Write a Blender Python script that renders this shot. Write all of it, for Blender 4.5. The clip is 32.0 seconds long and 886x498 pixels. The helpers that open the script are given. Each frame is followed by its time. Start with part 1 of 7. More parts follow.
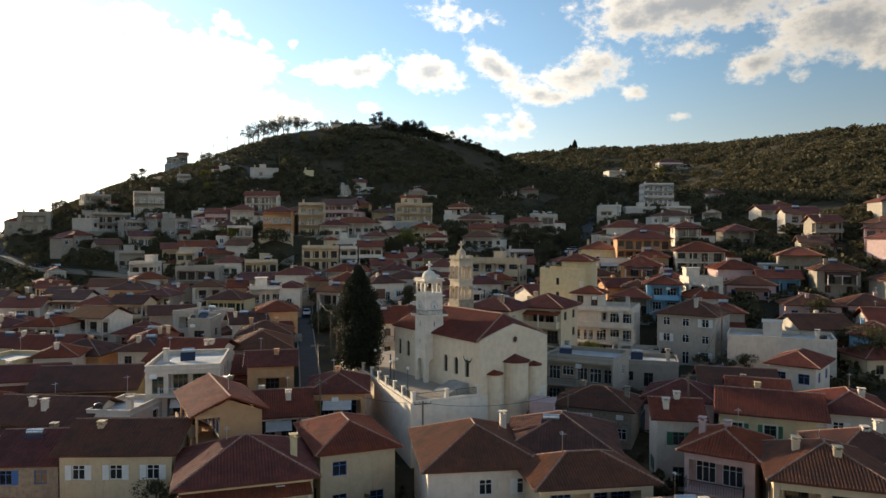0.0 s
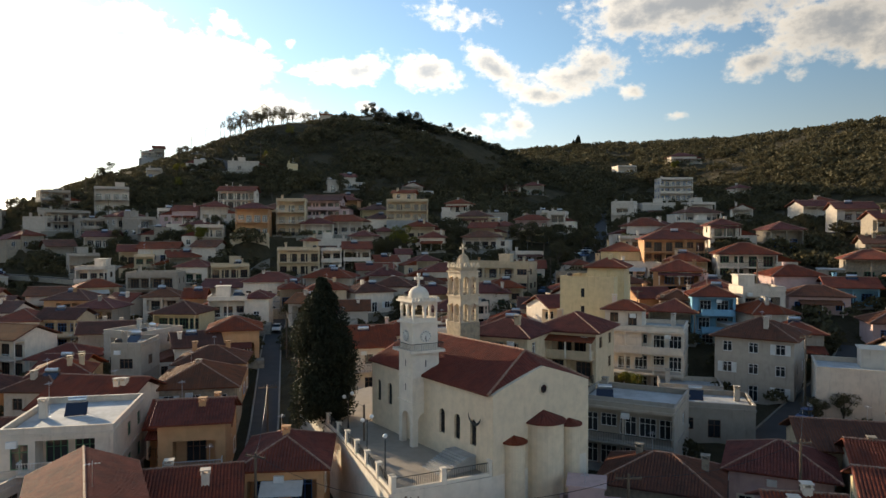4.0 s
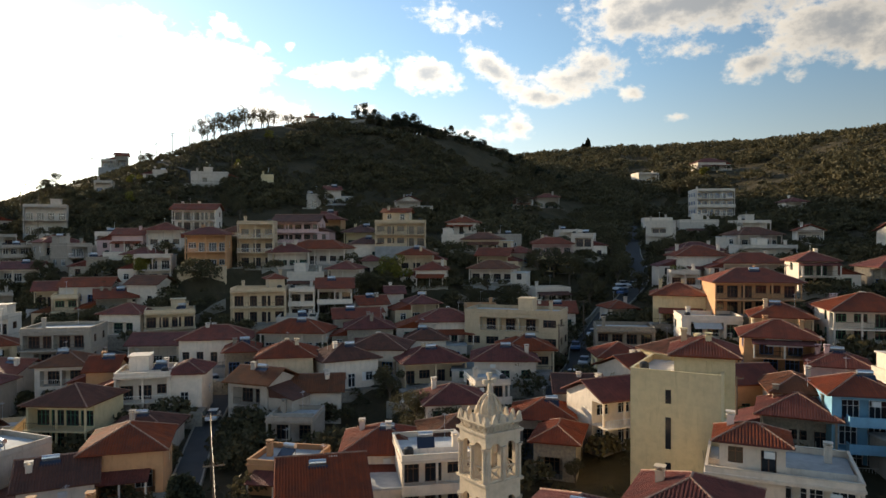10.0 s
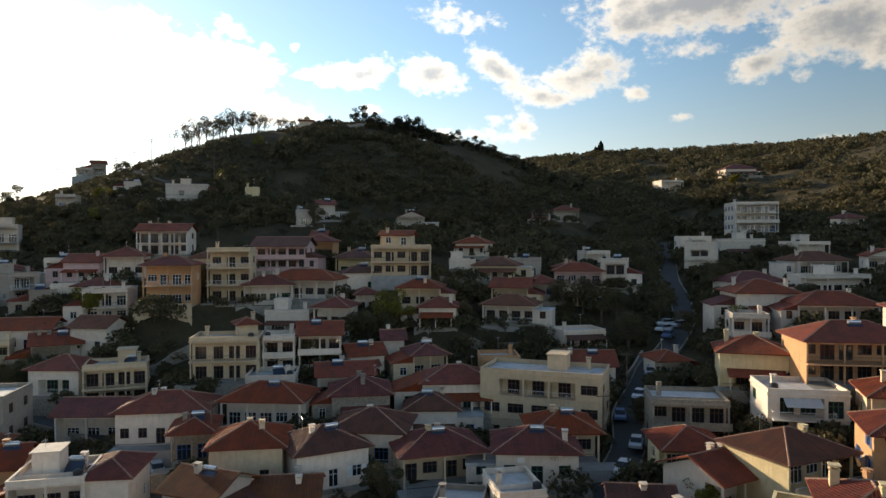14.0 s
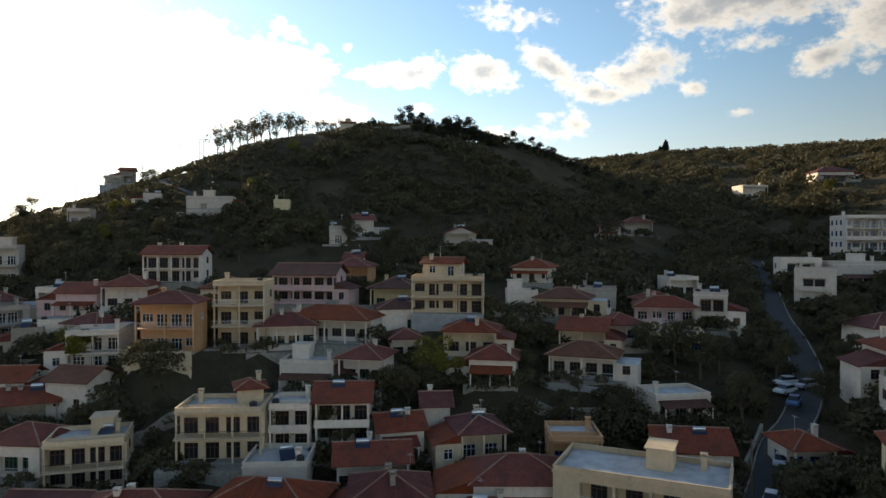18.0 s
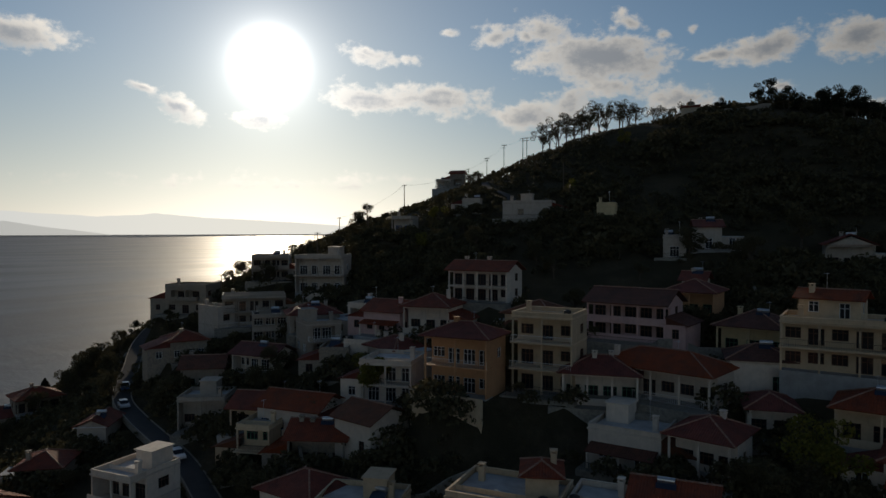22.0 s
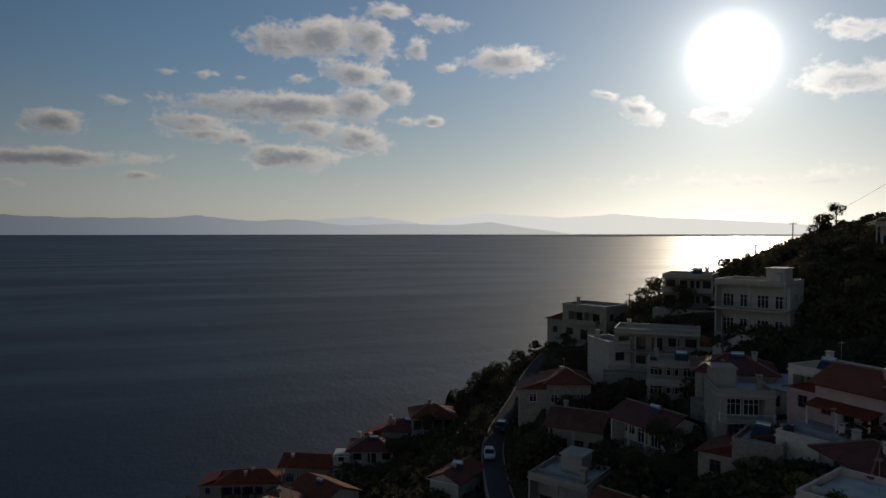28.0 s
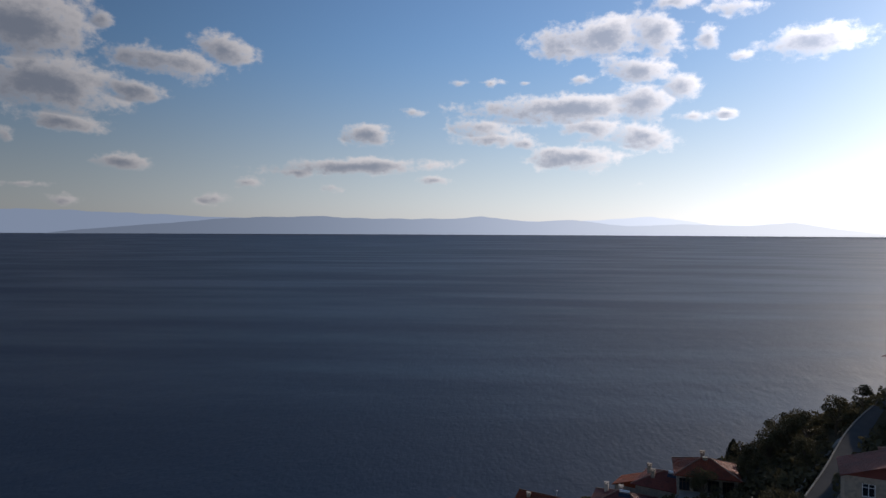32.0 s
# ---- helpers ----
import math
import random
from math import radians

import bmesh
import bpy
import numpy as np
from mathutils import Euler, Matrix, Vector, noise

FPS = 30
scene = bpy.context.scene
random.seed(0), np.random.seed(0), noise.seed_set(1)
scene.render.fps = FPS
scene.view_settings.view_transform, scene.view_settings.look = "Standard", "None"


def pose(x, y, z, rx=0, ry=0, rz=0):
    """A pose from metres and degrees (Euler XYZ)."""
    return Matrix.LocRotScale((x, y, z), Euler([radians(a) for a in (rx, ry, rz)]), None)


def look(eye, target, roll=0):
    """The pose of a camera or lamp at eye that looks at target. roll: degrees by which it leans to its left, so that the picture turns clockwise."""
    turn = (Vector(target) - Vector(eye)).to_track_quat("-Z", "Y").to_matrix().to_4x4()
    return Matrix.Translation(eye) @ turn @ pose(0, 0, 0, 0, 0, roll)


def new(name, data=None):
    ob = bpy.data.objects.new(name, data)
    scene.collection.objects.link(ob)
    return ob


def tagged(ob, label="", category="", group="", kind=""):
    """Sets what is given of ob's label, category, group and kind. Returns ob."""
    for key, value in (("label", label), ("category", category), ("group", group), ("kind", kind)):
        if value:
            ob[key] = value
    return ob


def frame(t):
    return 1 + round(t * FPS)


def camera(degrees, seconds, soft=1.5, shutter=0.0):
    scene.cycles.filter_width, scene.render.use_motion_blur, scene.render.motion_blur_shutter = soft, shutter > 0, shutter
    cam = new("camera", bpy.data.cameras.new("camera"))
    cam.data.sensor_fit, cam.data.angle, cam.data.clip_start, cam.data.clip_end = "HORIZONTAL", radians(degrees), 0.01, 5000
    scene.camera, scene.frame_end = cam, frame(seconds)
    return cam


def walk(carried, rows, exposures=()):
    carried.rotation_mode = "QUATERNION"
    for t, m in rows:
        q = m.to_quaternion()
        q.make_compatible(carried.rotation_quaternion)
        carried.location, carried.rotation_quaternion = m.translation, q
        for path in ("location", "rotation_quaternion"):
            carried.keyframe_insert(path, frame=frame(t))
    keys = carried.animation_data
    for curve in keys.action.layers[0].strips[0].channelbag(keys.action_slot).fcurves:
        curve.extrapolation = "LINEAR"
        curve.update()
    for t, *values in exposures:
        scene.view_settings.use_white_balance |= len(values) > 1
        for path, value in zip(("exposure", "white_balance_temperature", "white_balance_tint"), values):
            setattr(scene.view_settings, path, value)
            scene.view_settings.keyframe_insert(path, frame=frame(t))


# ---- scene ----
cam = camera(66.2, 32.0)
METRES, EYE = 220.0, 45.0
ROWS = [
    (0.0, 0.0, 0.0, 0.0, 0.0, -0.89, -0.12),
    (0.5, 0.0003, 0.0153, -0.0001, -0.02, -0.89, -0.11),
    (1.0, 0.0005, 0.0307, -0.0002, -0.06, -0.91, -0.1),
    (1.5, 0.0007, 0.0463, -0.0001, -0.09, -0.92, -0.08),
    (2.0, 0.0008, 0.0618, 0.0001, -0.11, -0.93, -0.07),
    (2.5, 0.001, 0.0774, 0.0003, -0.12, -0.92, -0.06),
    (4.5, 0.0015, 0.1396, 0.0025, -0.18, -0.94, -0.01),
    (5.0, 0.0018, 0.1552, 0.0048, -0.19, -0.94, 0.01),
    (5.5, 0.0018, 0.1706, 0.0074, -0.22, -0.95, 0.03),
    (6.0, 0.002, 0.1856, 0.0103, -0.22, -0.92, 0.04),
    (6.5, 0.002, 0.2012, 0.0129, -0.24, -0.91, 0.06),
    (7.0, 0.0019, 0.2164, 0.0157, -0.25, -0.91, 0.08),
    (7.5, 0.0016, 0.2314, 0.0184, -0.24, -0.9, 0.08),
    (8.0, 0.0013, 0.2466, 0.0212, -0.23, -0.83, 0.09),
    (8.5, 0.0011, 0.2616, 0.024, -0.21, -0.78, 0.11),
    (9.0, 0.0009, 0.2766, 0.0272, -0.2, -0.78, 0.14),
    (9.5, 0.0008, 0.2917, 0.0304, -0.18, -0.77, 0.16),
    (10.0, 0.0003, 0.307, 0.0337, -0.16, -0.76, 0.17),
    (10.5, -0.0004, 0.3222, 0.037, -0.1, -0.75, 0.15),
    (11.0, -0.0008, 0.3364, 0.0401, -0.03, -0.74, 0.15),
    (11.5, -0.0014, 0.3516, 0.0436, 0.01, -0.74, 0.16),
    (12.0, -0.0018, 0.3669, 0.0469, 0.06, -0.69, 0.17),
    (12.5, -0.0021, 0.3821, 0.0505, 0.1, -0.68, 0.18),
    (13.0, -0.0023, 0.3973, 0.0543, 0.14, -0.68, 0.18),
    (13.5, -0.0026, 0.4126, 0.0579, 0.18, -0.7, 0.19),
    (14.0, -0.003, 0.428, 0.0616, 0.22, -0.72, 0.19),
    (14.5, -0.0033, 0.4433, 0.0651, 0.25, -0.74, 0.18),
    (16.5, -0.0052, 0.5049, 0.0791, 0.37, -0.75, 0.08),
    (17.0, -0.0056, 0.5202, 0.0823, 0.39, -0.78, 0.07),
    (17.5, -0.0066, 0.536, 0.0848, 0.93, -0.79, 0.04),
    (18.0, -0.0077, 0.5513, 0.0877, 4.49, -0.86, 0.06),
    (18.5, -0.008, 0.5673, 0.09, 9.21, -0.9, 0.05),
    (19.0, -0.0095, 0.5833, 0.0921, 14.05, -0.95, 0.04),
    (19.5, -0.0113, 0.5993, 0.0943, 18.71, -1.03, 0.04),
    (20.0, -0.014, 0.6152, 0.0973, 23.02, -1.23, 0.03),
    (20.5, -0.0174, 0.6302, 0.0998, 27.26, -1.32, 0.04),
    (21.0, -0.021, 0.6453, 0.1025, 30.44, -1.45, 0.06),
    (21.5, -0.0263, 0.66, 0.1041, 31.53, -1.45, 0.07),
    (22.0, -0.0316, 0.6741, 0.1058, 32.49, -1.46, 0.08),
    (22.5, -0.038, 0.6882, 0.1074, 33.45, -1.46, 0.07),
    (23.0, -0.0444, 0.7022, 0.1092, 34.4, -1.46, 0.06),
    (23.5, -0.0515, 0.7155, 0.1108, 35.3, -1.45, 0.05),
    (24.0, -0.0589, 0.7284, 0.1126, 36.21, -1.46, 0.04),
    (24.5, -0.0671, 0.7415, 0.1141, 37.2, -1.43, 0.03),
    (25.0, -0.0755, 0.7529, 0.1154, 41.8, -1.42, 0.02),
    (25.5, -0.0847, 0.7652, 0.1161, 48.82, -1.44, 0.01),
    (26.0, -0.0947, 0.7777, 0.1165, 56.35, -1.46, 0.0),
    (26.5, -0.1051, 0.7905, 0.1164, 62.9, -1.49, 0.0),
    (28.5, -0.147, 0.8264, 0.1171, 71.31, -1.46, 0.0),
    (29.0, -0.1595, 0.834, 0.1173, 74.44, -1.46, 0.0),
    (29.5, -0.1733, 0.8414, 0.1173, 77.94, -1.47, 0.0),
    (30.0, -0.1882, 0.8482, 0.117, 81.46, -1.49, 0.0),
    (30.5, -0.2028, 0.8542, 0.117, 84.95, -1.47, 0.0),
    (31.0, -0.2214, 0.8612, 0.1159, 88.27, -1.46, -0.06),
    (31.5, -0.2377, 0.8662, 0.1159, 90.81, -1.48, -0.18),
    (32.0, -0.2559, 0.8712, 0.1147, 92.85, -1.46, -0.27),
]
EXPOSURES = ((0.0, 0.78, 7150, 10), (14.0, 0.78, 7150, 10), (17.5, 0.80, 7150, 10), (19.0, 0.55, 6900, 10), (20.0, -0.2, 6700, 10), (21.0, -0.95, 6550, 10),
             (24.0, -1.46, 6500, 10), (26.0, -1.5, 6450, 10), (28.5, -1.3, 6350, 12), (30.0, -0.95, 6080, 14), (31.0, -0.65, 5900, 16), (32.0, -0.45, 5820, 17))
walk(cam, [(t, pose(METRES * x, METRES * y, EYE + METRES * z, 90 + pitch, roll, yaw)) for t, x, y, z, yaw, pitch, roll in ROWS], EXPOSURES)

# ---------------------------------------------------------------- sky and sun
SUN_AZ, SUN_EL = 46.7, 13.3          # degrees left of +y, and above the horizon
SUN = Vector((-math.sin(radians(SUN_AZ)) * math.cos(radians(SUN_EL)),
              math.cos(radians(SUN_AZ)) * math.cos(radians(SUN_EL)), math.sin(radians(SUN_EL))))


class Nodes:
    """Short hand for building a node tree."""

    def __init__(self, tree):
        self.tree = tree

    def add(self, kind, **settings):
        n = self.tree.nodes.new(kind)
        for k, v in settings.items():
            setattr(n, k, v)
        return n

    def wire(self, socket, value):
        if isinstance(value, bpy.types.NodeSocket):
            self.tree.links.new(value, socket)
        else:
            socket.default_value = value

    def math(self, op, a, b=0.0, c=0.0, clamp=False):
        n = self.add("ShaderNodeMath", operation=op, use_clamp=clamp)
        for i, v in enumerate((a, b, c)):
            self.wire(n.inputs[i], v)
        return n.outputs[0]

    def vec(self, op, a, b=(0, 0, 0)):
        n = self.add("ShaderNodeVectorMath", operation=op)
        self.wire(n.inputs[0], a)
        self.wire(n.inputs[1], b)
        return n.outputs["Value" if op in ("LENGTH", "DOT_PRODUCT", "DISTANCE") else "Vector"]

    def mix(self, f, a, b, blend="MIX"):
        n = self.add("ShaderNodeMix", data_type="RGBA", blend_type=blend)
        self.wire(n.inputs[0], f)
        self.wire(n.inputs[6], a)
        self.wire(n.inputs[7], b)
        return n.outputs[2]

    def smooth(self, x, lo, hi):
        n = self.add("ShaderNodeMapRange", interpolation_type="SMOOTHSTEP")
        self.wire(n.inputs[0], x)
        n.inputs[1].default_value, n.inputs[2].default_value = lo, hi
        return n.outputs[0]

    def noise(self, v, scale, detail=4.0, rough=0.55):
        n = self.add("ShaderNodeTexNoise")
        self.wire(n.inputs["Vector"], v)
        n.inputs["Scale"].default_value, n.inputs["Detail"].default_value, n.inputs["Roughness"].default_value = scale, detail, rough
        return n.outputs["Fac"]

    def ramp(self, x, stops):
        n = self.add("ShaderNodeValToRGB")
        self.wire(n.inputs[0], x)
        e = n.color_ramp.elements
        while len(e) < len(stops):
            e.new(0.5)
        for k, (p, c) in zip(e, stops):
            k.position, k.color = p, (*c, 1)
        return n.outputs[0]


world = bpy.data.worlds.new("sky")
scene.world = world
world.use_nodes = True
W = Nodes(world.node_tree)
W.tree.nodes.clear()
sky = W.add("ShaderNodeTexSky", sky_type="NISHITA", sun_disc=False, sun_elevation=radians(SUN_EL), sun_rotation=radians(-SUN_AZ),
            altitude=60.0, air_density=1.0, dust_density=0.22, ozone_density=1.6)
way = W.add("ShaderNodeTexCoord").outputs["Generated"]
axes = W.add("ShaderNodeSeparateXYZ")
W.wire(axes.inputs[0], way)
az = W.math("MULTIPLY", W.math("ARCTAN2", W.math("MULTIPLY", axes.outputs[0], -1.0), axes.outputs[1]), 57.2958)
el = W.math("MULTIPLY", W.math("ARCSINE", axes.outputs[2]), 57.2958)
azel = W.add("ShaderNodeCombineXYZ")
W.wire(azel.inputs[0], az)
W.wire(azel.inputs[1], el)
billow = W.noise(W.vec("MULTIPLY", azel.outputs[0], (0.36, 0.55, 1)), 1.0, 6.0, 0.52)
puff = W.noise(W.vec("MULTIPLY", azel.outputs[0], (1.3, 1.7, 1)), 1.0, 5.0, 0.6)
cover = None
belly = None


def cloud(a, e, wide, high, thick=1.0, tilt=0.0):
    """One cloud at azimuth a (left is positive) and elevation e, with half its width and height, all in degrees; tilt: rising to the right."""
    global cover, belly
    c, s = math.cos(radians(tilt)), math.sin(radians(tilt))
    off = W.vec("SUBTRACT", azel.outputs[0], (a, e, 0))
    q = W.add("ShaderNodeCombineXYZ")
    W.wire(q.inputs[0], W.vec("DOT_PRODUCT", off, (c / wide, -s / wide, 0)))
    W.wire(q.inputs[1], W.vec("DOT_PRODUCT", off, (s / high, c / high, 0)))
    q = q.outputs[0]
    m = W.math("MULTIPLY_ADD", W.vec("LENGTH", q), -thick, thick)
    aside = 0.30 if a > SUN_AZ + 6 else -0.12
    low = W.math("ADD", m, W.vec("DOT_PRODUCT", q, (aside, -0.38 if a > SUN_AZ - 6 else -0.05, 0)))        # the side turned from the sun
    cover = m if cover is None else W.math("SMOOTH_MAX", cover, m, 0.22)
    belly = low if belly is None else W.math("MAXIMUM", belly, W.math("MINIMUM", low, W.math("MULTIPLY", m, 3.0)))


cloud(-20.2, 18, 10.6, 2.6, 1.25)
cloud(-29.9, 15.2, 5.2, 2.9, 1.2)
cloud(-15.1, 17.1, 4, 2, 0.95, -9)
cloud(-24.9, 13.2, 2.6, 1.2, 0.9, 6)
cloud(-20.2, 14.8, 2.3, 0.7, 0.55)
cloud(-27.8, 12.1, 0.9, 0.6, 0.45)
cloud(-34, 13.7, 3.5, 2.4, 1.1)
cloud(-11.7, 13.3, 5.1, 1.8, 0.95, 15)
cloud(-4.4, 13.9, 3.8, 1.4, 0.95, -32)
cloud(-8.3, 11.8, 2.8, 1.1, 0.85, -9)
cloud(6.8, 13.7, 4.5, 1.3, 0.95, 9)
cloud(1.4, 13.6, 3.5, 1.6, 0.95)
cloud(10.5, 13.5, 1.6, 0.6, 0.8)
cloud(-0.7, 18.1, 3.2, 1.1, 0.5, -10)
cloud(6.1, 10.8, 1.2, 0.5, 0.7)
cloud(-6.4, 9.4, 1.6, 1.2, 0.75, -36)
cloud(-4.4, 9.8, 0.9, 0.6, 0.65)
cloud(-3.6, 8.6, 3.4, 0.8, 0.5)
cloud(0.2, 8.6, 1.8, 1, 0.5)
cloud(-15.8, 11.8, 0.9, 0.7, 0.55)
cloud(-30, 7.3, 1.5, 0.4, 0.6)
cloud(-19.2, 9.7, 1, 0.4, 0.4)
cloud(23.9, 16.1, 3.2, 1.3, 0.8, -13)
cloud(21.9, 9.9, 3.5, 1.6, 0.7, -17)
cloud(13.7, 10.5, 3.3, 1.4, 0.7, -9)
cloud(27.7, 16.6, 1.8, 0.5, 0.5)
cloud(17.2, 16.4, 1.5, 0.7, 0.7, -28)
cloud(12.4, 15.5, 0.6, 0.4, 0.7)
cloud(19.7, 13.9, 6.8, 2.4, 1.25, -4)
cloud(18.3, 11.6, 3.3, 1.2, 0.7, -9)
cloud(53.6, 9.7, 2.6, 1, 1, -23)
cloud(56.2, 11, 1.6, 0.4, 0.85, -14)
cloud(38.6, 14.5, 2.8, 0.7, 0.75, -11)
cloud(34.9, 14, 1.2, 0.5, 0.5)
cloud(39.3, 11, 4.3, 1.4, 0.95, -8)
cloud(33.7, 10.8, 6.3, 1.4, 0.95, -7)
cloud(25.2, 9.4, 3.7, 1.4, 0.9)
cloud(22.2, 10.4, 2.6, 1.6, 0.8, 15)
cloud(28, 15.8, 1.8, 0.8, 0.85, 14)
cloud(25.5, 15.9, 1, 0.5, 0.7, -50)
cloud(31.8, 16.2, 0.9, 0.4, 0.7)
cloud(14.7, 15.3, 0.7, 0.4, 0.7)
cloud(11.9, 13.3, 1.3, 0.4, 0.7)
cloud(44, 3.9, 14.3, 0.6, 0.22)
cloud(31.8, 4.4, 9.3, 0.4, 0.22)
cloud(64.4, 13.9, 4, 1.3, 1.15)
cloud(69.4, 13.4, 1.1, 0.4, 0.6)
cloud(47.4, 9.1, 2.6, 0.8, 0.9)
cloud(39.2, 14.4, 2.4, 0.7, 0.7, -13)
cloud(35.3, 14.2, 1, 0.4, 0.6)
cloud(34.5, 11, 5.9, 1.1, 0.85, 3)
cloud(79.9, 15.6, 6.1, 1.8, 1.1, 5)
cloud(75.6, 15.7, 2.8, 2, 1.05, -17)
cloud(82.6, 14.6, 3.3, 1, 1)
cloud(74.5, 17.7, 2.4, 0.8, 0.9)
cloud(69.5, 16.9, 2.3, 0.7, 0.75)
cloud(71.8, 15, 1.2, 1.1, 0.95)
cloud(76.7, 12.8, 3.4, 1.2, 1.05, -12)
cloud(73.7, 11.5, 1.8, 1.1, 1, -16)
cloud(83, 10.1, 9, 1.4, 1.15, 1)
cloud(76.5, 10.5, 2.7, 1.8, 1.1)
cloud(89.9, 8.7, 2.9, 1, 0.8)
cloud(88.8, 7.7, 3.2, 0.7, 0.7)
cloud(86, 7.3, 1.3, 0.6, 0.85)
cloud(80.5, 8.4, 2.9, 1.2, 1)
cloud(76.6, 7.7, 3.3, 1.2, 1, -6)
cloud(81.9, 6.1, 4.1, 1.2, 1.1)
cloud(81.4, 12.3, 1.1, 0.5, 0.8)
cloud(72.9, 9.1, 1.6, 0.5, 0.85)
cloud(70.4, 9.2, 1.2, 0.4, 0.8)
cloud(86, 12.2, 0.6, 0.2, 0.6)
cloud(89, 12.3, 1.2, 0.2, 0.45)
cloud(124.4, 14.5, 5.5, 2.8, 1.2, 4)
cloud(119.4, 15.5, 1.1, 0.8, 0.9)
cloud(122.7, 10.7, 5.6, 2.6, 1.15, -4)
cloud(117.3, 10.6, 3.2, 1, 1, -5)
cloud(122, 7.9, 3.5, 0.8, 0.95, -7)
cloud(114.9, 12.9, 5.2, 1.3, 1, -5)
cloud(110.5, 14.1, 2.6, 1.3, 1.05, -7)
cloud(125.5, 6.7, 0.6, 0.7, 0.8)
cloud(118.2, 5.2, 2.7, 0.7, 0.9)
cloud(109, 3.9, 1.3, 0.5, 0.75)
cloud(111.4, 2.5, 1.5, 0.5, 0.55)
cloud(122.1, 2.2, 1.1, 0.5, 0.5)
cloud(99.2, 8, 2.7, 1, 1.15)
cloud(99.7, 5.4, 8.5, 0.8, 1.05, 2)
cloud(93.5, 4.3, 1.7, 0.5, 0.75)
cloud(102.2, 3.6, 1, 0.4, 0.5)
cloud(104.8, 4.8, 2.4, 0.5, 0.9)
cloud(95.5, 9.9, 1.2, 0.4, 0.6)
cloud(91.5, 12.2, 1, 0.4, 0.7)
cloud(88.9, 12.2, 0.7, 0.4, 0.7)
cloud(124.5, 3.3, 2, 0.2, 0.4)
# added, never in view: clouds that carry the sky on and light shaded fronts
cloud(140, 9, 7, 2.2, 1.1)
cloud(158, 16, 9, 3, 1.1)
cloud(178, 8, 8, 2, 1.1)
cloud(-160, 20, 10, 4, 1.1)
cloud(-138, 11, 8, 2.4, 1.1)
cloud(-110, 17, 9, 3.4, 1.1)
cloud(-85, 9, 9, 2.4, 1.1)
cloud(-60, 22, 10, 4, 1.1)
cloud(-52, 14, 8, 3, 1.1)
cloud(-75, 20, 10, 4, 1.1)
cloud(120, 32, 9, 4, 1.1)
cloud(60, 38, 10, 4, 1.1)
cloud(10, 34, 9, 4, 1.1)
cloud(-40, 36, 10, 4, 1.1)
cloud(170, 44, 12, 5, 1.1)
cloud(-100, 44, 12, 5, 1.1)
cloud(-20, 55, 12, 6, 1.1)
body = W.math("ADD", cover, W.math("ADD", W.math("MULTIPLY_ADD", billow, 1.7, -0.80), W.math("MULTIPLY_ADD", puff, 1.1, -0.55)))
veil = W.smooth(body, 0.0, 0.66)
core = W.smooth(W.math("ADD", belly, W.math("ADD", W.math("MULTIPLY_ADD", billow, 1.3, -0.65), W.math("MULTIPLY_ADD", puff, 0.7, -0.35))), 0.05, 1.1)
near = W.math("MAXIMUM", W.vec("DOT_PRODUCT", way, tuple(SUN)), 0.0)
bright = W.math("ADD", W.math("MULTIPLY_ADD", W.math("POWER", near, 2.6), 8.6, 3.6), W.math("ADD", W.math("MULTIPLY", W.math("POWER", near, 40.0), 9.0), W.math("MULTIPLY", W.math("MAXIMUM", W.math("MULTIPLY", W.vec("DOT_PRODUCT", way, tuple(SUN)), -1.0), 0.0), 9.5)))   # unseen clouds opposite the sun, brightened as if lit full on to fill shaded fronts
tone = W.mix(core, (1.20, 1.11, 0.98, 1), (0.42, 0.445, 0.48, 1))
scaled = W.add("ShaderNodeVectorMath", operation="SCALE")
W.wire(scaled.inputs[0], tone)
W.wire(scaled.inputs["Scale"], bright)
grey = W.add("ShaderNodeRGBToBW")
W.wire(grey.inputs[0], sky.outputs[0])
mist = W.add("ShaderNodeVectorMath", operation="SCALE")
mist.inputs[0].default_value = (1.02, 0.985, 0.95)
W.wire(mist.inputs["Scale"], grey.outputs[0])
low_air = W.math("MULTIPLY", W.smooth(el, 16.0, -1.0), 0.72)
clear = W.mix(low_air, W.mix(1.0, sky.outputs[0], (0.88, 1.0, 1.10, 1), "MULTIPLY"), mist.outputs[0])
toward = W.vec("DOT_PRODUCT", way, tuple(SUN))
# the sky is deepest a quarter turn from the sun
deep = W.math("MULTIPLY_ADD", W.smooth(W.math("ABSOLUTE", W.math("ADD", toward, -0.12)), 0.0, 0.70), 0.42, 0.58)
clear = W.mix(1.0, clear, deep, "MULTIPLY")
glow = W.math("ADD", W.math("ADD", W.math("MULTIPLY", W.math("POWER", near, 2600.0), 210.0), W.math("MULTIPLY", W.math("POWER", near, 480.0), 12.0)),
              W.math("ADD", W.math("MULTIPLY", W.math("POWER", near, 110.0), 2.6), W.math("MULTIPLY", W.math("POWER", near, 9.0), 1.5)))
aura = W.add("ShaderNodeVectorMath", operation="SCALE")
aura.inputs[0].default_value = (1.0, 0.97, 0.91)
W.wire(aura.inputs["Scale"], glow)
hidden = W.math("MULTIPLY", veil, 0.92)
dome = W.mix(hidden, W.vec("ADD", clear, aura.outputs[0]), W.vec("ADD", scaled.outputs[0], aura.outputs[0]))
back = W.add("ShaderNodeBackground")
W.wire(back.inputs[0], dome)
back.inputs[1].default_value = 0.125
W.wire(W.add("ShaderNodeOutputWorld").inputs[0], back.outputs[0])

lamp = bpy.data.lights.new("sun", "SUN")
lamp.energy, lamp.angle, lamp.color = 4.2, radians(0.6), (1.0, 0.84, 0.62)
new("sun", lamp).matrix_world = look(SUN * 300, (0, 0, 0))

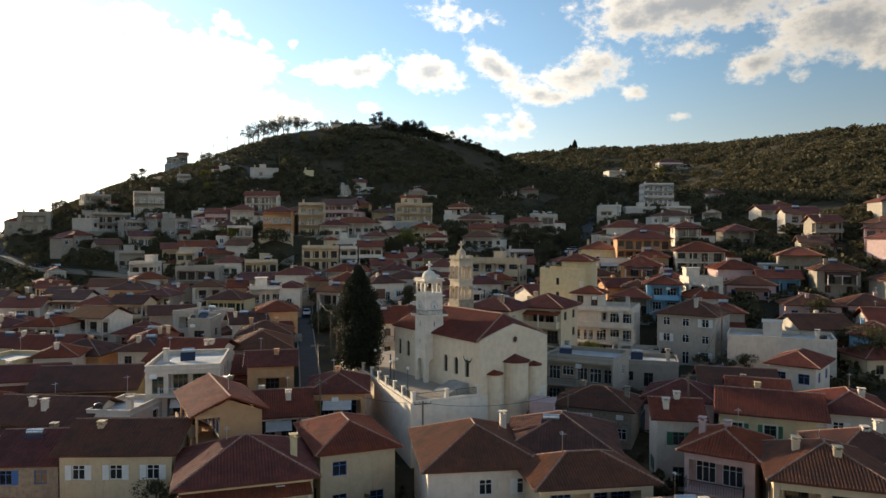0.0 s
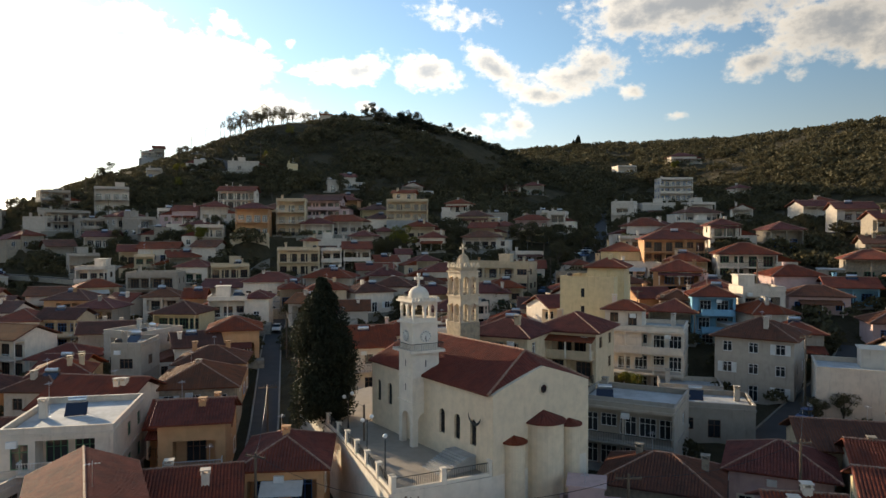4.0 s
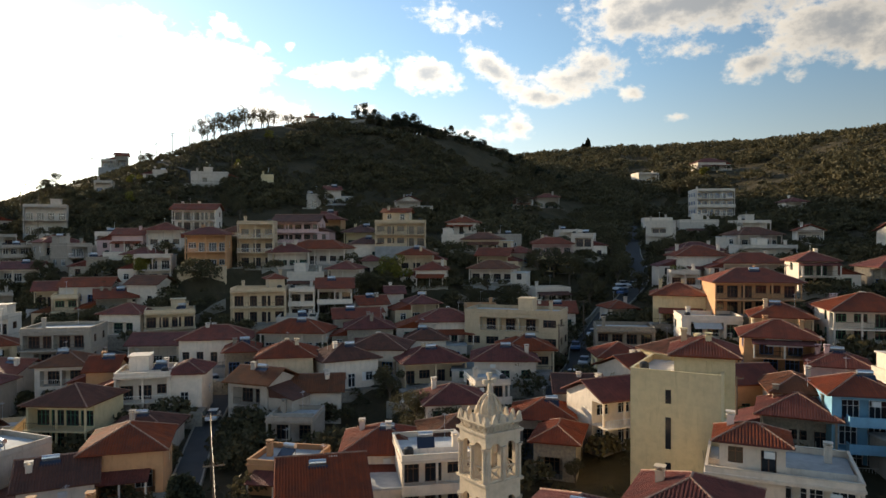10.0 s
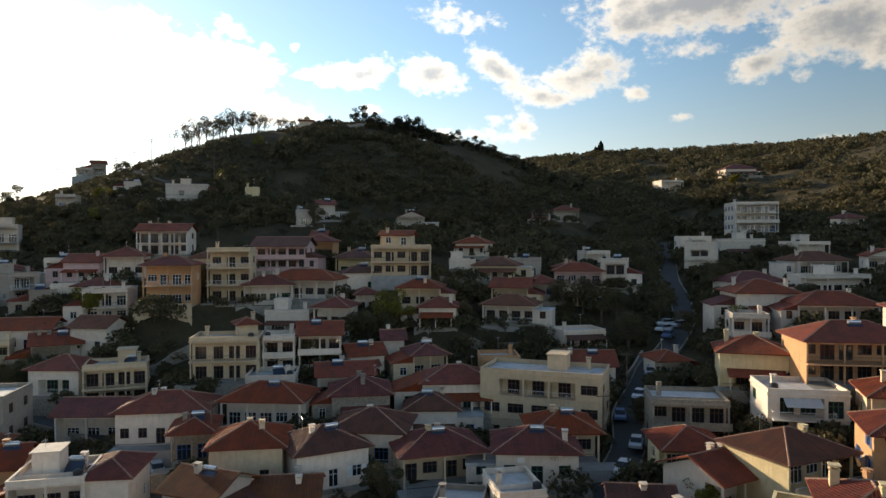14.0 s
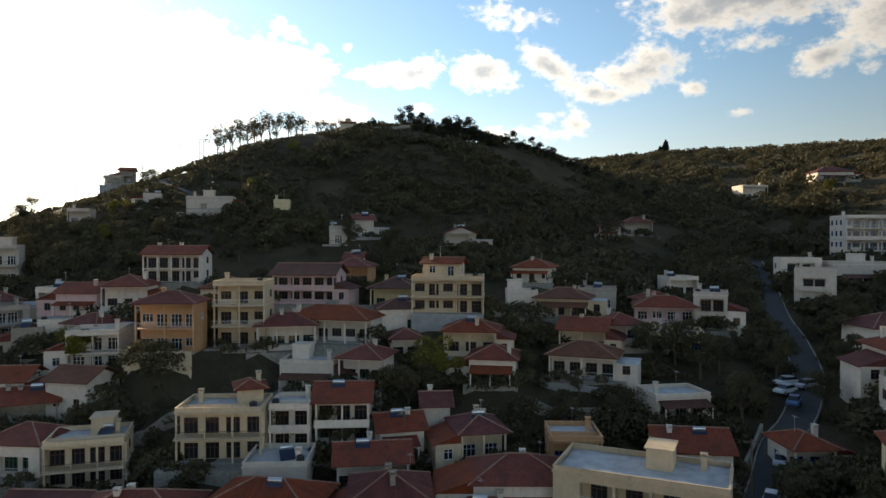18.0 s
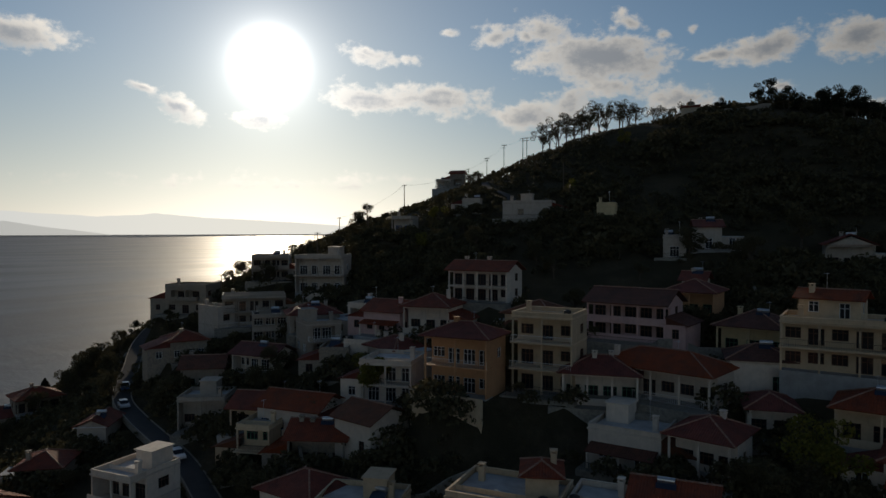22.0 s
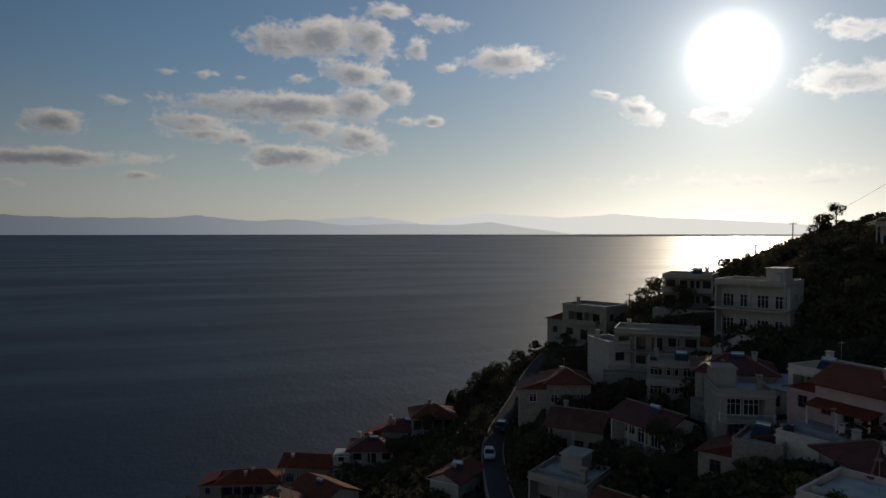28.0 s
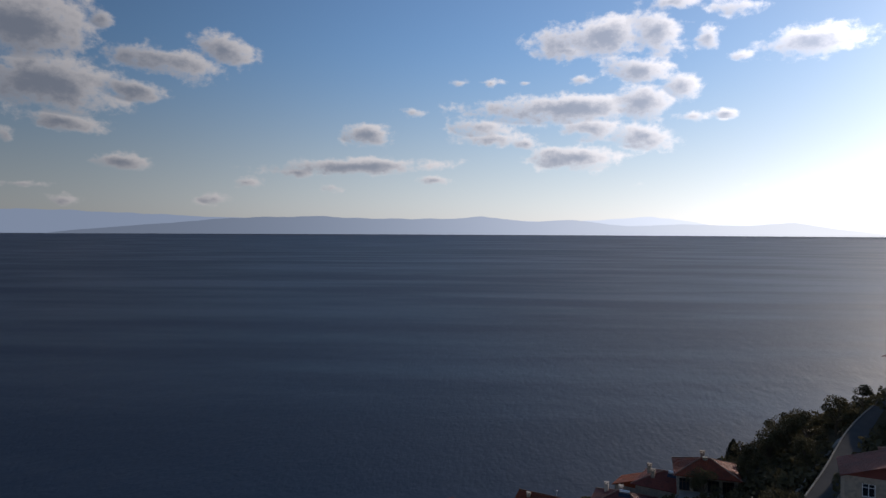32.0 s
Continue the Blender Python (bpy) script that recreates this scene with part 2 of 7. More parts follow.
# ---------------------------------------------------------------- materials
MATS = {}


def material(name, base, other=None, rough=0.8, scale=1.2, fine=14.0, var=0.5, bump=0.15, metal=0.0, spread=0.08, stain=0.25, spec=0.3):
    """A weathered surface: two colours mixed in patches, streaks of stain, fine grain with relief, and a shift from thing to thing."""
    m = bpy.data.materials.new(name)
    m.use_nodes = True
    n = Nodes(m.node_tree)
    p = m.node_tree.nodes["Principled BSDF"]
    at = n.add("ShaderNodeTexCoord").outputs["Object"]
    big = n.noise(at, scale, 4.0, 0.6)
    small = n.noise(at, fine, 3.0, 0.6)
    other = other or tuple(c * 0.72 for c in base)
    col = n.mix(n.math("MULTIPLY", n.smooth(big, 0.35, 0.7), var), (*base, 1), (*other, 1))
    if stain:
        runs = n.noise(n.vec("MULTIPLY", at, (1.6, 1.6, 0.22)), 1.5, 4.0, 0.65)
        col = n.mix(n.math("MULTIPLY", n.smooth(runs, 0.52, 0.75), stain), col, tuple(c * 0.45 for c in base) + (1,))
    col = n.mix(n.math("MULTIPLY", small, 0.22), col, tuple(c * 0.6 for c in base) + (1,))
    if spread:
        tint = n.add("ShaderNodeHueSaturation")
        luck = n.add("ShaderNodeObjectInfo").outputs["Random"]
        n.wire(tint.inputs["Value"], n.math("MULTIPLY_ADD", luck, 2 * spread, 1 - spread))
        n.wire(tint.inputs["Color"], col)
        col = tint.outputs[0]
    n.wire(p.inputs["Base Color"], col)
    n.wire(p.inputs["Roughness"], n.math("MULTIPLY_ADD", small, 0.15, rough - 0.08))
    p.inputs["Metallic"].default_value = metal
    p.inputs["Specular IOR Level"].default_value = spec
    if bump:
        b = n.add("ShaderNodeBump")
        b.inputs["Strength"].default_value, b.inputs["Distance"].default_value = bump, 0.03
        n.wire(b.inputs["Height"], n.math("ADD", small, big))
        n.wire(p.inputs["Normal"], b.outputs[0])
    MATS[name] = m
    return m


def tile_material(name, base, other):
    """Clay pan tiles: ribs down the slope, a step at every course, patches of sun-bleached and sooty tiles."""
    m = bpy.data.materials.new(name)
    m.use_nodes = True
    n = Nodes(m.node_tree)
    p = m.node_tree.nodes["Principled BSDF"]
    uv = n.add("ShaderNodeTexCoord").outputs["UV"]
    ob = n.add("ShaderNodeTexCoord").outputs["Object"]
    s = n.add("ShaderNodeSeparateXYZ")
    n.wire(s.inputs[0], uv)
    rib = n.math("MULTIPLY_ADD", n.math("SINE", n.math("MULTIPLY", s.outputs[0], 2 * math.pi / 0.27)), 0.5, 0.5)
    row = n.math("FRACT", n.math("MULTIPLY", s.outputs[1], 1 / 0.34))
    cell = n.add("ShaderNodeTexWhiteNoise", noise_dimensions="2D")
    n.wire(cell.inputs["Vector"], n.vec("FLOOR", n.vec("MULTIPLY", uv, (1 / 0.27, 1 / 0.34, 1))))
    patch = n.noise(ob, 0.55, 5.0, 0.65)
    col = n.mix(n.smooth(patch, 0.38, 0.68), (*base, 1), (*other, 1))
    col = n.mix(n.math("MULTIPLY", cell.outputs["Value"], 0.42), col, tuple(c * 0.45 for c in base) + (1,))
    moss = n.noise(ob, 2.3, 4.0, 0.7)
    col = n.mix(n.math("MULTIPLY", n.smooth(moss, 0.56, 0.74), 0.55), col, (0.045, 0.034, 0.028, 1))
    tint = n.add("ShaderNodeHueSaturation")
    luck = n.add("ShaderNodeObjectInfo").outputs["Random"]
    n.wire(tint.inputs["Value"], n.math("MULTIPLY_ADD", luck, 0.42, 0.68))
    n.wire(tint.inputs["Saturation"], n.math("MULTIPLY_ADD", luck, 0.25, 0.85))
    n.wire(tint.inputs["Hue"], n.math("MULTIPLY_ADD", luck, 0.016, 0.492))
    n.wire(tint.inputs["Color"], col)
    n.wire(p.inputs["Base Color"], tint.outputs[0])
    p.inputs["Roughness"].default_value = 0.78
    p.inputs["Specular IOR Level"].default_value = 0.25
    b = n.add("ShaderNodeBump")
    b.inputs["Strength"].default_value, b.inputs["Distance"].default_value = 0.9, 0.07
    n.wire(b.inputs["Height"], n.math("ADD", rib, n.math("MULTIPLY", row, -0.5)))
    n.wire(p.inputs["Normal"], b.outputs[0])
    MATS[name] = m
    return m


def glass_material(name, colour, rough):
    m = bpy.data.materials.new(name)
    m.use_nodes = True
    p = m.node_tree.nodes["Principled BSDF"]
    p.inputs["Base Color"].default_value, p.inputs["Roughness"].default_value = (*colour, 1), rough
    p.inputs["Specular IOR Level"].default_value = 0.7
    MATS[name] = m
    return m


PLASTER = {
    "w": material("white_plaster", (0.68, 0.58, 0.475), spread=0.14, stain=0.4),
    "c": material("cream_plaster", (0.61, 0.47, 0.31), spread=0.14, stain=0.4),
    "y": material("yellow_plaster", (0.66, 0.53, 0.31), spread=0.1, stain=0.35),
    "o": material("orange_plaster", (0.55, 0.30, 0.15), spread=0.1),
    "p": material("pink_plaster", (0.58, 0.40, 0.37), spread=0.1),
    "g": material("bare_concrete", (0.38, 0.325, 0.265), spread=0.12, stain=0.5),
    "a": material("grey_plaster", (0.50, 0.43, 0.355), spread=0.1, stain=0.5),
    "b": material("blue_plaster", (0.20, 0.42, 0.58), spread=0.1),
    "s": material("rubble_masonry", (0.34, 0.28, 0.21), (0.20, 0.17, 0.14), scale=3.0, fine=5.0, var=0.9, bump=0.6, spread=0.12),
}
TILE = tile_material("clay_tiles", (0.25, 0.056, 0.032), (0.15, 0.043, 0.028))
CHURCH_TILE = tile_material("church_tiles", (0.20, 0.042, 0.027), (0.14, 0.034, 0.024))
OLD_TILE = tile_material("weathered_tiles", (0.19, 0.068, 0.038), (0.11, 0.05, 0.032))
MORTAR = material("ridge_mortar", (0.27, 0.13, 0.085), (0.36, 0.25, 0.19), scale=3.0, var=0.9)
SCREED = material("roof_screed", (0.50, 0.50, 0.49), (0.34, 0.34, 0.33), scale=0.6, var=0.9, stain=0.0, spread=0.15)
CONCRETE = material("weathered_concrete", (0.36, 0.35, 0.33), scale=0.8, var=0.8, spread=0.1)
PALE_STONE = material("carved_stone", (0.62, 0.50, 0.36), scale=2.0, var=0.7, stain=0.35, spread=0.0)
WHITEWASH = material("whitewash", (0.76, 0.67, 0.555), spread=0.0, stain=0.2)
CHURCH_CREAM = material("church_cream", (0.74, 0.60, 0.43), spread=0.0, stain=0.18)
STONE_WALL = material("retaining_stone", (0.30, 0.27, 0.22), (0.19, 0.17, 0.14), scale=2.6, fine=4.0, var=1.0, bump=0.7, spread=0.1)
PAVING = material("paving", (0.35, 0.295, 0.235), scale=1.0, fine=6.0, stain=0.0, spread=0.0)
ASPHALT = material("asphalt", (0.075, 0.073, 0.072), (0.105, 0.1, 0.096), rough=0.95, scale=0.5, fine=22.0, stain=0.0, spread=0.0, spec=0.1)
PANE = glass_material("window_glass", (0.018, 0.02, 0.024), 0.08)
SOLAR = glass_material("solar_glass", (0.02, 0.026, 0.045), 0.12)
IRON = material("painted_iron", (0.03, 0.03, 0.03), rough=0.5, stain=0.0, bump=0.0, spread=0.0)
STEEL = material("bright_steel", (0.62, 0.63, 0.64), rough=0.3, metal=0.9, stain=0.0, bump=0.0, spread=0.0)
POLE_WOOD = material("pole_wood", (0.14, 0.10, 0.07), scale=3.0, spread=0.0)
JOINERY = {
    "brown": material("brown_joinery", (0.13, 0.065, 0.035), rough=0.55, stain=0.0, bump=0.05),
    "white": material("white_joinery", (0.72, 0.72, 0.70), rough=0.5, stain=0.0, bump=0.05),
    "blue": material("blue_joinery", (0.05, 0.16, 0.42), rough=0.5, stain=0.0, bump=0.05),
    "green": material("green_joinery", (0.05, 0.17, 0.09), rough=0.5, stain=0.0, bump=0.05),
}
CANVAS = material("awning_canvas", (0.58, 0.56, 0.52), rough=0.9, spread=0.15)
BARK = material("bark", (0.10, 0.075, 0.05), (0.05, 0.04, 0.03), scale=5.0, var=0.9, bump=0.6, spread=0.0)


def leaf_material(name, base, other):
    m = bpy.data.materials.new(name)
    m.use_nodes = True
    n = Nodes(m.node_tree)
    p = m.node_tree.nodes["Principled BSDF"]
    luck = n.add("ShaderNodeNewGeometry").outputs["Random Per Island"]
    patch = n.noise(n.add("ShaderNodeTexCoord").outputs["Object"], 0.12, 3.0, 0.6)
    col = n.mix(n.math("MULTIPLY_ADD", luck, 0.6, n.math("MULTIPLY_ADD", patch, 0.9, -0.25), clamp=True), (*base, 1), (*other, 1))
    n.wire(p.inputs["Base Color"], col)
    p.inputs["Roughness"].default_value = 0.75
    p.inputs["Specular IOR Level"].default_value = 0.15
    thin = n.add("ShaderNodeBsdfTranslucent")
    n.wire(thin.inputs[0], col)
    both = n.add("ShaderNodeMixShader")
    both.inputs[0].default_value = 0.22
    n.tree.links.new(p.outputs[0], both.inputs[1])
    n.tree.links.new(thin.outputs[0], both.inputs[2])
    n.tree.links.new(both.outputs[0], n.tree.nodes["Material Output"].inputs[0])
    MATS[name] = m
    return m


LEAF = leaf_material("leaves", (0.060, 0.054, 0.029), (0.118, 0.096, 0.047))
OLIVE = leaf_material("scrub_leaves", (0.054, 0.049, 0.027), (0.105, 0.088, 0.046))
CYPRESS = leaf_material("cypress_leaves", (0.022, 0.026, 0.015), (0.036, 0.038, 0.022))
LEMON = leaf_material("autumn_leaves", (0.10, 0.11, 0.02), (0.20, 0.16, 0.03))

# ---------------------------------------------------------------- the lie of the land
LEVEL_X = (-300, -240, -205, -170, -130, -95, -60, -30, 0, 30, 60, 100, 160, 260, 420)
LEVELS = {}


def station(y, *levels):
    """Ground heights along one line across the valley, at LEVEL_X."""
    LEVELS[y] = levels


station(-120, -5, -1, 1, 4, 7, 10, 13, 14, 15, 16, 17, 19, 25, 37, 59)
station(0, -6, -4, -3, -1, 6, 12, 14, 16, 17, 17, 18, 21, 27, 41, 63)
station(70, -6, -4, -3, 2, 10, 15, 17, 18, 18, 19, 20, 23, 33, 50, 70)
station(110, -6, -4, -2, 4, 12, 17, 20, 21, 21, 21, 24, 27, 38, 57, 75)
station(145, -7, -4, 0, 7, 15, 21, 23, 24, 24, 26, 31, 36, 45, 64, 80)
station(180, -8, -5, 3, 10, 19, 24, 26, 27, 28, 30, 37, 43, 52, 72, 85)
station(210, -8, -5, 8, 17, 27, 31, 33, 34, 33, 33, 41, 48, 58, 78, 89)
station(240, -8, -4, 17, 30, 40, 44, 46, 45, 44, 42, 43, 49, 64, 84, 93)
station(270, -8, -2, 29, 46.5, 54.5, 58, 57, 55, 52, 49, 49, 54, 69, 91, 97)
station(300, -8, 3, 36, 55.5, 67, 71, 70, 65, 60, 56, 53, 57, 75, 96, 101)
station(335, -8, 4, 40, 65, 77.5, 85, 84, 79, 75, 67, 59, 61, 80, 102, 106)
station(370, -8, 3, 40, 69, 85, 98, 101, 99, 92, 79, 70, 69, 84, 105, 108)
station(405, -8, 2, 33, 60, 86, 101, 108, 109, 103, 93, 81, 78, 88, 110, 112)
station(450, -8, 0, 23, 49, 76, 93, 101, 103, 101, 95, 91, 87, 95, 114, 115)
station(530, -8, -2, 14, 34, 58, 76, 90, 98, 100, 102, 103, 104, 108, 120, 119)
station(640, -8, 0, 14, 30, 51, 70, 87, 100, 106, 114, 119, 124, 127, 129, 125)
station(800, -8, 4, 20, 38, 54, 67, 80, 92, 99, 108, 116, 122, 126, 127, 129)


def glide(xs, v, x):
    """A smooth curve through the levels v at xs (arrays of x)."""
    x = np.clip(x, xs[0], xs[-1])
    i = np.clip(np.searchsorted(xs, x) - 1, 0, len(xs) - 2)
    slope = np.empty_like(v)
    slope[1:-1] = (v[2:] - v[:-2]) / (xs[2:] - xs[:-2]).reshape(-1, *[1] * (v.ndim - 1))
    slope[0], slope[-1] = (v[1] - v[0]) / (xs[1] - xs[0]), (v[-1] - v[-2]) / (xs[-1] - xs[-2])
    h = (xs[i + 1] - xs[i])
    t = (x - xs[i]) / h
    if v.ndim > 1:
        t, h = t[..., None], h[..., None]
    return (v[i] * (2 * t**3 - 3 * t * t + 1) + slope[i] * h * (t**3 - 2 * t * t + t)
            + v[i + 1] * (3 * t * t - 2 * t**3) + slope[i + 1] * h * (t**3 - t * t))


GX = np.array(LEVEL_X, float)
GY = np.array(sorted(LEVELS), float)
GZ = np.array([LEVELS[int(y)] for y in GY], float)


PAD_GRID, PADS = [], []                # building plots levelled into the slope


def heights(x, y):
    """Ground heights at arrays of x and y."""
    x, y = np.asarray(x, float), np.asarray(y, float)
    rows = glide(GY, GZ, y)                       # levels at LEVEL_X for every point
    xc = np.clip(x, GX[0], GX[-1])
    i = np.clip(np.searchsorted(GX, xc) - 1, 0, len(GX) - 2)
    k = np.arange(len(x))
    lo, hi = np.maximum(i - 1, 0), np.minimum(i + 2, len(GX) - 1)
    h = GX[i + 1] - GX[i]
    t = (xc - GX[i]) / h
    m0 = (rows[k, i + 1] - rows[k, lo]) / (GX[i + 1] - GX[lo]) * h
    m1 = (rows[k, hi] - rows[k, i]) / (GX[hi] - GX[i]) * h
    z = (rows[k, i] * (2 * t**3 - 3 * t * t + 1) + m0 * (t**3 - 2 * t * t + t)
         + rows[k, i + 1] * (3 * t * t - 2 * t**3) + m1 * (t**3 - t * t))
    if not PAD_GRID:
        return z
    px, py, shift = PAD_GRID
    i = np.clip(np.searchsorted(px, x) - 1, 0, len(px) - 2)
    j = np.clip(np.searchsorted(py, y) - 1, 0, len(py) - 2)
    u, v = np.clip((x - px[i]) / (px[i + 1] - px[i]), 0, 1), np.clip((y - py[j]) / (py[j + 1] - py[j]), 0, 1)
    return z + (shift[j, i] * (1 - u) + shift[j, i + 1] * u) * (1 - v) + (shift[j + 1, i] * (1 - u) + shift[j + 1, i + 1] * u) * v


def ground_at(x, y):
    return float(heights([x], [y])[0])


def mesh_object(name, verts, faces, mat, parent=None, smooth=False):
    me = bpy.data.meshes.new(name)
    me.from_pydata(verts, [], faces)
    if mat:
        me.materials.append(mat)
    if smooth:
        me.shade_smooth()
    ob = new(name, me)
    ob.parent = parent
    return ob


def axis(*spans):
    """Grid lines: spans of (start, end, step)."""
    out = []
    for a, b, s in spans:
        out.extend(np.arange(a, b, s))
    return np.array(out)


def earth_material():
    m = bpy.data.materials.new("earth")
    m.use_nodes = True
    n = Nodes(m.node_tree)
    p = m.node_tree.nodes["Principled BSDF"]
    at = n.add("ShaderNodeTexCoord").outputs["Object"]
    wide, mid, fine = n.noise(at, 0.018, 5.0, 0.6), n.noise(at, 0.11, 5.0, 0.65), n.noise(at, 1.3, 5.0, 0.7)
    grass = n.mix(n.smooth(mid, 0.36, 0.64), (0.056, 0.046, 0.026, 1), (0.092, 0.070, 0.040, 1))
    soil = n.mix(n.smooth(fine, 0.3, 0.7), (0.125, 0.096, 0.064, 1), (0.075, 0.06, 0.042, 1))
    col = n.mix(n.math("MULTIPLY", n.smooth(n.math("ADD", wide, n.math("MULTIPLY", mid, 0.5)), 0.74, 0.95), 0.8), grass, soil)
    n.wire(p.inputs["Base Color"], n.mix(n.math("MULTIPLY", fine, 0.5), col, (0.03, 0.03, 0.016, 1)))
    p.inputs["Roughness"].default_value = 0.95
    p.inputs["Specular IOR Level"].default_value = 0.1
    b = n.add("ShaderNodeBump")
    b.inputs["Strength"].default_value, b.inputs["Distance"].default_value = 0.8, 0.5
    n.wire(b.inputs["Height"], n.math("ADD", fine, mid))
    n.wire(p.inputs["Normal"], b.outputs[0])
    return m


EARTH = earth_material()


def sea_material():
    m = bpy.data.materials.new("sea_water")
    m.use_nodes = True
    n = Nodes(m.node_tree)
    p = m.node_tree.nodes["Principled BSDF"]
    at = n.add("ShaderNodeTexCoord").outputs["Object"]
    lanes = n.noise(n.vec("MULTIPLY", at, (0.0085, 0.0016, 1)), 1.0, 6.0, 0.62)
    swell = n.noise(n.vec("MULTIPLY", at, (0.05, 0.09, 1)), 1.0, 4.0, 0.6)
    chop = n.noise(n.vec("MULTIPLY", at, (0.35, 0.6, 1)), 1.0, 4.0, 0.65)
    n.wire(p.inputs["Base Color"], n.mix(lanes, (0.004, 0.013, 0.034, 1), (0.006, 0.018, 0.042, 1)))
    n.wire(p.inputs["Roughness"], n.math("MULTIPLY_ADD", n.smooth(lanes, 0.36, 0.64), 0.12, 0.44))
    p.inputs["IOR"].default_value = 1.33
    p.inputs["Specular IOR Level"].default_value = 0.5
    b = n.add("ShaderNodeBump")
    b.inputs["Strength"].default_value, b.inputs["Distance"].default_value = 0.36, 1.0
    n.wire(b.inputs["Height"], n.math("ADD", n.math("MULTIPLY", swell, 1.2), n.math("MULTIPLY", chop, 0.5)))
    n.wire(p.inputs["Normal"], b.outputs[0])
    return m


rings = list(range(0, 1600, 100)) + list(range(1600, 4951, 150)) + [4950]
turns = 128
sv = [(r * math.cos(2 * math.pi * k / turns), 200 + r * math.sin(2 * math.pi * k / turns), 53 * max(0.0, (r - 900) / 4050) ** 1.6) for r in rings for k in range(turns)]
sf = [(j * turns + k, j * turns + (k + 1) % turns, (j + 1) * turns + (k + 1) % turns, (j + 1) * turns + k) for j in range(len(rings) - 1) for k in range(turns)]
SEA = sea_material()
tagged(mesh_object("water", sv, sf, SEA, smooth=True), "calm dark blue sea with wind lanes under a low sun", "water", kind="structure")


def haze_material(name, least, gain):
    """Distant mountains with sunlit haze put into their emission: paler and warmer towards the sun."""
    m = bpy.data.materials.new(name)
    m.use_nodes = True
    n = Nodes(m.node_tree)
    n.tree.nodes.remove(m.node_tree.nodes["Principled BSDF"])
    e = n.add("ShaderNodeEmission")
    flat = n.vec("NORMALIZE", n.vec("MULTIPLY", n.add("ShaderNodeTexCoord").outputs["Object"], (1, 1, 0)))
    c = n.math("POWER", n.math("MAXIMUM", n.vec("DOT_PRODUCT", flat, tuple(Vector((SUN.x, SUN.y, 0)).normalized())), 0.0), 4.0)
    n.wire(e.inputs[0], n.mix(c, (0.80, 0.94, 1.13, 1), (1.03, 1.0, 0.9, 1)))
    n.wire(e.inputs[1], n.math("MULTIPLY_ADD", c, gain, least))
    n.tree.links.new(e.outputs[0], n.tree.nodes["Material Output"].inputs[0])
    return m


def far_coast(dist, tops, seed, mat, per=5):
    """A hazy mountain coast across the water: its height in degrees at azimuths, roughened a little."""
    az_, up = [a for a, _ in tops], [b for _, b in tops]
    v = []
    for k in range(int((az_[-1] - az_[0]) * per) + 1):
        deg = az_[0] + k / per
        a = radians(deg)
        rise = float(np.interp(deg, az_, up)) * (1 + 0.10 * noise.fractal(Vector((deg * 0.35 + seed, seed, 0)), 1.2, 2.1, 4))
        v += [(-dist * math.sin(a), 200 + dist * math.cos(a), 20), (-dist * math.sin(a), 200 + dist * math.cos(a), 51 + 84 * rise * dist / 4800)]
    f = [(2 * k, 2 * k + 2, 2 * k + 3, 2 * k + 1) for k in range(len(v) // 2 - 1)]
    return tagged(mesh_object("backdrop", v, f, mat), "hazy blue-grey mountains on the far coast", "mountains", kind="structure")


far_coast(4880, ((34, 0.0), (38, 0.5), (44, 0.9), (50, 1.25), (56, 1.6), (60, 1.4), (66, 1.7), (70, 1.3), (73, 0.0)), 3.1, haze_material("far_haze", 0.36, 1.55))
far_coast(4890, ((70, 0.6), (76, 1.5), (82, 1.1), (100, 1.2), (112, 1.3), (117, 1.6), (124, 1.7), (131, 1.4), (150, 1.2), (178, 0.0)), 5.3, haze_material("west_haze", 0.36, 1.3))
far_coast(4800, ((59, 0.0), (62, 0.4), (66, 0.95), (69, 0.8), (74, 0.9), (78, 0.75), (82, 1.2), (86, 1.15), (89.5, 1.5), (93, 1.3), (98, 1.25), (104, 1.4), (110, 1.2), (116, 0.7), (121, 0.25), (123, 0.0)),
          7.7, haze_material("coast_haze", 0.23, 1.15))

# ---------------------------------------------------------------- building blocks
def part(name, bm, mat, parent, label=""):
    """Links a bmesh as one mesh object under a thing or a part."""
    me = bpy.data.meshes.new(name)
    bm.to_mesh(me)
    bm.free()
    me.materials.append(mat)
    ob = new(name, me)
    ob.parent = parent
    if label:
        tagged(ob, label)
    return ob


def shared(name, me, parent, m=None, label=""):
    """Links a mesh that alike parts share."""
    ob = new(name, me)
    ob.parent = parent
    if m is not None:
        ob.matrix_basis = m
    if label:
        tagged(ob, label)
    return ob


def box(bm, x0, y0, z0, x1, y1, z1, m=None):
    v = [bm.verts.new((x, y, z)) for z in (z0, z1) for x, y in ((x0, y0), (x1, y0), (x1, y1), (x0, y1))]
    for f in ((3, 2, 1, 0), (4, 5, 6, 7), (0, 1, 5, 4), (1, 2, 6, 5), (2, 3, 7, 6), (3, 0, 4, 7)):
        bm.faces.new([v[i] for i in f])
    if m is not None:
        for k in v:
            k.co = m @ k.co
    return v


def prism(bm, x, y, z0, z1, r0, r1, sides=10, turn=0.0):
    """A tapered upright post or drum."""
    rings = []
    for z, r in ((z0, r0), (z1, r1)):
        rings.append([bm.verts.new((x + r * math.cos(turn + 2 * math.pi * k / sides), y + r * math.sin(turn + 2 * math.pi * k / sides), z)) for k in range(sides)])
    for k in range(sides):
        bm.faces.new((rings[0][k], rings[0][(k + 1) % sides], rings[1][(k + 1) % sides], rings[1][k]))
    bm.faces.new(rings[0][::-1])
    bm.faces.new(rings[1])


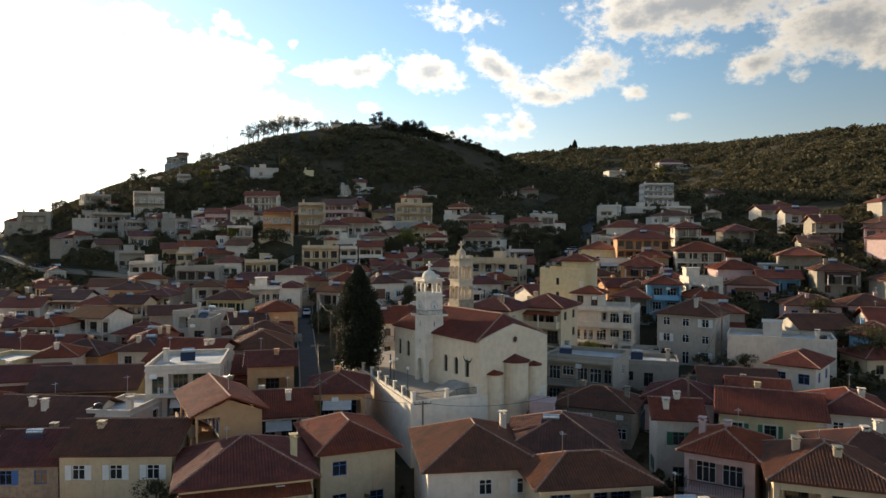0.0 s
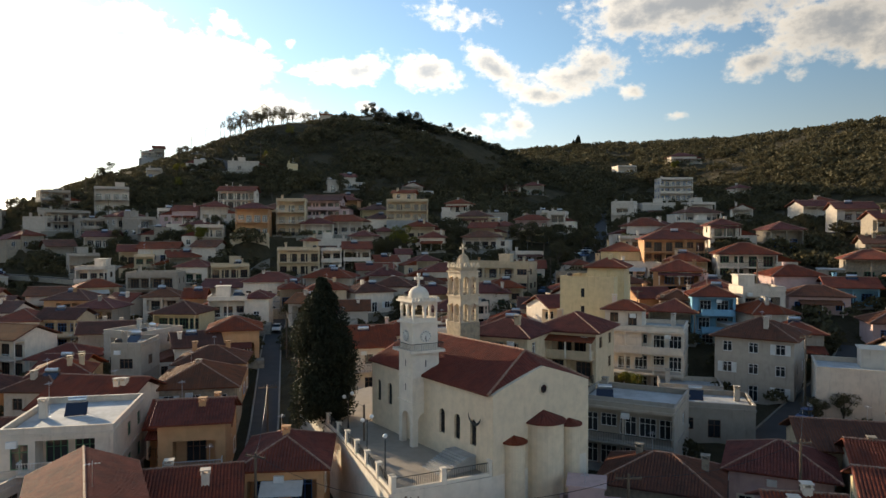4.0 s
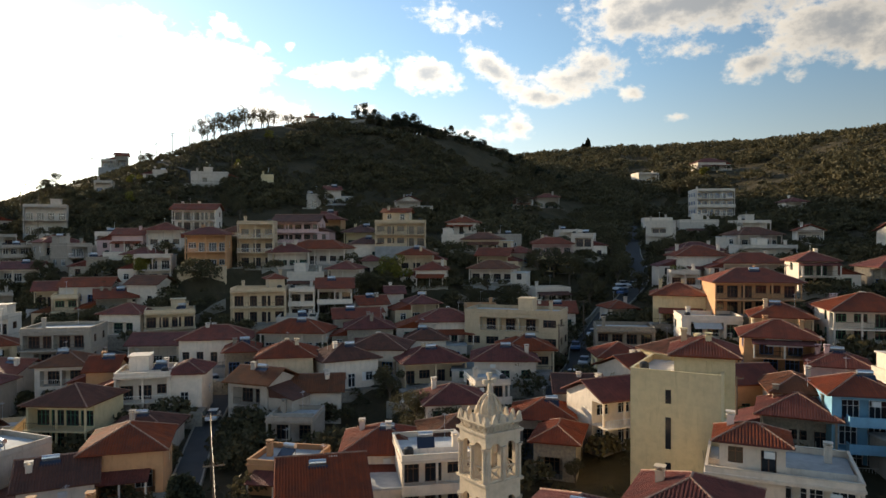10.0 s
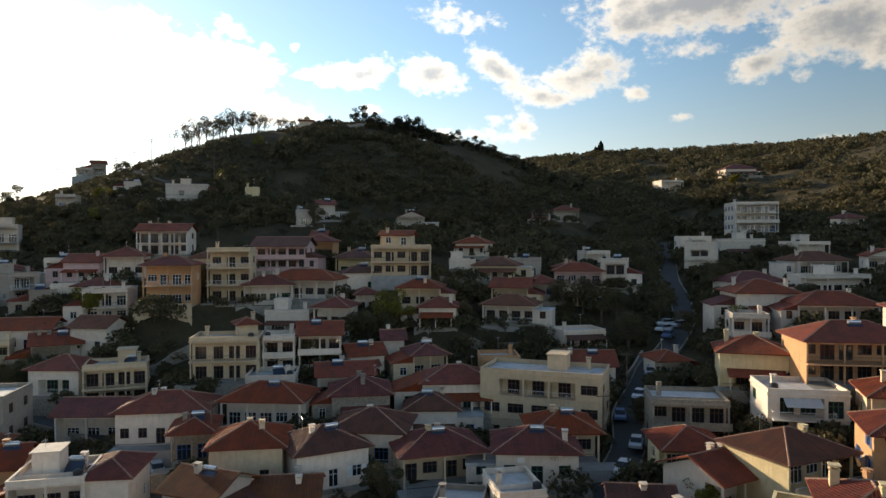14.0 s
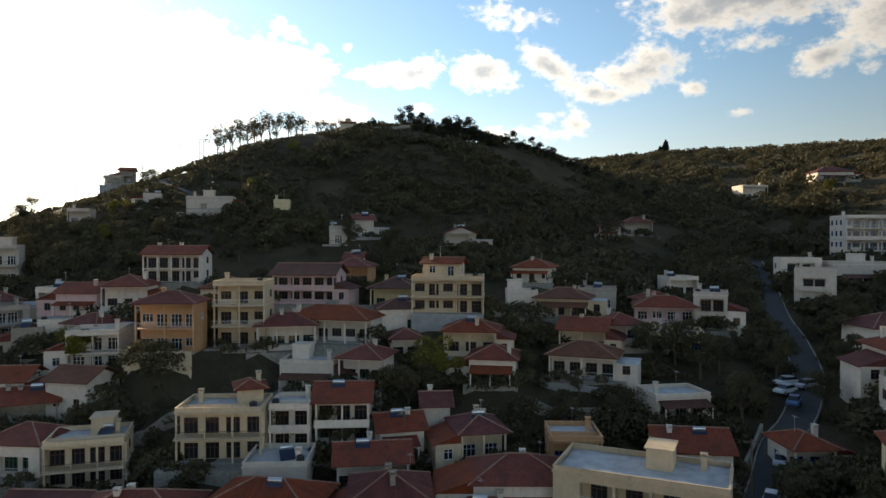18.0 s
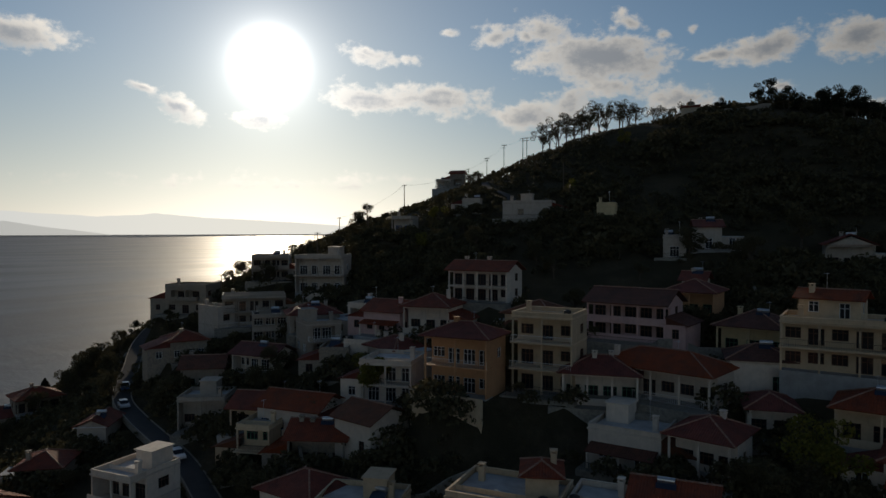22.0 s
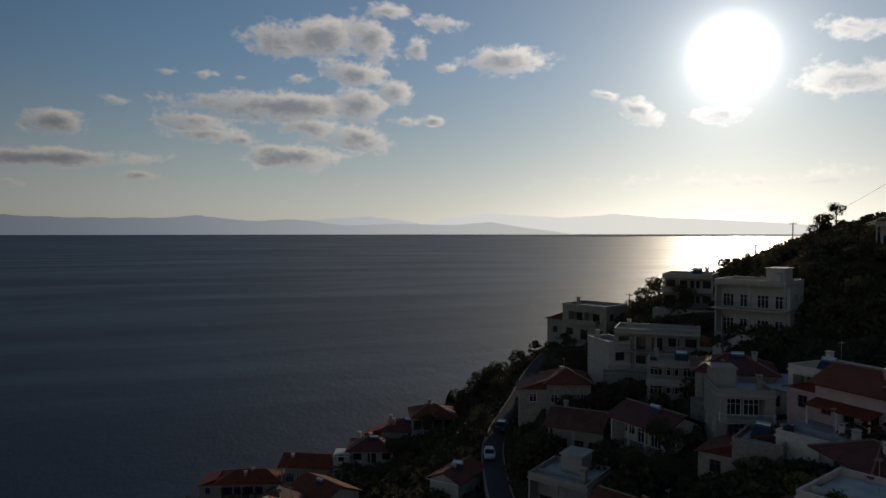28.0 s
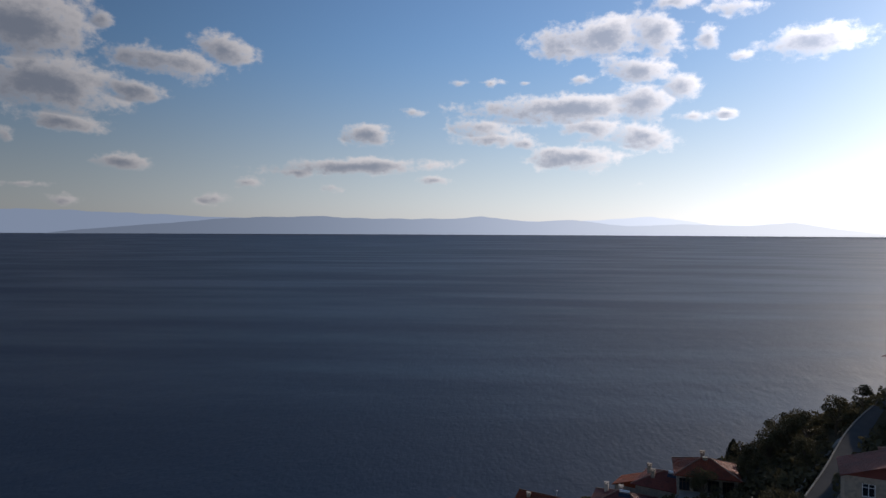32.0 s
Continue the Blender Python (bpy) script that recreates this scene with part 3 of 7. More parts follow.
def rod(bm, a, b, r, sides=6):
    """A round bar from a to b."""
    a, b = Vector(a), Vector(b)
    q = (b - a).to_track_quat("Z", "Y").to_matrix()
    ends = [[bm.verts.new(c + q @ Vector((r * math.cos(2 * math.pi * k / sides), r * math.sin(2 * math.pi * k / sides), 0))) for k in range(sides)] for c in (a, b)]
    for k in range(sides):
        bm.faces.new((ends[0][k], ends[0][(k + 1) % sides], ends[1][(k + 1) % sides], ends[1][k]))
    bm.faces.new(ends[0][::-1])
    bm.faces.new(ends[1])


def thing(name, x, y, z, yaw, label, category, group=""):
    e = new(name)
    e.matrix_basis = pose(x, y, z, 0, 0, yaw)
    return tagged(e, label, category, group)


def panel(bm, m, width, z0, z1, holes, reveal=0.22):
    """A wall face in its own plane (m: x along it, -y outwards), with recessed openings (x0, z0, x1, z1)."""
    xs = sorted({0.0, round(width, 3), *[round(v, 3) for h in holes for v in (h[0], h[2])]})
    zs = sorted({round(z0, 3), round(z1, 3), *[round(v, 3) for h in holes for v in (h[1], h[3])]})
    at = {}

    def vert(x, y, z):
        k = (round(x, 3), y, round(z, 3))
        if k not in at:
            at[k] = bm.verts.new(m @ Vector((x, y, z)))
        return at[k]

    for i in range(len(xs) - 1):
        for j in range(len(zs) - 1):
            cx, cz = (xs[i] + xs[i + 1]) / 2, (zs[j] + zs[j + 1]) / 2
            if any(h[0] < cx < h[2] and h[1] < cz < h[3] for h in holes):
                continue
            bm.faces.new((vert(xs[i], 0, zs[j]), vert(xs[i + 1], 0, zs[j]), vert(xs[i + 1], 0, zs[j + 1]), vert(xs[i], 0, zs[j + 1])))
    for a, b, c, d, *deep in holes:
        reveal_here = deep[0] if deep else reveal
        for (xa, za), (xb, zb) in (((a, b), (a, d)), ((a, d), (c, d)), ((c, d), (c, b)), ((c, b), (a, b))):
            bm.faces.new([bm.verts.new(m @ Vector(p)) for p in ((xa, 0, za), (xb, 0, zb), (xb, reveal_here, zb), (xa, reveal_here, za))])
        if deep:
            bm.faces.new([bm.verts.new(m @ Vector(p)) for p in ((a, deep[0], b), (c, deep[0], b), (c, deep[0], d), (a, deep[0], d))])


def mesh_of(name, bm, *mats):
    bmesh.ops.remove_doubles(bm, verts=bm.verts[:], dist=0.0005)
    me = bpy.data.meshes.new(name)
    bm.to_mesh(me)
    bm.free()
    for m in mats:
        me.materials.append(m)
    return me


def window_meshes(w, h, wood, whole):
    """Shared meshes of one kind of window: the frame with its bars, the pane, one shutter. whole: frame and pane in one."""
    key = (w, h, wood, whole)
    if key not in WINDOWS:
        bm = bmesh.new()
        t, n = 0.07, 2 if w < 1.6 else 3
        lights = []
        for k in range(n):
            a, b = t + k * (w - t) / n, (k + 1) * (w - t) / n
            lights += [(a, t, b, h * 0.68), (a, h * 0.68 + 0.05, b, h - t)]
        panel(bm, Matrix.Translation((0, 0.1, 0)), w, 0, h, lights, 0.06)
        if whole:
            f = bm.faces.new([bm.verts.new(p) for p in ((0, 0.15, 0), (w, 0.15, 0), (w, 0.15, h), (0, 0.15, h))])
            f.material_index = 1
        frame_mesh = mesh_of("window", bm, JOINERY[wood], PANE)
        bm = bmesh.new()
        box(bm, 0.02, 0.14, 0.02, w - 0.02, 0.15, h - 0.02)
        glass = mesh_of("pane", bm, PANE)
        bm = bmesh.new()
        panel(bm, Matrix.Identity(4), w / 2, 0, h, [(0.06, 0.08 + k * (h - 0.1) / 8, w / 2 - 0.06, 0.08 + (k + 0.62) * (h - 0.1) / 8) for k in range(8)], 0.03)
        bm.faces.new([bm.verts.new(p) for p in ((0, 0.03, 0), (w / 2, 0.03, 0), (w / 2, 0.03, h), (0, 0.03, h))])
        leaf = mesh_of("shutter", bm, JOINERY[wood])
        WINDOWS[key] = frame_mesh, glass, leaf
    return WINDOWS[key]


WINDOWS, SURROUNDS = {}, {}


def surround_mesh(w, h):
    """A raised white plaster band round a window, with a sill."""
    if (w, h) not in SURROUNDS:
        bm = bmesh.new()
        for a in ((-0.16, 0, 0, h), (w, 0, w + 0.16, h), (-0.16, h, w + 0.16, h + 0.16)):
            box(bm, a[0], -0.05, a[1], a[2], 0.02, a[3])
        box(bm, -0.2, -0.12, -0.1, w + 0.2, 0.02, 0)
        SURROUNDS[w, h] = mesh_of("surround", bm, WHITEWASH)
    return SURROUNDS[w, h]


def tiled_roof(bm, w, d, h, kind, over=0.65, pitch=23.0, ribs=0, cover=None):
    """Hip ('h'), gable along the front ('g') or gable end to the front ('x'). Returns the ridge and hip lines. Writes u, v in metres.
    ribs: 1 raises a round cover tile every 0.27 m down the slopes, 2 also breaks them into courses; they go into the bmesh cover."""
    cover_uv = cover.loops.layers.uv.verify() if ribs else None
    hw, hd = w / 2 + over, d / 2 + over
    turn = kind == "x" or (kind == "h" and d > w)
    if turn:
        hw, hd = hd, hw
    rise = math.tan(radians(pitch)) * hd
    inset = hd if kind == "h" else 0.0
    inset = min(inset, hw - 0.05)
    base = [Vector(p) for p in ((-hw, -hd, h), (hw, -hd, h), (hw, hd, h), (-hw, hd, h))]
    ra, rb = Vector((-hw + inset, 0, h + rise)), Vector((hw - inset, 0, h + rise))
    spin = Matrix.Rotation(radians(90), 3, "Z") if turn else Matrix.Identity(3)
    uv = bm.loops.layers.uv.verify()
    th = Vector((0, 0, 0.14))

    def face(pts, u0, u1):
        f = bm.faces.new([bm.verts.new(spin @ p) for p in pts])
        u = (u1 - u0).normalized()
        n = u.cross((pts[2] - pts[0])).normalized()
        v = n.cross(u)
        flat = [((p - u0).dot(u), (p - u0).dot(v)) for p in pts]
        for lp, p in zip(f.loops, flat):
            lp[uv].uv = p
        if not ribs:
            return
        n = n if n.z > 0 else -n
        step, c = 0.27, min(p[0] for p in flat) + 0.14
        while c < max(p[0] for p in flat) - 0.1:
            cut = []
            for (ua, va), (ub, vb) in zip(flat, flat[1:] + flat[:1]):
                if (ua - c) * (ub - c) < 0:
                    cut.append(va + (vb - va) * (c - ua) / (ub - ua))
            if len(cut) == 2 and abs(cut[0] - cut[1]) > 0.3:
                v0, v1 = min(cut), max(cut)
                rows = max(1, int((v1 - v0) / 0.48)) if ribs > 1 else 1
                o = pts[0] - u * flat[0][0] - v * flat[0][1]
                for r in range(rows):
                    a, b = v0 + (v1 - v0) * r / rows, v0 + (v1 - v0) * (r + 1) / rows
                    rise = 0.022 if rows > 1 else 0.0
                    ring = [[(du, t, hh + (rise if t == a else 0.0)) for du, hh in ((-0.085, 0.0), (-0.05, 0.06), (0.05, 0.06), (0.085, 0.0))] for t in (a, b)]
                    vs = [[cover.verts.new(spin @ (o + u * (c + du) + v * t + n * hh)) for du, t, hh in e] for e in ring]
                    quads = [(vs[0][k], vs[0][k + 1], vs[1][k + 1], vs[1][k]) for k in range(3)] + [tuple(vs[0])]
                    for q in quads:
                        g = cover.faces.new(q)
                        for lp in g.loops:
                            lp[cover_uv].uv = (c, (a + b) / 2)
            c += step

    face([base[0] + th, base[1] + th, rb + th, ra + th], base[0], base[1])
    face([base[2] + th, base[3] + th, ra + th, rb + th], base[2], base[3])
    if kind == "h":
        face([base[1] + th, base[2] + th, rb + th], base[1], base[2])
        face([base[3] + th, base[0] + th, ra + th], base[3], base[0])
    under = [base[0], base[1], rb, ra], [base[2], base[3], ra, rb]
    for q in under:
        bm.faces.new([bm.verts.new(spin @ p) for p in q[::-1]])
    if kind == "h":
        for q in ([base[1], base[2], rb], [base[3], base[0], ra]):
            bm.faces.new([bm.verts.new(spin @ p) for p in q[::-1]])
    rim = [base[0], base[1], base[2], base[3]] if kind == "h" else [base[0], base[1], rb, base[2], base[3], ra]
    for a, b in zip(rim, rim[1:] + rim[:1]):
        bm.faces.new([bm.verts.new(spin @ p) for p in (a, b, b + th, a + th)])
    lines = [(ra, rb)] if inset < hw - 0.1 else []
    if kind == "h":
        lines += [(base[0], ra), (base[3], ra), (base[1], rb), (base[2], rb)]
    return [(spin @ a + th, spin @ b + th) for a, b in lines], rise


def ridge_caps(bm, lines):
    """Rounded cap tiles in mortar along ridges and hips."""
    for a, b in lines:
        n = max(2, int((b - a).length / 0.42))
        for k in range(n):
            p, q = a.lerp(b, k / n), a.lerp(b, (k + 1.08) / n)
            limb_cap(bm, p, q, 0.13, 0.10)


def limb_cap(bm, a, b, r0, r1, sides=5):
    q = (b - a).to_track_quat("Z", "Y").to_matrix()
    ends = [[bm.verts.new(c + q @ Vector((r * math.cos(2 * math.pi * k / sides), r * math.sin(2 * math.pi * k / sides), 0))) for k in range(sides)] for c, r in ((a, r0), (b, r1))]
    for k in range(sides):
        bm.faces.new((ends[0][k], ends[0][(k + 1) % sides], ends[1][(k + 1) % sides], ends[1][k]))
    bm.faces.new(ends[0][::-1])


def railing(bm, x0, y0, x1, y1, z, high=0.95, gap=0.22):
    """Bars and a hand rail along one side."""
    a, b = Vector((x0, y0, z)), Vector((x1, y1, z))
    n = max(1, int((b - a).length / gap))
    for k in range(n + 1):
        c = a.lerp(b, k / n)
        box(bm, c.x - 0.012, c.y - 0.012, z, c.x + 0.012, c.y + 0.012, z + high)
    lo, hi = (min(x0, x1), min(y0, y1)), (max(x0, x1), max(y0, y1))
    box(bm, lo[0] - 0.025, lo[1] - 0.025, z + high, hi[0] + 0.025, hi[1] + 0.025, z + high + 0.05)


def chimney(parent, x, y, z0, z1, mat):
    bm = bmesh.new()
    box(bm, x - 0.3, y - 0.3, z0, x + 0.3, y + 0.3, z1)
    box(bm, x - 0.38, y - 0.38, z1, x + 0.38, y + 0.38, z1 + 0.08)
    for s in (-1, 1):
        box(bm, x + s * 0.24 - 0.06, y - 0.28, z1 + 0.08, x + s * 0.24 + 0.06, y + 0.28, z1 + 0.3)
    box(bm, x - 0.4, y - 0.4, z1 + 0.3, x + 0.4, y + 0.4, z1 + 0.38)
    part("chimney", bm, mat, parent)


def lean_to(parent, x0, x1, y, deep, z0, z1, tile):
    """A veranda: a tiled lean-to roof on posts against a wall at y."""
    bm = bmesh.new()
    uv = bm.loops.layers.uv.verify()
    drop = deep * 0.3
    q = [(x0 - 0.15, y - deep - 0.25, z1 - drop), (x1 + 0.15, y - deep - 0.25, z1 - drop), (x1 + 0.15, y - 0.01, z1), (x0 - 0.15, y - 0.01, z1)]
    top = [bm.verts.new((a, b, c + 0.1)) for a, b, c in q]
    low = [bm.verts.new(p) for p in q]
    f = bm.faces.new(top)
    for lp, p in zip(f.loops, q):
        lp[uv].uv = (p[0], p[1] - y)
    bm.faces.new(low[::-1])
    for k in range(4):
        j = (k + 1) % 4
        bm.faces.new((low[k], low[j], top[j], top[k]))
    roof = part("porch_roof", bm, tile, parent)
    n = max(1, round((x1 - x0) / 3.2))
    for k in range(n + 1):
        cx = x0 + 0.1 + (x1 - x0 - 0.2) * k / n
        bm = bmesh.new()
        box(bm, cx - 0.09, y - deep - 0.02, z0, cx + 0.09, y - deep + 0.16, z1 - drop + 0.04)
        part("post", bm, WHITEWASH, roof)


def wing(parent, cx, cy, w, d, h, side, luck, mat, wood, tile):
    """A lower extension against one side of a house, with its own roof and an opening."""
    bm = bmesh.new()
    m = Matrix.Translation((cx - w / 2, cy - d / 2, 0))
    ww = 1.2 if w > 3 else 1.0
    hole = (w / 2 - ww / 2, 0.9, w / 2 + ww / 2, 2.3)
    panel(bm, m, w, -4.0, h, [hole])
    panel(bm, Matrix.Translation((cx + w / 2, cy - d / 2, 0)) @ Matrix.Rotation(radians(90), 4, "Z"), d, -4.0, h, [])
    panel(bm, Matrix.Translation((cx + w / 2, cy + d / 2, 0)) @ Matrix.Rotation(radians(180), 4, "Z"), w, -4.0, h, [])
    panel(bm, Matrix.Translation((cx - w / 2, cy + d / 2, 0)) @ Matrix.Rotation(radians(270), 4, "Z"), d, -4.0, h, [])
    body = part("wing", bm, mat, parent)
    shared("window", window_meshes(ww, 1.4, wood, True)[0], body, m @ Matrix.Translation((hole[0], 0, hole[1])))
    bm = bmesh.new()
    if luck.random() < 0.3:
        box(bm, cx - w / 2 - 0.12, cy - d / 2 - 0.12, h, cx + w / 2 + 0.12, cy + d / 2 + 0.12, h + 0.2)
        part("wing_roof", bm, SCREED, body)
    else:
        uv = bm.loops.layers.uv.verify()
        a, b = cx - side * w / 2, cx + side * (w / 2 + 0.45)
        zi, zo = h + w * 0.36, h - 0.1
        ring = [(a, cy - d / 2 - 0.4, zi), (b, cy - d / 2 - 0.4, zo), (b, cy + d / 2 + 0.4, zo), (a, cy + d / 2 + 0.4, zi)]
        if side < 0:
            ring = ring[::-1]
        top = [bm.verts.new((p[0], p[1], p[2] + 0.12)) for p in ring]
        low = [bm.verts.new(p) for p in ring]
        f = bm.faces.new(top)
        for lp, p in zip(f.loops, ring):
            lp[uv].uv = (p[1], -side * p[0])
        bm.faces.new(low[::-1])
        for k in range(4):
            j = (k + 1) % 4
            bm.faces.new((low[k], low[j], top[j], top[k]))
        for s in (-1, 1):
            yy = cy + s * d / 2
            tri = [bm.verts.new(p) for p in ((a, yy, h), (cx + side * w / 2, yy, h), (a, yy, zi))]
            bm.faces.new(tri)
        part("wing_roof", bm, tile, body)


COLOUR_WORD = {"w": "white plastered", "c": "cream plastered", "y": "pale yellow", "o": "ochre orange", "p": "pink plastered",
               "g": "bare grey concrete", "a": "grey plastered", "b": "blue painted", "s": "brown rubble stone"}
ROOF_WORD = {"h": "a red tiled hip roof", "g": "a red tiled gable roof", "x": "a tiled gable roof", "f": "a flat parapet roof"}
STOREY_WORD = {1: "one-storey", 2: "two-storey", 3: "three-storey", 4: "four-storey", 5: "five-storey"}
PLOTS = []


def house(x, y, z, w, d, yaw, h, roof, wall, balcony=None, wood=None, old=None, plain=False, blank=False, glaze=None, full=False):
    """A town house: walls with recessed openings, roof, windows, chimneys, balcony."""
    luck = random.Random(round(x * 131 + y * 17))
    if y > 128 and not full and not blank and h < 9:
        yaw += luck.uniform(-17, 17)
    PLOTS.append((x, y, max(w, d) / 2))
    PADS.append((x, y, z, w, d, yaw))
    floors = max(1, round(h / 3.4))
    near = math.hypot(x, y - 95) < 95
    fine = math.hypot(x, y - 85) < 62 and not plain
    wood = wood or luck.choice(("brown", "brown", "white", "brown", "blue", "green", "white"))
    old = luck.random() < 0.22 if old is None else old
    root = thing("house" if floors < 4 else "apartment_building", x, y, z, yaw, f"{COLOUR_WORD[wall]} {STOREY_WORD[floors]} house with {ROOF_WORD[roof]}", "house", "houses of the town")
    rooty = Matrix.Translation((x, y, z)) @ Matrix.Rotation(radians(yaw), 4, "Z")
    mat = PLASTER[wall]
    top = h if roof != "f" else h + 0.55
    step = h / floors
    glazed = luck.choice((1.4, 1.8, 1.8)) if roof == "f" else luck.choice((1.1, 1.2, 1.2, 1.4))
    bm = bmesh.new()
    fits, rails = [], []
    # a veranda on every storey: the front wall stands back behind slabs, posts and parapets
    veranda = (full or not fine) and not blank and (full or y > 112) and w > 5 and h >= 2.9 and (full or (balcony is not False and luck.random() < 0.5))
    back = min(luck.uniform(1.9, 2.5), d * 0.35) if veranda else 0.0
    sides = ((0, w, Matrix.Translation((-w / 2, -d / 2 + back, 0))),
             (90, d - back, Matrix.Translation((w / 2, -d / 2 + back, 0)) @ Matrix.Rotation(radians(90), 4, "Z")),
             (180, w, Matrix.Translation((w / 2, d / 2, 0)) @ Matrix.Rotation(radians(180), 4, "Z")),
             (270, d - back, Matrix.Translation((-w / 2, d / 2, 0)) @ Matrix.Rotation(radians(270), 4, "Z")))
    glazed = glaze or glazed
    if balcony is None:
        balcony = floors > 1 and w > 5.5 and luck.random() < (0.3 if plain else 0.8)
    bw = w * (1.0 if full else luck.uniform(0.6, 0.98))
    bx = luck.uniform(-1, 1) * (w - bw) / 2
    if veranda:
        balcony = False
    loggia = balcony and (roof == "f" or luck.random() < 0.75 or full)
    for turn, width, m in sides:
        out = (rooty @ m).to_3x3() @ Vector((0, -1, 0))
        here = (rooty @ m) @ Vector((width / 2, 0, 0))
        open_side = any(out.dot(Vector((px, py, 0)) - here) > 0 for px, py in ((0, -10), (-2, 60), (-5, 150), (-45, 185)))
        holes = []
        if veranda and turn == 0:
            n = max(1, int((w - 0.5) / luck.uniform(1.9, 2.3)))
            for f in range(floors):
                for k in range(n):
                    ww = 1.8 if w / n > 2.05 else 1.2
                    cx, z0 = w * (k + 0.5) / n, f * step + 0.06
                    door = luck.random() < 0.65
                    hh = 2.1 if door else 1.4
                    z0 += 0 if door else 0.75
                    if z0 + hh < h - 0.1:
                        holes.append((cx - ww / 2, z0, cx + ww / 2, z0 + hh))
                        fits.append((m @ Matrix.Translation((cx - ww / 2, 0, z0)), ww, hh, door, False))
        elif open_side and turn != 180 and not (plain and turn) and not (blank and turn in (0, 270)):
            pitch_x = max(luck.uniform(2.1, 2.8), glazed + 0.9) if turn == 0 else luck.uniform(2.8, 3.8)
            n = max(1, int((width - 0.6) / pitch_x))
            for f in range(floors):
                shaded = None
                if (loggia or (y > 130 and not fine and luck.random() < 0.62)) and turn == 0 and (f > 0 or luck.random() < 0.7) and w > 4.6:
                    half = min(w * luck.uniform(0.26, 0.43), w / 2 - 0.5)
                    mid = min(max(w / 2 + bx, half + 0.4), w - half - 0.4)
                    shaded = (mid - half, mid + half)
                    z0 = f * step + 0.03
                    bays = max(1, round(half / 2.0))
                    for k in range(bays):
                        a, b = mid - half + 2 * half * k / bays, mid - half + 2 * half * (k + 1) / bays
                        b -= 0.28 if k < bays - 1 else 0
                        holes.append((a, z0, b, min(z0 + 2.5, h - 0.2), 1.9))
                        gw = 1.8 if b - a > 2.2 else 1.2
                        gn = max(1, int((b - a) / (gw + 0.25)))
                        for g in range(gn):
                            fits.append((m @ Matrix.Translation((a + (b - a) * (g + 0.5) / gn - gw / 2, 1.7, z0 + 0.02)), gw, 2.1, True, False))
                    if not (balcony and f > 0):
                        rails.append((mid - half, mid + half, z0))
                for k in range(n):
                    if shaded and shaded[0] - 1.2 < width * (k + 0.5) / n < shaded[1] + 1.2:
                        continue
                    if luck.random() < (0.10 if turn == 0 else 0.25):
                        continue
                    door = (turn == 0 and ((f == 0 and k == n // 2) or (balcony and f > 0 and luck.random() < 0.6)))
                    ww, hh = (glazed, 2.15) if door else (glazed, 1.4)
                    cx = width * (k + 0.5) / n
                    z0 = f * step + (0.12 if door else 0.95)
                    if z0 + hh > h - 0.15 or cx - ww / 2 < 0.25 or cx + ww / 2 > width - 0.25:
                        continue
                    holes.append((cx - ww / 2, z0, cx + ww / 2, z0 + hh))
                    fits.append((m @ Matrix.Translation((cx - ww / 2, 0, z0)), ww, hh, door, (not door) and near and not plain and ww < 1.3 and luck.random() < 0.35))
        panel(bm, m, width, -4.0, top, holes)
    if roof in "gx":
        hw, hd = (w / 2, d / 2) if roof == "g" else (d / 2, w / 2)
        peak = math.tan(radians(23)) * hd * 0.98
        for s in (-1, 1):
            pts = [Vector((s * hw, -hd, h)), Vector((s * hw, hd, h)), Vector((s * hw, 0, h + peak))]
            if roof == "x":
                pts = [Vector((-p.y, p.x, p.z)) for p in pts]
            bm.faces.new([bm.verts.new(p) for p in (pts if s > 0 else pts[::-1])])
    part("wall", bm, mat, root)
    for m, ww, hh, door, shut in fits:
        f, g, leaf = window_meshes(ww, hh, wood, not fine)
        win = shared("balcony_door" if door else "window", f, root, m)
        if fine:
            shared("pane", g, win)
            if wall in "ypob" and not door:
                shared("surround", surround_mesh(ww, hh), win)
        if shut:
            for sx in (-ww / 2 - 0.02, ww + 0.02):
                shared("shutter", leaf, win, Matrix.Translation((sx, -0.045, 0)))
    if veranda:
        bm = bmesh.new()
        box(bm, -w / 2, -d / 2, -4.0, w / 2, -d / 2 + back, 0.0)
        part("veranda_floor", bm, CONCRETE, root)
        bm = bmesh.new()
        box(bm, -w / 2, -d / 2, h - 0.3, w / 2, -d / 2 + 0.22, top)
        for s in (-w / 2, w / 2 - 0.22):
            box(bm, s, -d / 2 + 0.22, h - 0.3, s + 0.22, -d / 2 + back, top)
        part("roof_beam", bm, mat, root)
        bays = max(1, round(w / luck.uniform(3.2, 4.6)))
        fin = luck.choice((-1, 0, 1, 0))
        for k in range(bays + 1):
            px = -w / 2 + 0.13 + (w - 0.26) * k / bays
            bm = bmesh.new()
            box(bm, px - 0.12, -d / 2 + 0.02, -0.5, px + 0.12, -d / 2 + 0.24 if (k, fin) not in ((0, -1), (bays, 1)) else -d / 2 + back, h - 0.3)
            part("post", bm, mat, root)
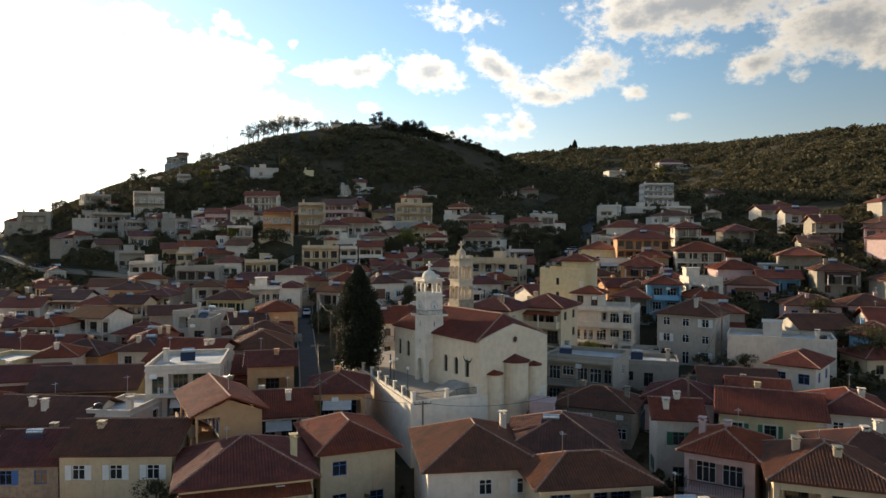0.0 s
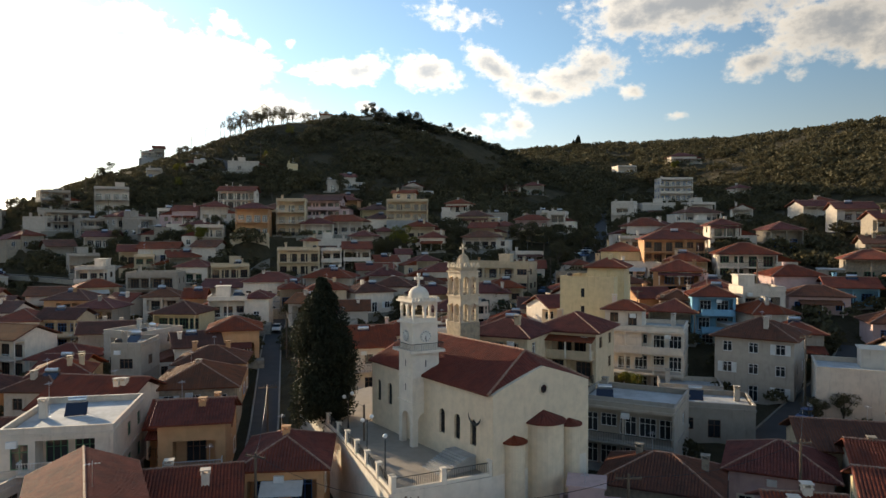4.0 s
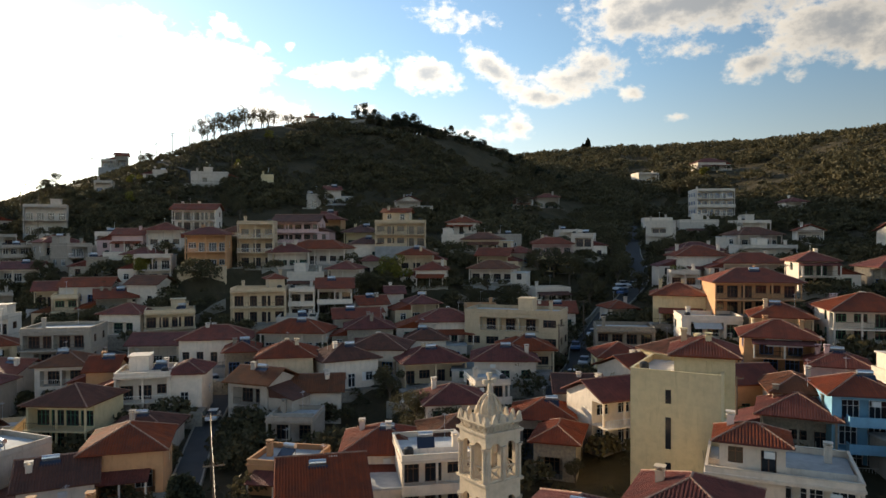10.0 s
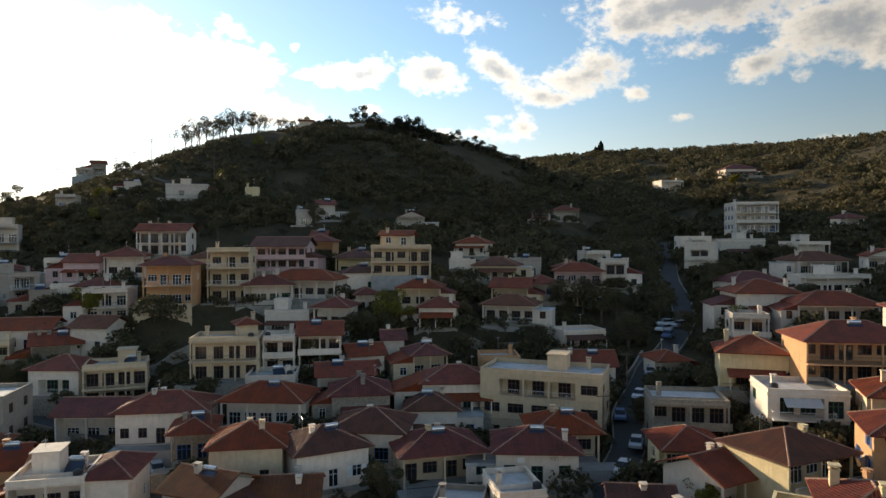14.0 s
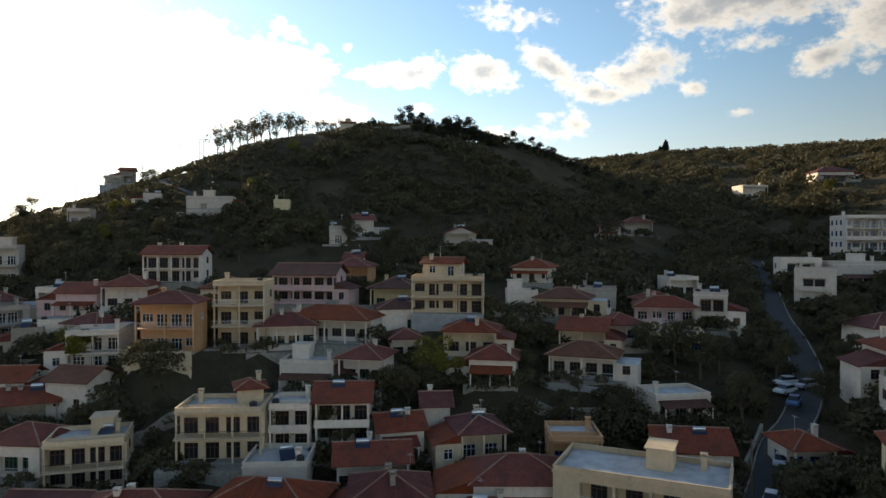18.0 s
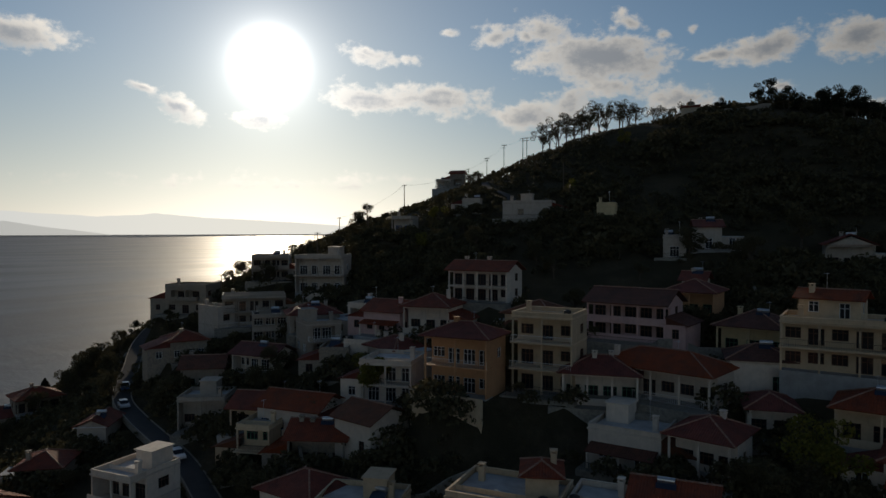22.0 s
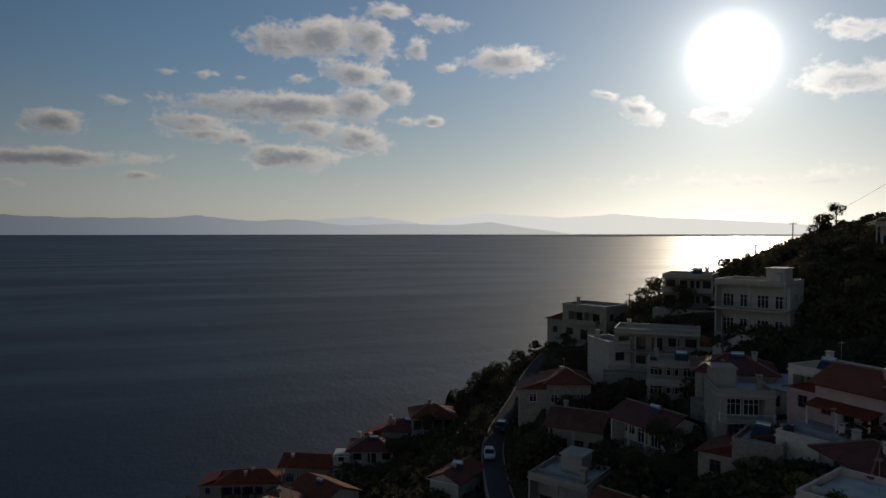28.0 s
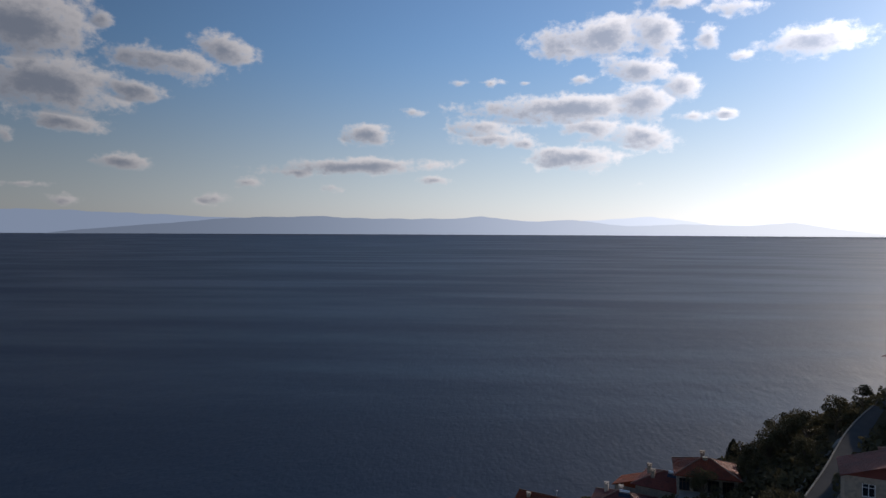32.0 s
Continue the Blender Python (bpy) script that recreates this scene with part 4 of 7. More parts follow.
        for f in range(floors):
            bz = f * step
            if f:
                bm = bmesh.new()
                lip = luck.choice((0.0, 0.5, 0.9))
                box(bm, -w / 2 - 0.1, -d / 2 - lip, bz - 0.18, w / 2 + 0.1, -d / 2 + back + 0.05, bz)
                slab = part("balcony", bm, mat, root)
            elif luck.random() < 0.5:
                continue
            else:
                slab, lip = root, 0.0
            bm = bmesh.new()
            if luck.random() < 0.4:
                box(bm, -w / 2 - 0.1, -d / 2 - lip - 0.02, bz, w / 2 + 0.1, -d / 2 - lip + 0.1, bz + 0.9)
                part("parapet", bm, mat, slab)
            else:
                railing(bm, -w / 2, -d / 2 - lip + 0.05, w / 2, -d / 2 - lip + 0.05, bz, 0.95, 0.26)
                part("railing", bm, IRON if luck.random() < 0.6 else JOINERY["white"], slab)
    if roof == "f":
        bm = bmesh.new()
        box(bm, -w / 2 + 0.2, -d / 2 + 0.2, h - 0.2, w / 2 - 0.2, d / 2 - 0.2, h)
        part("roof", bm, SCREED, root, "pale flat roof screed")
        bm = bmesh.new()
        for a in ((-w / 2 - 0.05, -d / 2 - 0.05, w / 2 + 0.05, -d / 2 + 0.2), (-w / 2 - 0.05, d / 2 - 0.2, w / 2 + 0.05, d / 2 + 0.05),
                  (-w / 2 - 0.05, -d / 2 + 0.2, -w / 2 + 0.2, d / 2 - 0.2), (w / 2 - 0.2, -d / 2 + 0.2, w / 2 + 0.05, d / 2 - 0.2)):
            box(bm, a[0], a[1], top, a[2], a[3], top + 0.09)
        part("parapet_coping", bm, mat, root)
        for f in range(1, floors + 1) if not blank else ():
            bm = bmesh.new()
            zb = f * step - 0.12
            for a in ((-w / 2 - 0.12, -d / 2 - 0.12, w / 2 + 0.12, -d / 2 + 0.02), (w / 2 - 0.02, -d / 2 + 0.02, w / 2 + 0.12, d / 2), (-w / 2 - 0.12, -d / 2 + 0.02, -w / 2 + 0.02, d / 2)):
                box(bm, a[0], a[1], zb, a[2], a[3], zb + 0.2)
            part("floor_band", bm, mat, root)
        if luck.random() < 0.35 and w > 6 and not plain:
            bm = bmesh.new()
            cx = luck.uniform(-0.25, 0.25) * w
            box(bm, cx - 1.4, 0.2, h, cx + 1.4, d / 2 - 0.3, h + 2.3)
            box(bm, cx - 1.6, 0.0, h + 2.3, cx + 1.6, d / 2 - 0.1, h + 2.45)
            part("stair_head", bm, mat, root)
        chimney(root, luck.choice((-1, 1)) * w * 0.34, luck.uniform(-0.3, 0.3) * d, h, h + 1.5, mat)
    else:
        bm = bmesh.new()
        ribs, cover = 2 if math.hypot(x, y - 78) < 42 else 1 if math.hypot(x, y - 105) < 95 else 0, bmesh.new()
        lines, rise = tiled_roof(bm, w, d, h, roof, ribs=ribs, cover=cover)
        cap = part("roof", bm, OLD_TILE if old else TILE, root, "weathered clay pan tiles" if old else "red clay pan tiles")
        if ribs:
            tagged(part("cover_tiles", cover, OLD_TILE if old else TILE, cap), "rows of round clay cover tiles", kind="stuff")
        else:
            cover.free()
        bm = bmesh.new()
        ridge_caps(bm, lines)
        part("ridge_tiles", bm, MORTAR, root)
        for k in range(luck.choice((0, 1, 1, 2))):
            cx, cy = luck.uniform(-0.38, 0.38) * w, luck.uniform(-0.3, 0.3) * d
            chimney(root, cx, cy, h, h + rise * 0.6 + luck.uniform(0.7, 1.2), mat)
        bm = bmesh.new()
        box(bm, -w / 2 - 0.42, -(d / 2 + 0.5) - 0.06, h - 0.02, w / 2 + 0.42, -(d / 2 + 0.5) + 0.06, h + 0.09)
        part("gutter", bm, JOINERY["white"] if luck.random() < 0.4 else MORTAR, root)
    for a, b, z0 in rails:
        bm = bmesh.new()
        railing(bm, a - w / 2, -d / 2 + 0.08, b - w / 2, -d / 2 + 0.08, z0, 0.95, 0.3)
        part("railing", bm, IRON if luck.random() < 0.5 else JOINERY["white"], root)
    if balcony:
        for f in range(1, floors):
            bz = f * step
            bm = bmesh.new()
            box(bm, bx - bw / 2, -d / 2 - 1.2, bz - 0.16, bx + bw / 2, -d / 2, bz)
            slab = part("balcony", bm, mat, root)
            bm = bmesh.new()
            if luck.random() < 0.35:
                box(bm, bx - bw / 2, -d / 2 - 1.2, bz, bx + bw / 2, -d / 2 - 1.06, bz + 0.92)
                for s in (bx - bw / 2, bx + bw / 2 - 0.14):
                    box(bm, s, -d / 2 - 1.06, bz, s + 0.14, -d / 2, bz + 0.92)
                part("parapet", bm, mat, slab)
            else:
                railing(bm, bx - bw / 2, -d / 2 - 1.15, bx + bw / 2, -d / 2 - 1.15, bz)
                for s in (-1, 1):
                    railing(bm, bx + s * bw / 2, -d / 2 - 1.15, bx + s * bw / 2, -d / 2, bz)
                part("railing", bm, IRON if luck.random() < 0.6 else JOINERY["white"], slab)
            if loggia and f == floors - 1 and roof != "f" and luck.random() < 0.6:
                lean_to(root, bx - bw / 2 - 0.1, bx + bw / 2 + 0.1, -d / 2, 1.5, bz, bz + min(2.5, step - 0.25), OLD_TILE if old else TILE)
            if luck.random() < 0.25:
                bm = bmesh.new()
                q = [(bx - bw * 0.3, -d / 2 - 0.02, bz + 2.5), (bx + bw * 0.3, -d / 2 - 0.02, bz + 2.5), (bx + bw * 0.3, -d / 2 - 1.5, bz + 1.7), (bx - bw * 0.3, -d / 2 - 1.5, bz + 1.7)]
                vs = [bm.verts.new(p) for p in q] + [bm.verts.new((p[0], p[1], p[2] - 0.04)) for p in q]
                for fc in ((0, 3, 2, 1), (4, 5, 6, 7), (0, 1, 5, 4), (1, 2, 6, 5), (2, 3, 7, 6), (3, 0, 4, 7)):
                    bm.faces.new([vs[i] for i in fc])
                part("awning", bm, CANVAS, root, "faded canvas awning")
    if floors == 1 and not fine and not veranda and w > 5 and luck.random() < 0.5:
        lean_to(root, -w * luck.uniform(0.3, 0.5), w * luck.uniform(0.3, 0.5), -d / 2, luck.uniform(1.8, 2.6), 0, min(2.6, h - 0.3), OLD_TILE if old else TILE)
    if not fine and not blank and not full and y > 118 and h < 9 and luck.random() < (0.3 if plain else 0.55):
        side = luck.choice((-1, 1))
        ww, wd, wh = luck.uniform(2.6, 4.4), d * luck.uniform(0.6, 0.9), luck.choice((2.9, h * 0.55, h * 0.72))
        c = rooty @ Vector((side * (w / 2 + ww / 2), -d * 0.04, 0))
        if clear_of_streets(c.x, c.y, 2.6) and not any(math.hypot(c.x - a, c.y - b) < r + 1.2 for a, b, r in PLOTS[:-1]):
            wing(root, side * (w / 2 + ww / 2), -d * 0.04, ww, wd, wh, side, luck, mat, wood, OLD_TILE if old else TILE)
            PLOTS.append((c.x, c.y, max(ww, wd) / 2))
    front = rooty @ Vector((0, -d / 2 - 2.0, 0))
    drop = z - ground_at(front.x, front.y)
    if 0.7 < drop < 6 and y > 140 and not plain and luck.random() < 0.92:
        bm = bmesh.new()
        deep = luck.uniform(1.6, 3.2)
        box(bm, -w / 2 - luck.uniform(0, 2), -d / 2 - deep, -drop - 1.5, w / 2 + luck.uniform(0, 2), -d / 2 + 0.05, -0.05)
        terrace = part("terrace", bm, STONE_WALL if luck.random() < 0.75 else CONCRETE, root, "stone terrace below the house")
        if luck.random() < 0.5:
            bm = bmesh.new()
            railing(bm, -w / 2, -d / 2 - deep + 0.1, w / 2, -d / 2 - deep + 0.1, -0.05)
            part("railing", bm, IRON, terrace)
    if luck.random() < 0.4:
        shared("antenna", ANTENNA, root, Matrix.Translation((luck.uniform(-0.3, 0.3) * w, luck.uniform(0, 0.3) * d, h + 0.2)))
    if not plain and near and luck.random() < 0.5:
        shared("air_conditioner", COOLER, root, Matrix.Translation((luck.uniform(-0.4, 0.4) * w, -d / 2, h - 1.0)))
    return root


def small_meshes():
    bm = bmesh.new()
    rod(bm, (0, 0, 0), (0, 0, 3.2), 0.025, 5)
    for k in range(5):
        rod(bm, (-0.35 + 0.04 * k, -0.4 + 0.2 * k, 3.0), (0.35 - 0.04 * k, -0.4 + 0.2 * k, 3.0), 0.012, 4)
    rod(bm, (0, -0.5, 3.0), (0, 0.5, 3.0), 0.015, 4)
    a = mesh_of("antenna", bm, STEEL)
    bm = bmesh.new()
    box(bm, -0.42, -0.32, 0, 0.42, -0.02, 0.56)
    prism(bm, 0, 0, 0, 0.02, 0.2, 0.2, 12)
    b = mesh_of("air_conditioner", bm, JOINERY["white"])
    return a, b


ANTENNA, COOLER = small_meshes()


# ---------------------------------------------------------------- streets
STREETS = []


def smooth_line(pts, step=2.0):
    """Evenly spaced points along a rounded line through pts."""
    p = [Vector((*a, 0)) for a in pts]
    p = [p[0] * 2 - p[1]] + p + [p[-1] * 2 - p[-2]]
    out = []
    for a, b, c, d in zip(p, p[1:], p[2:], p[3:]):
        n = max(1, int((c - b).length / step))
        for k in range(n):
            t = k / n
            out.append(0.5 * (2 * b + (c - a) * t + (2 * a - 5 * b + 4 * c - d) * t * t + (3 * b - a - 3 * c + d) * t**3))
    return out + [p[-2]]


def street(pts, width, label, kerb=True):
    """A draped strip of asphalt with a real kerb on both sides."""
    line = smooth_line(pts)
    STREETS.append((line, width))
    v, f, kv, kf = [], [], [], []
    for i, c in enumerate(line):
        way = (line[min(i + 1, len(line) - 1)] - line[max(i - 1, 0)]).normalized()
        side = Vector((way.y, -way.x, 0))
        z = max(ground_at(*(c + side * s).xy) for s in (-width / 2, 0, width / 2)) + 0.35
        for s in (-width / 2, width / 2):
            q = c + side * s
            v.append((q.x, q.y, z))
        for s in (-1, 1):
            for o, up in ((0.0, -1.2), (0.0, 0.14), (0.22, 0.14), (0.22, -1.2)):
                q = c + side * s * (width / 2 + o)
                kv.append((q.x, q.y, z + up))
    for i in range(len(line) - 1):
        f.append((2 * i + 1, 2 * i + 3, 2 * i + 2, 2 * i)[::-1])
        for s in (0, 4):
            for k in range(3):
                a, b = 8 * i + s + k, 8 * (i + 1) + s + k
                kf.append((a, a + 1, b + 1, b))
    tagged(mesh_object("road", v, f, ASPHALT), label, "road", kind="structure")
    if kerb:
        tagged(mesh_object("kerb", kv, kf, STONE_WALL), "worn concrete kerb along the street", "kerb", kind="structure")


street(((-17, 88), (-21.4, 109.8), (-24, 121.5), (-28.8, 142.6), (-33.3, 162.8), (-37, 180.8), (-46, 191), (-62, 199), (-80.6, 207), (-97, 214.3), (-119.4, 221.8), (-135.7, 229), (-151.4, 241.2), (-168.4, 256), (-182, 280)), 3.2,
       "narrow grey asphalt street climbing past the houses to the coast")
street(((12, 150), (16, 169.2), (24, 186), (27.6, 199.7), (32.8, 209.7), (36.9, 217.2), (42.1, 223), (48.9, 235.7), (53.5, 251.8), (56.5, 267.8), (66, 298.9), (74, 328)), 4.2,
       "grey asphalt road running up the wooded valley")
street(((27, 88), (35.1, 101.5), (45.2, 112), (57, 122), (64, 130)), 5.4, "grey asphalt street beside the old mansion")
street(((-112, 338), (-104, 326), (-90, 313), (-86, 303)), 2.4, "pale gravel track down the hillside", kerb=False)


def clear_of_streets(x, y, r):
    return all(min((c.x - x) ** 2 + (c.y - y) ** 2 for c in line[::2]) > (r + w / 2) ** 2 for line, w in STREETS)


house(-142.0, 371.0, 85.5, 5.0, 5, 30, 4.6, 'g', 's')
house(-146.5, 369.0, 84.5, 6.0, 5, 30, 3.2, 'f', 'a')
house(14.5, 197.5, 28.6, 18.0, 9, -20, 10.2, 'f', 'c', balcony=False, glaze=2.4, wood='brown')
house(-10.5, 247.0, 50.8, 13.0, 8, 0, 6.2, 'f', 'c', balcony=True, full=True)
house(-11.5, 248.5, 57.0, 7.0, 4, 0, 2.6, 'g', 'c', balcony=False)
house(-69.0, 260.5, 55.4, 12.0, 7, 3, 5.6, 'g', 'w', balcony=True, full=True, old=False)
house(-55.6, 230.5, 45.8, 9.4, 7, 6, 8, 'h', 'o', balcony=True, full=True, old=False)
house(-45.6, 237.0, 46.0, 8.6, 7.5, 6, 10.6, 'f', 'c', balcony=True, full=True)
house(-37.6, 209.0, 35.6, 10.8, 8, 8, 6.6, 'f', 'c', balcony=True, full=True)
house(-34.9, 210.6, 42.2, 3.2, 4, 8, 2.2, 'h', 'c', balcony=False)
house(-29.4, 212.0, 35.8, 5.2, 7, 8, 6.2, 'f', 'w', balcony=True, full=True)
house(-23.0, 215.2, 36.0, 7.2, 8, 8, 6.2, 'g', 'w', balcony=True, full=True)
house(-79.0, 301.0, 71.4, 12.0, 6, 2, 3.8, 'f', 'a')
house(-11.5, 302.0, 61.0, 8.0, 8, 2, 4.6, 'x', 'a')
house(31.0, 257.0, 48.0, 11.0, 7, -8, 3.2, 'h', 'p', balcony=True, full=True)
house(39.6, 256.0, 47.2, 6.0, 7, -12, 6.4, 'f', 'w', balcony=False)
house(45.5, 123.0, 23.0, 10.0, 10, -36, 8.6, 'h', 'a', old=True, balcony=False, wood='white')
house(9.0, 111.5, 21.3, 7.6, 9, -28, 12.3, 'h', 'c', balcony=True, old=False)
house(17.8, 115.5, 21.6, 7.8, 9, -28, 12, 'h', 'c', balcony=True, old=False, wood='brown')
house(26.0, 140.0, 24.6, 8.8, 10, -30, 13.9, 'f', 'y', balcony=False, blank=True)
house(28.0, 139.6, 38.5, 5.8, 7.4, -30, 1.95, 'h', 'y', balcony=False, wood='green', old=False)
house(27.6, 127.6, 32.1, 5.2, 4.4, -24, 2.7, 'h', 'w', balcony=False, old=False)
house(30.4, 128.3, 23.0, 12.0, 9.4, -24, 9.1, 'f', 'w', balcony=True, full=True, wood='white')
house(46.5, 143.5, 26.8, 6.8, 7.5, -14, 8.7, 'h', 'b', old=False)
house(55.5, 146.0, 29.0, 7.0, 7, -14, 7.4, 'f', 'w', balcony=True)
house(33.5, 110.5, 21.6, 9.0, 7.5, -16, 3.6, 'f', 'g', balcony=False)
house(34.0, 119.3, 22.3, 8.0, 6, -16, 3, 'f', 'a', balcony=False)
house(-88.0, 201.0, 27.5, 7.0, 8, 8, 10, 'f', 'w')
house(3.0, 66.6, 17.8, 10.4, 12.5, 8, 6.6, 'h', 'w', balcony=False, wood='white', old=True)
house(12.2, 69.2, 18.0, 10.2, 11, -11, 6.7, 'h', 'w', balcony=False, wood='brown', old=True)
house(-24.6, 74.5, 17.9, 12.0, 6.6, -62, 9.2, 'g', 'o', balcony=True, full=True, old=False, wood='blue')
house(27.5, 65.5, 18.5, 6.1, 8, -32, 6.6, 'h', 'p', old=False, wood='white', balcony=True)
house(25.3, 73.9, 18.8, 4.5, 6, -10, 7.2, 'g', 'w')
house(36.9, 76.8, 19.2, 10.1, 8, -22, 6.6, 'g', 'y', old=False, balcony=False, wood='green')
house(46.1, 77.1, 19.5, 6.7, 9, -20, 6.6, 'h', 'w')
house(33.3, 59.1, 18.5, 8.9, 10, -20, 6.6, 'h', 'c', old=True)
house(50.8, 96.4, 21.0, 5.9, 9, -40, 6.6, 'h', 'w', wood='blue', balcony=False, old=False)
house(54.9, 110.5, 23.0, 15.4, 9, -25, 6, 'f', 'w', balcony=False, blank=True)
house(22.1, 104.1, 20.0, 10.6, 10, -28, 7, 'f', 'g', balcony=True, full=True)
house(40.5, 87.4, 19.8, 6.6, 9, -20, 5, 'g', 's')
house(20.4, 88.6, 19.2, 9.6, 8, -24, 4.5, 'h', 's', old=True, balcony=False)
house(13.6, 80.6, 18.6, 8.0, 6.4, -14, 4.4, 'f', 'p', balcony=False)
house(32.1, 90.7, 19.6, 8.4, 8, -26, 4.6, 'h', 'p', old=False)
house(41.0, 95.0, 20.3, 9.4, 8, -15, 4.6, 'g', 'c')
house(-10.3, 71.4, 17.8, 7.5, 11, 22, 6.4, 'h', 'c', old=False, balcony=False)
house(-13.6, 88.8, 18.9, 6.9, 9, 6, 6.8, 'h', 'o', wood='blue', old=False)
house(-20.2, 82.9, 18.4, 7.1, 9, 15, 5.8, 'g', 'w')
house(-18.7, 64.2, 17.6, 11.3, 11, 18, 6, 'h', 'y', old=False)
house(-34.2, 91.8, 19.1, 9.0, 12, 12, 9.2, 'f', 'w')
house(-31.3, 68.9, 17.7, 10.5, 9, 2, 6.6, 'g', 'c')
house(-46.6, 81.8, 18.0, 12.3, 9, -5, 5.6, 'g', 'w')
house(-38.3, 82.1, 18.3, 5.2, 8, -5, 6.2, 'f', 'w')
house(-40.7, 69.4, 17.5, 6.5, 9, 5, 5.6, 'g', 's')
house(-48.4, 94.6, 18.9, 13.0, 10, 8, 5.8, 'g', 'y')
house(-71.4, 125.2, 20.3, 9.4, 9, 5, 4.5, 'g', 'w')
house(-26.6, 101.5, 20.2, 7.6, 8, 10, 5.4, 'g', 'o', old=False)
house(-23.6, 93.4, 19.7, 6.0, 6, 12, 8.2, 'g', 'o')
house(-38.0, 104.8, 20.0, 9.8, 11, -8, 6.8, 'g', 'w')
house(-30.0, 113.0, 21.2, 9.0, 11, 12, 6.2, 'h', 's', old=True, balcony=False)
house(-33.0, 126.5, 21.9, 9.0, 8, 10, 5.6, 'h', 'o', old=True, balcony=True)
house(-35.2, 144.3, 25.2, 7.9, 9, 14, 4.6, 'h', 'o')
house(-40.0, 138.5, 22.9, 6.8, 8, 10, 5, 'g', 'w', old=True)
house(-44.6, 127.2, 21.8, 4.1, 8, 5, 8, 'f', 'g')
house(-53.5, 125.5, 21.4, 5.7, 8, -0, 5, 'g', 's')
house(-11.6, 132.9, 22.4, 7.5, 11, 10, 6.6, 'g', 'w')
house(-6.7, 147.0, 24.9, 8.6, 9, 14, 3.8, 'h', 'w')
house(13.6, 157.5, 25.5, 7.2, 7.6, -8, 4, 'h', 'w')
house(19.3, 164.2, 26.8, 6.1, 7.6, -8, 4.5, 'g', 'w')
house(28.5, 176.7, 30.7, 7.2, 7.6, -10, 3.3, 'h', 'y')
house(63.5, 169.1, 36.8, 11.1, 9.5, -12, 5.1, 'h', 'w')
house(41.1, 145.5, 28.7, 7.6, 8, -12, 4, 'h', 's')
house(48.5, 165.4, 33.4, 9.3, 8.5, -12, 5.2, 'h', 'o')
house(69.1, 194.4, 43.0, 6.6, 7.6, -10, 5.3, 'h', 'w')
house(45.1, 196.3, 37.1, 9.3, 8.5, -18, 4.9, 'h', 'y')
house(55.0, 188.3, 39.3, 14.2, 9.5, -8, 5.6, 'h', 'o', balcony=True, full=True)
house(52.0, 213.2, 38.8, 5.9, 6.6, -5, 6.5, 'f', 'w')
house(65.1, 242.1, 45.4, 11.7, 8.5, -5, 4.1, 'h', 'w')
house(66.6, 213.4, 44.0, 12.8, 8.5, -5, 3.3, 'h', 'w')
house(86.2, 255.7, 50.1, 12.6, 8.5, -5, 3.4, 'h', 'w')
house(92.6, 271.4, 52.4, 9.2, 7.6, -0, 5, 'f', 'w')
house(84.3, 245.4, 46.3, 14.5, 7.6, -0, 4, 'f', 'w')
house(66.6, 273.0, 49.4, 7.8, 8.5, -10, 8, 'f', 'w')
house(99.3, 317.2, 58.0, 13.2, 11.4, -5, 12, 'f', 'w')
house(99.0, 250.7, 51.3, 6.3, 8.5, -5, 3.3, 'x', 'w')
house(117.1, 294.0, 60.6, 5.8, 6.6, -0, 4, 'h', 'w')
house(45.2, 182.8, 33.2, 9.5, 8.5, -8, 6, 'f', 'w')
house(53.7, 174.9, 36.3, 8.3, 8.5, -8, 4, 'h', 'c')
house(43.2, 150.5, 29.8, 6.1, 8.5, -10, 4.5, 'h', 'w')
house(32.4, 188.1, 30.7, 9.8, 8.5, -8, 6, 'f', 's')
house(14.3, 149.5, 24.7, 4.9, 8, -14, 4.2, 'h', 's')
house(37.5, 211.9, 34.4, 5.3, 6.6, -0, 3.6, 'h', 'w')
house(10.3, 178.4, 29.6, 9.7, 8.5, -6, 3.7, 'h', 'w')
house(14.5, 184.2, 30.4, 8.4, 8.5, -6, 3.6, 'h', 'c')
house(6.7, 168.6, 26.5, 5.1, 7.6, -6, 5.2, 'f', 'w')
house(-1.9, 179.3, 29.2, 10.2, 8.5, 5, 3.7, 'h', 'c')
house(0.7, 167.4, 26.0, 5.4, 7.6, 5, 4.2, 'f', 'g')
house(-2.8, 195.3, 29.5, 7.3, 7.6, 5, 4.6, 'h', 'w')
house(0.9, 201.8, 32.6, 10.9, 8.5, -0, 4.1, 'h', 'w')
house(-4.3, 212.6, 35.0, 6.0, 7.6, 5, 4.1, 'h', 'c')
house(-13.7, 196.9, 31.8, 8.4, 8.5, 5, 4.2, 'h', 's', old=False, balcony=False, wood='white')
house(-10.4, 184.2, 29.8, 9.4, 8.5, 10, 4.4, 'h', 'w')
house(-16.1, 178.8, 29.0, 8.9, 8.5, 12, 4.4, 'h', 'w')
house(-18.5, 170.4, 25.8, 6.7, 7.6, 12, 4.4, 'g', 'w')
house(-25.1, 178.7, 29.0, 8.5, 8.5, 12, 4.9, 'h', 'c')
house(-34.5, 185.5, 29.4, 5.2, 7.6, 12, 4.2, 'h', 's')
house(-26.8, 194.7, 31.4, 11.7, 8.5, 10, 4.2, 'h', 'w')
house(-40.8, 192.2, 30.4, 12.0, 8.5, 12, 4.4, 'h', 'w')
house(-53.2, 196.2, 28.7, 9.0, 7.6, 10, 4.4, 'g', 'w')
house(-53.0, 175.3, 27.7, 4.1, 7.6, 12, 4.6, 'g', 'o')
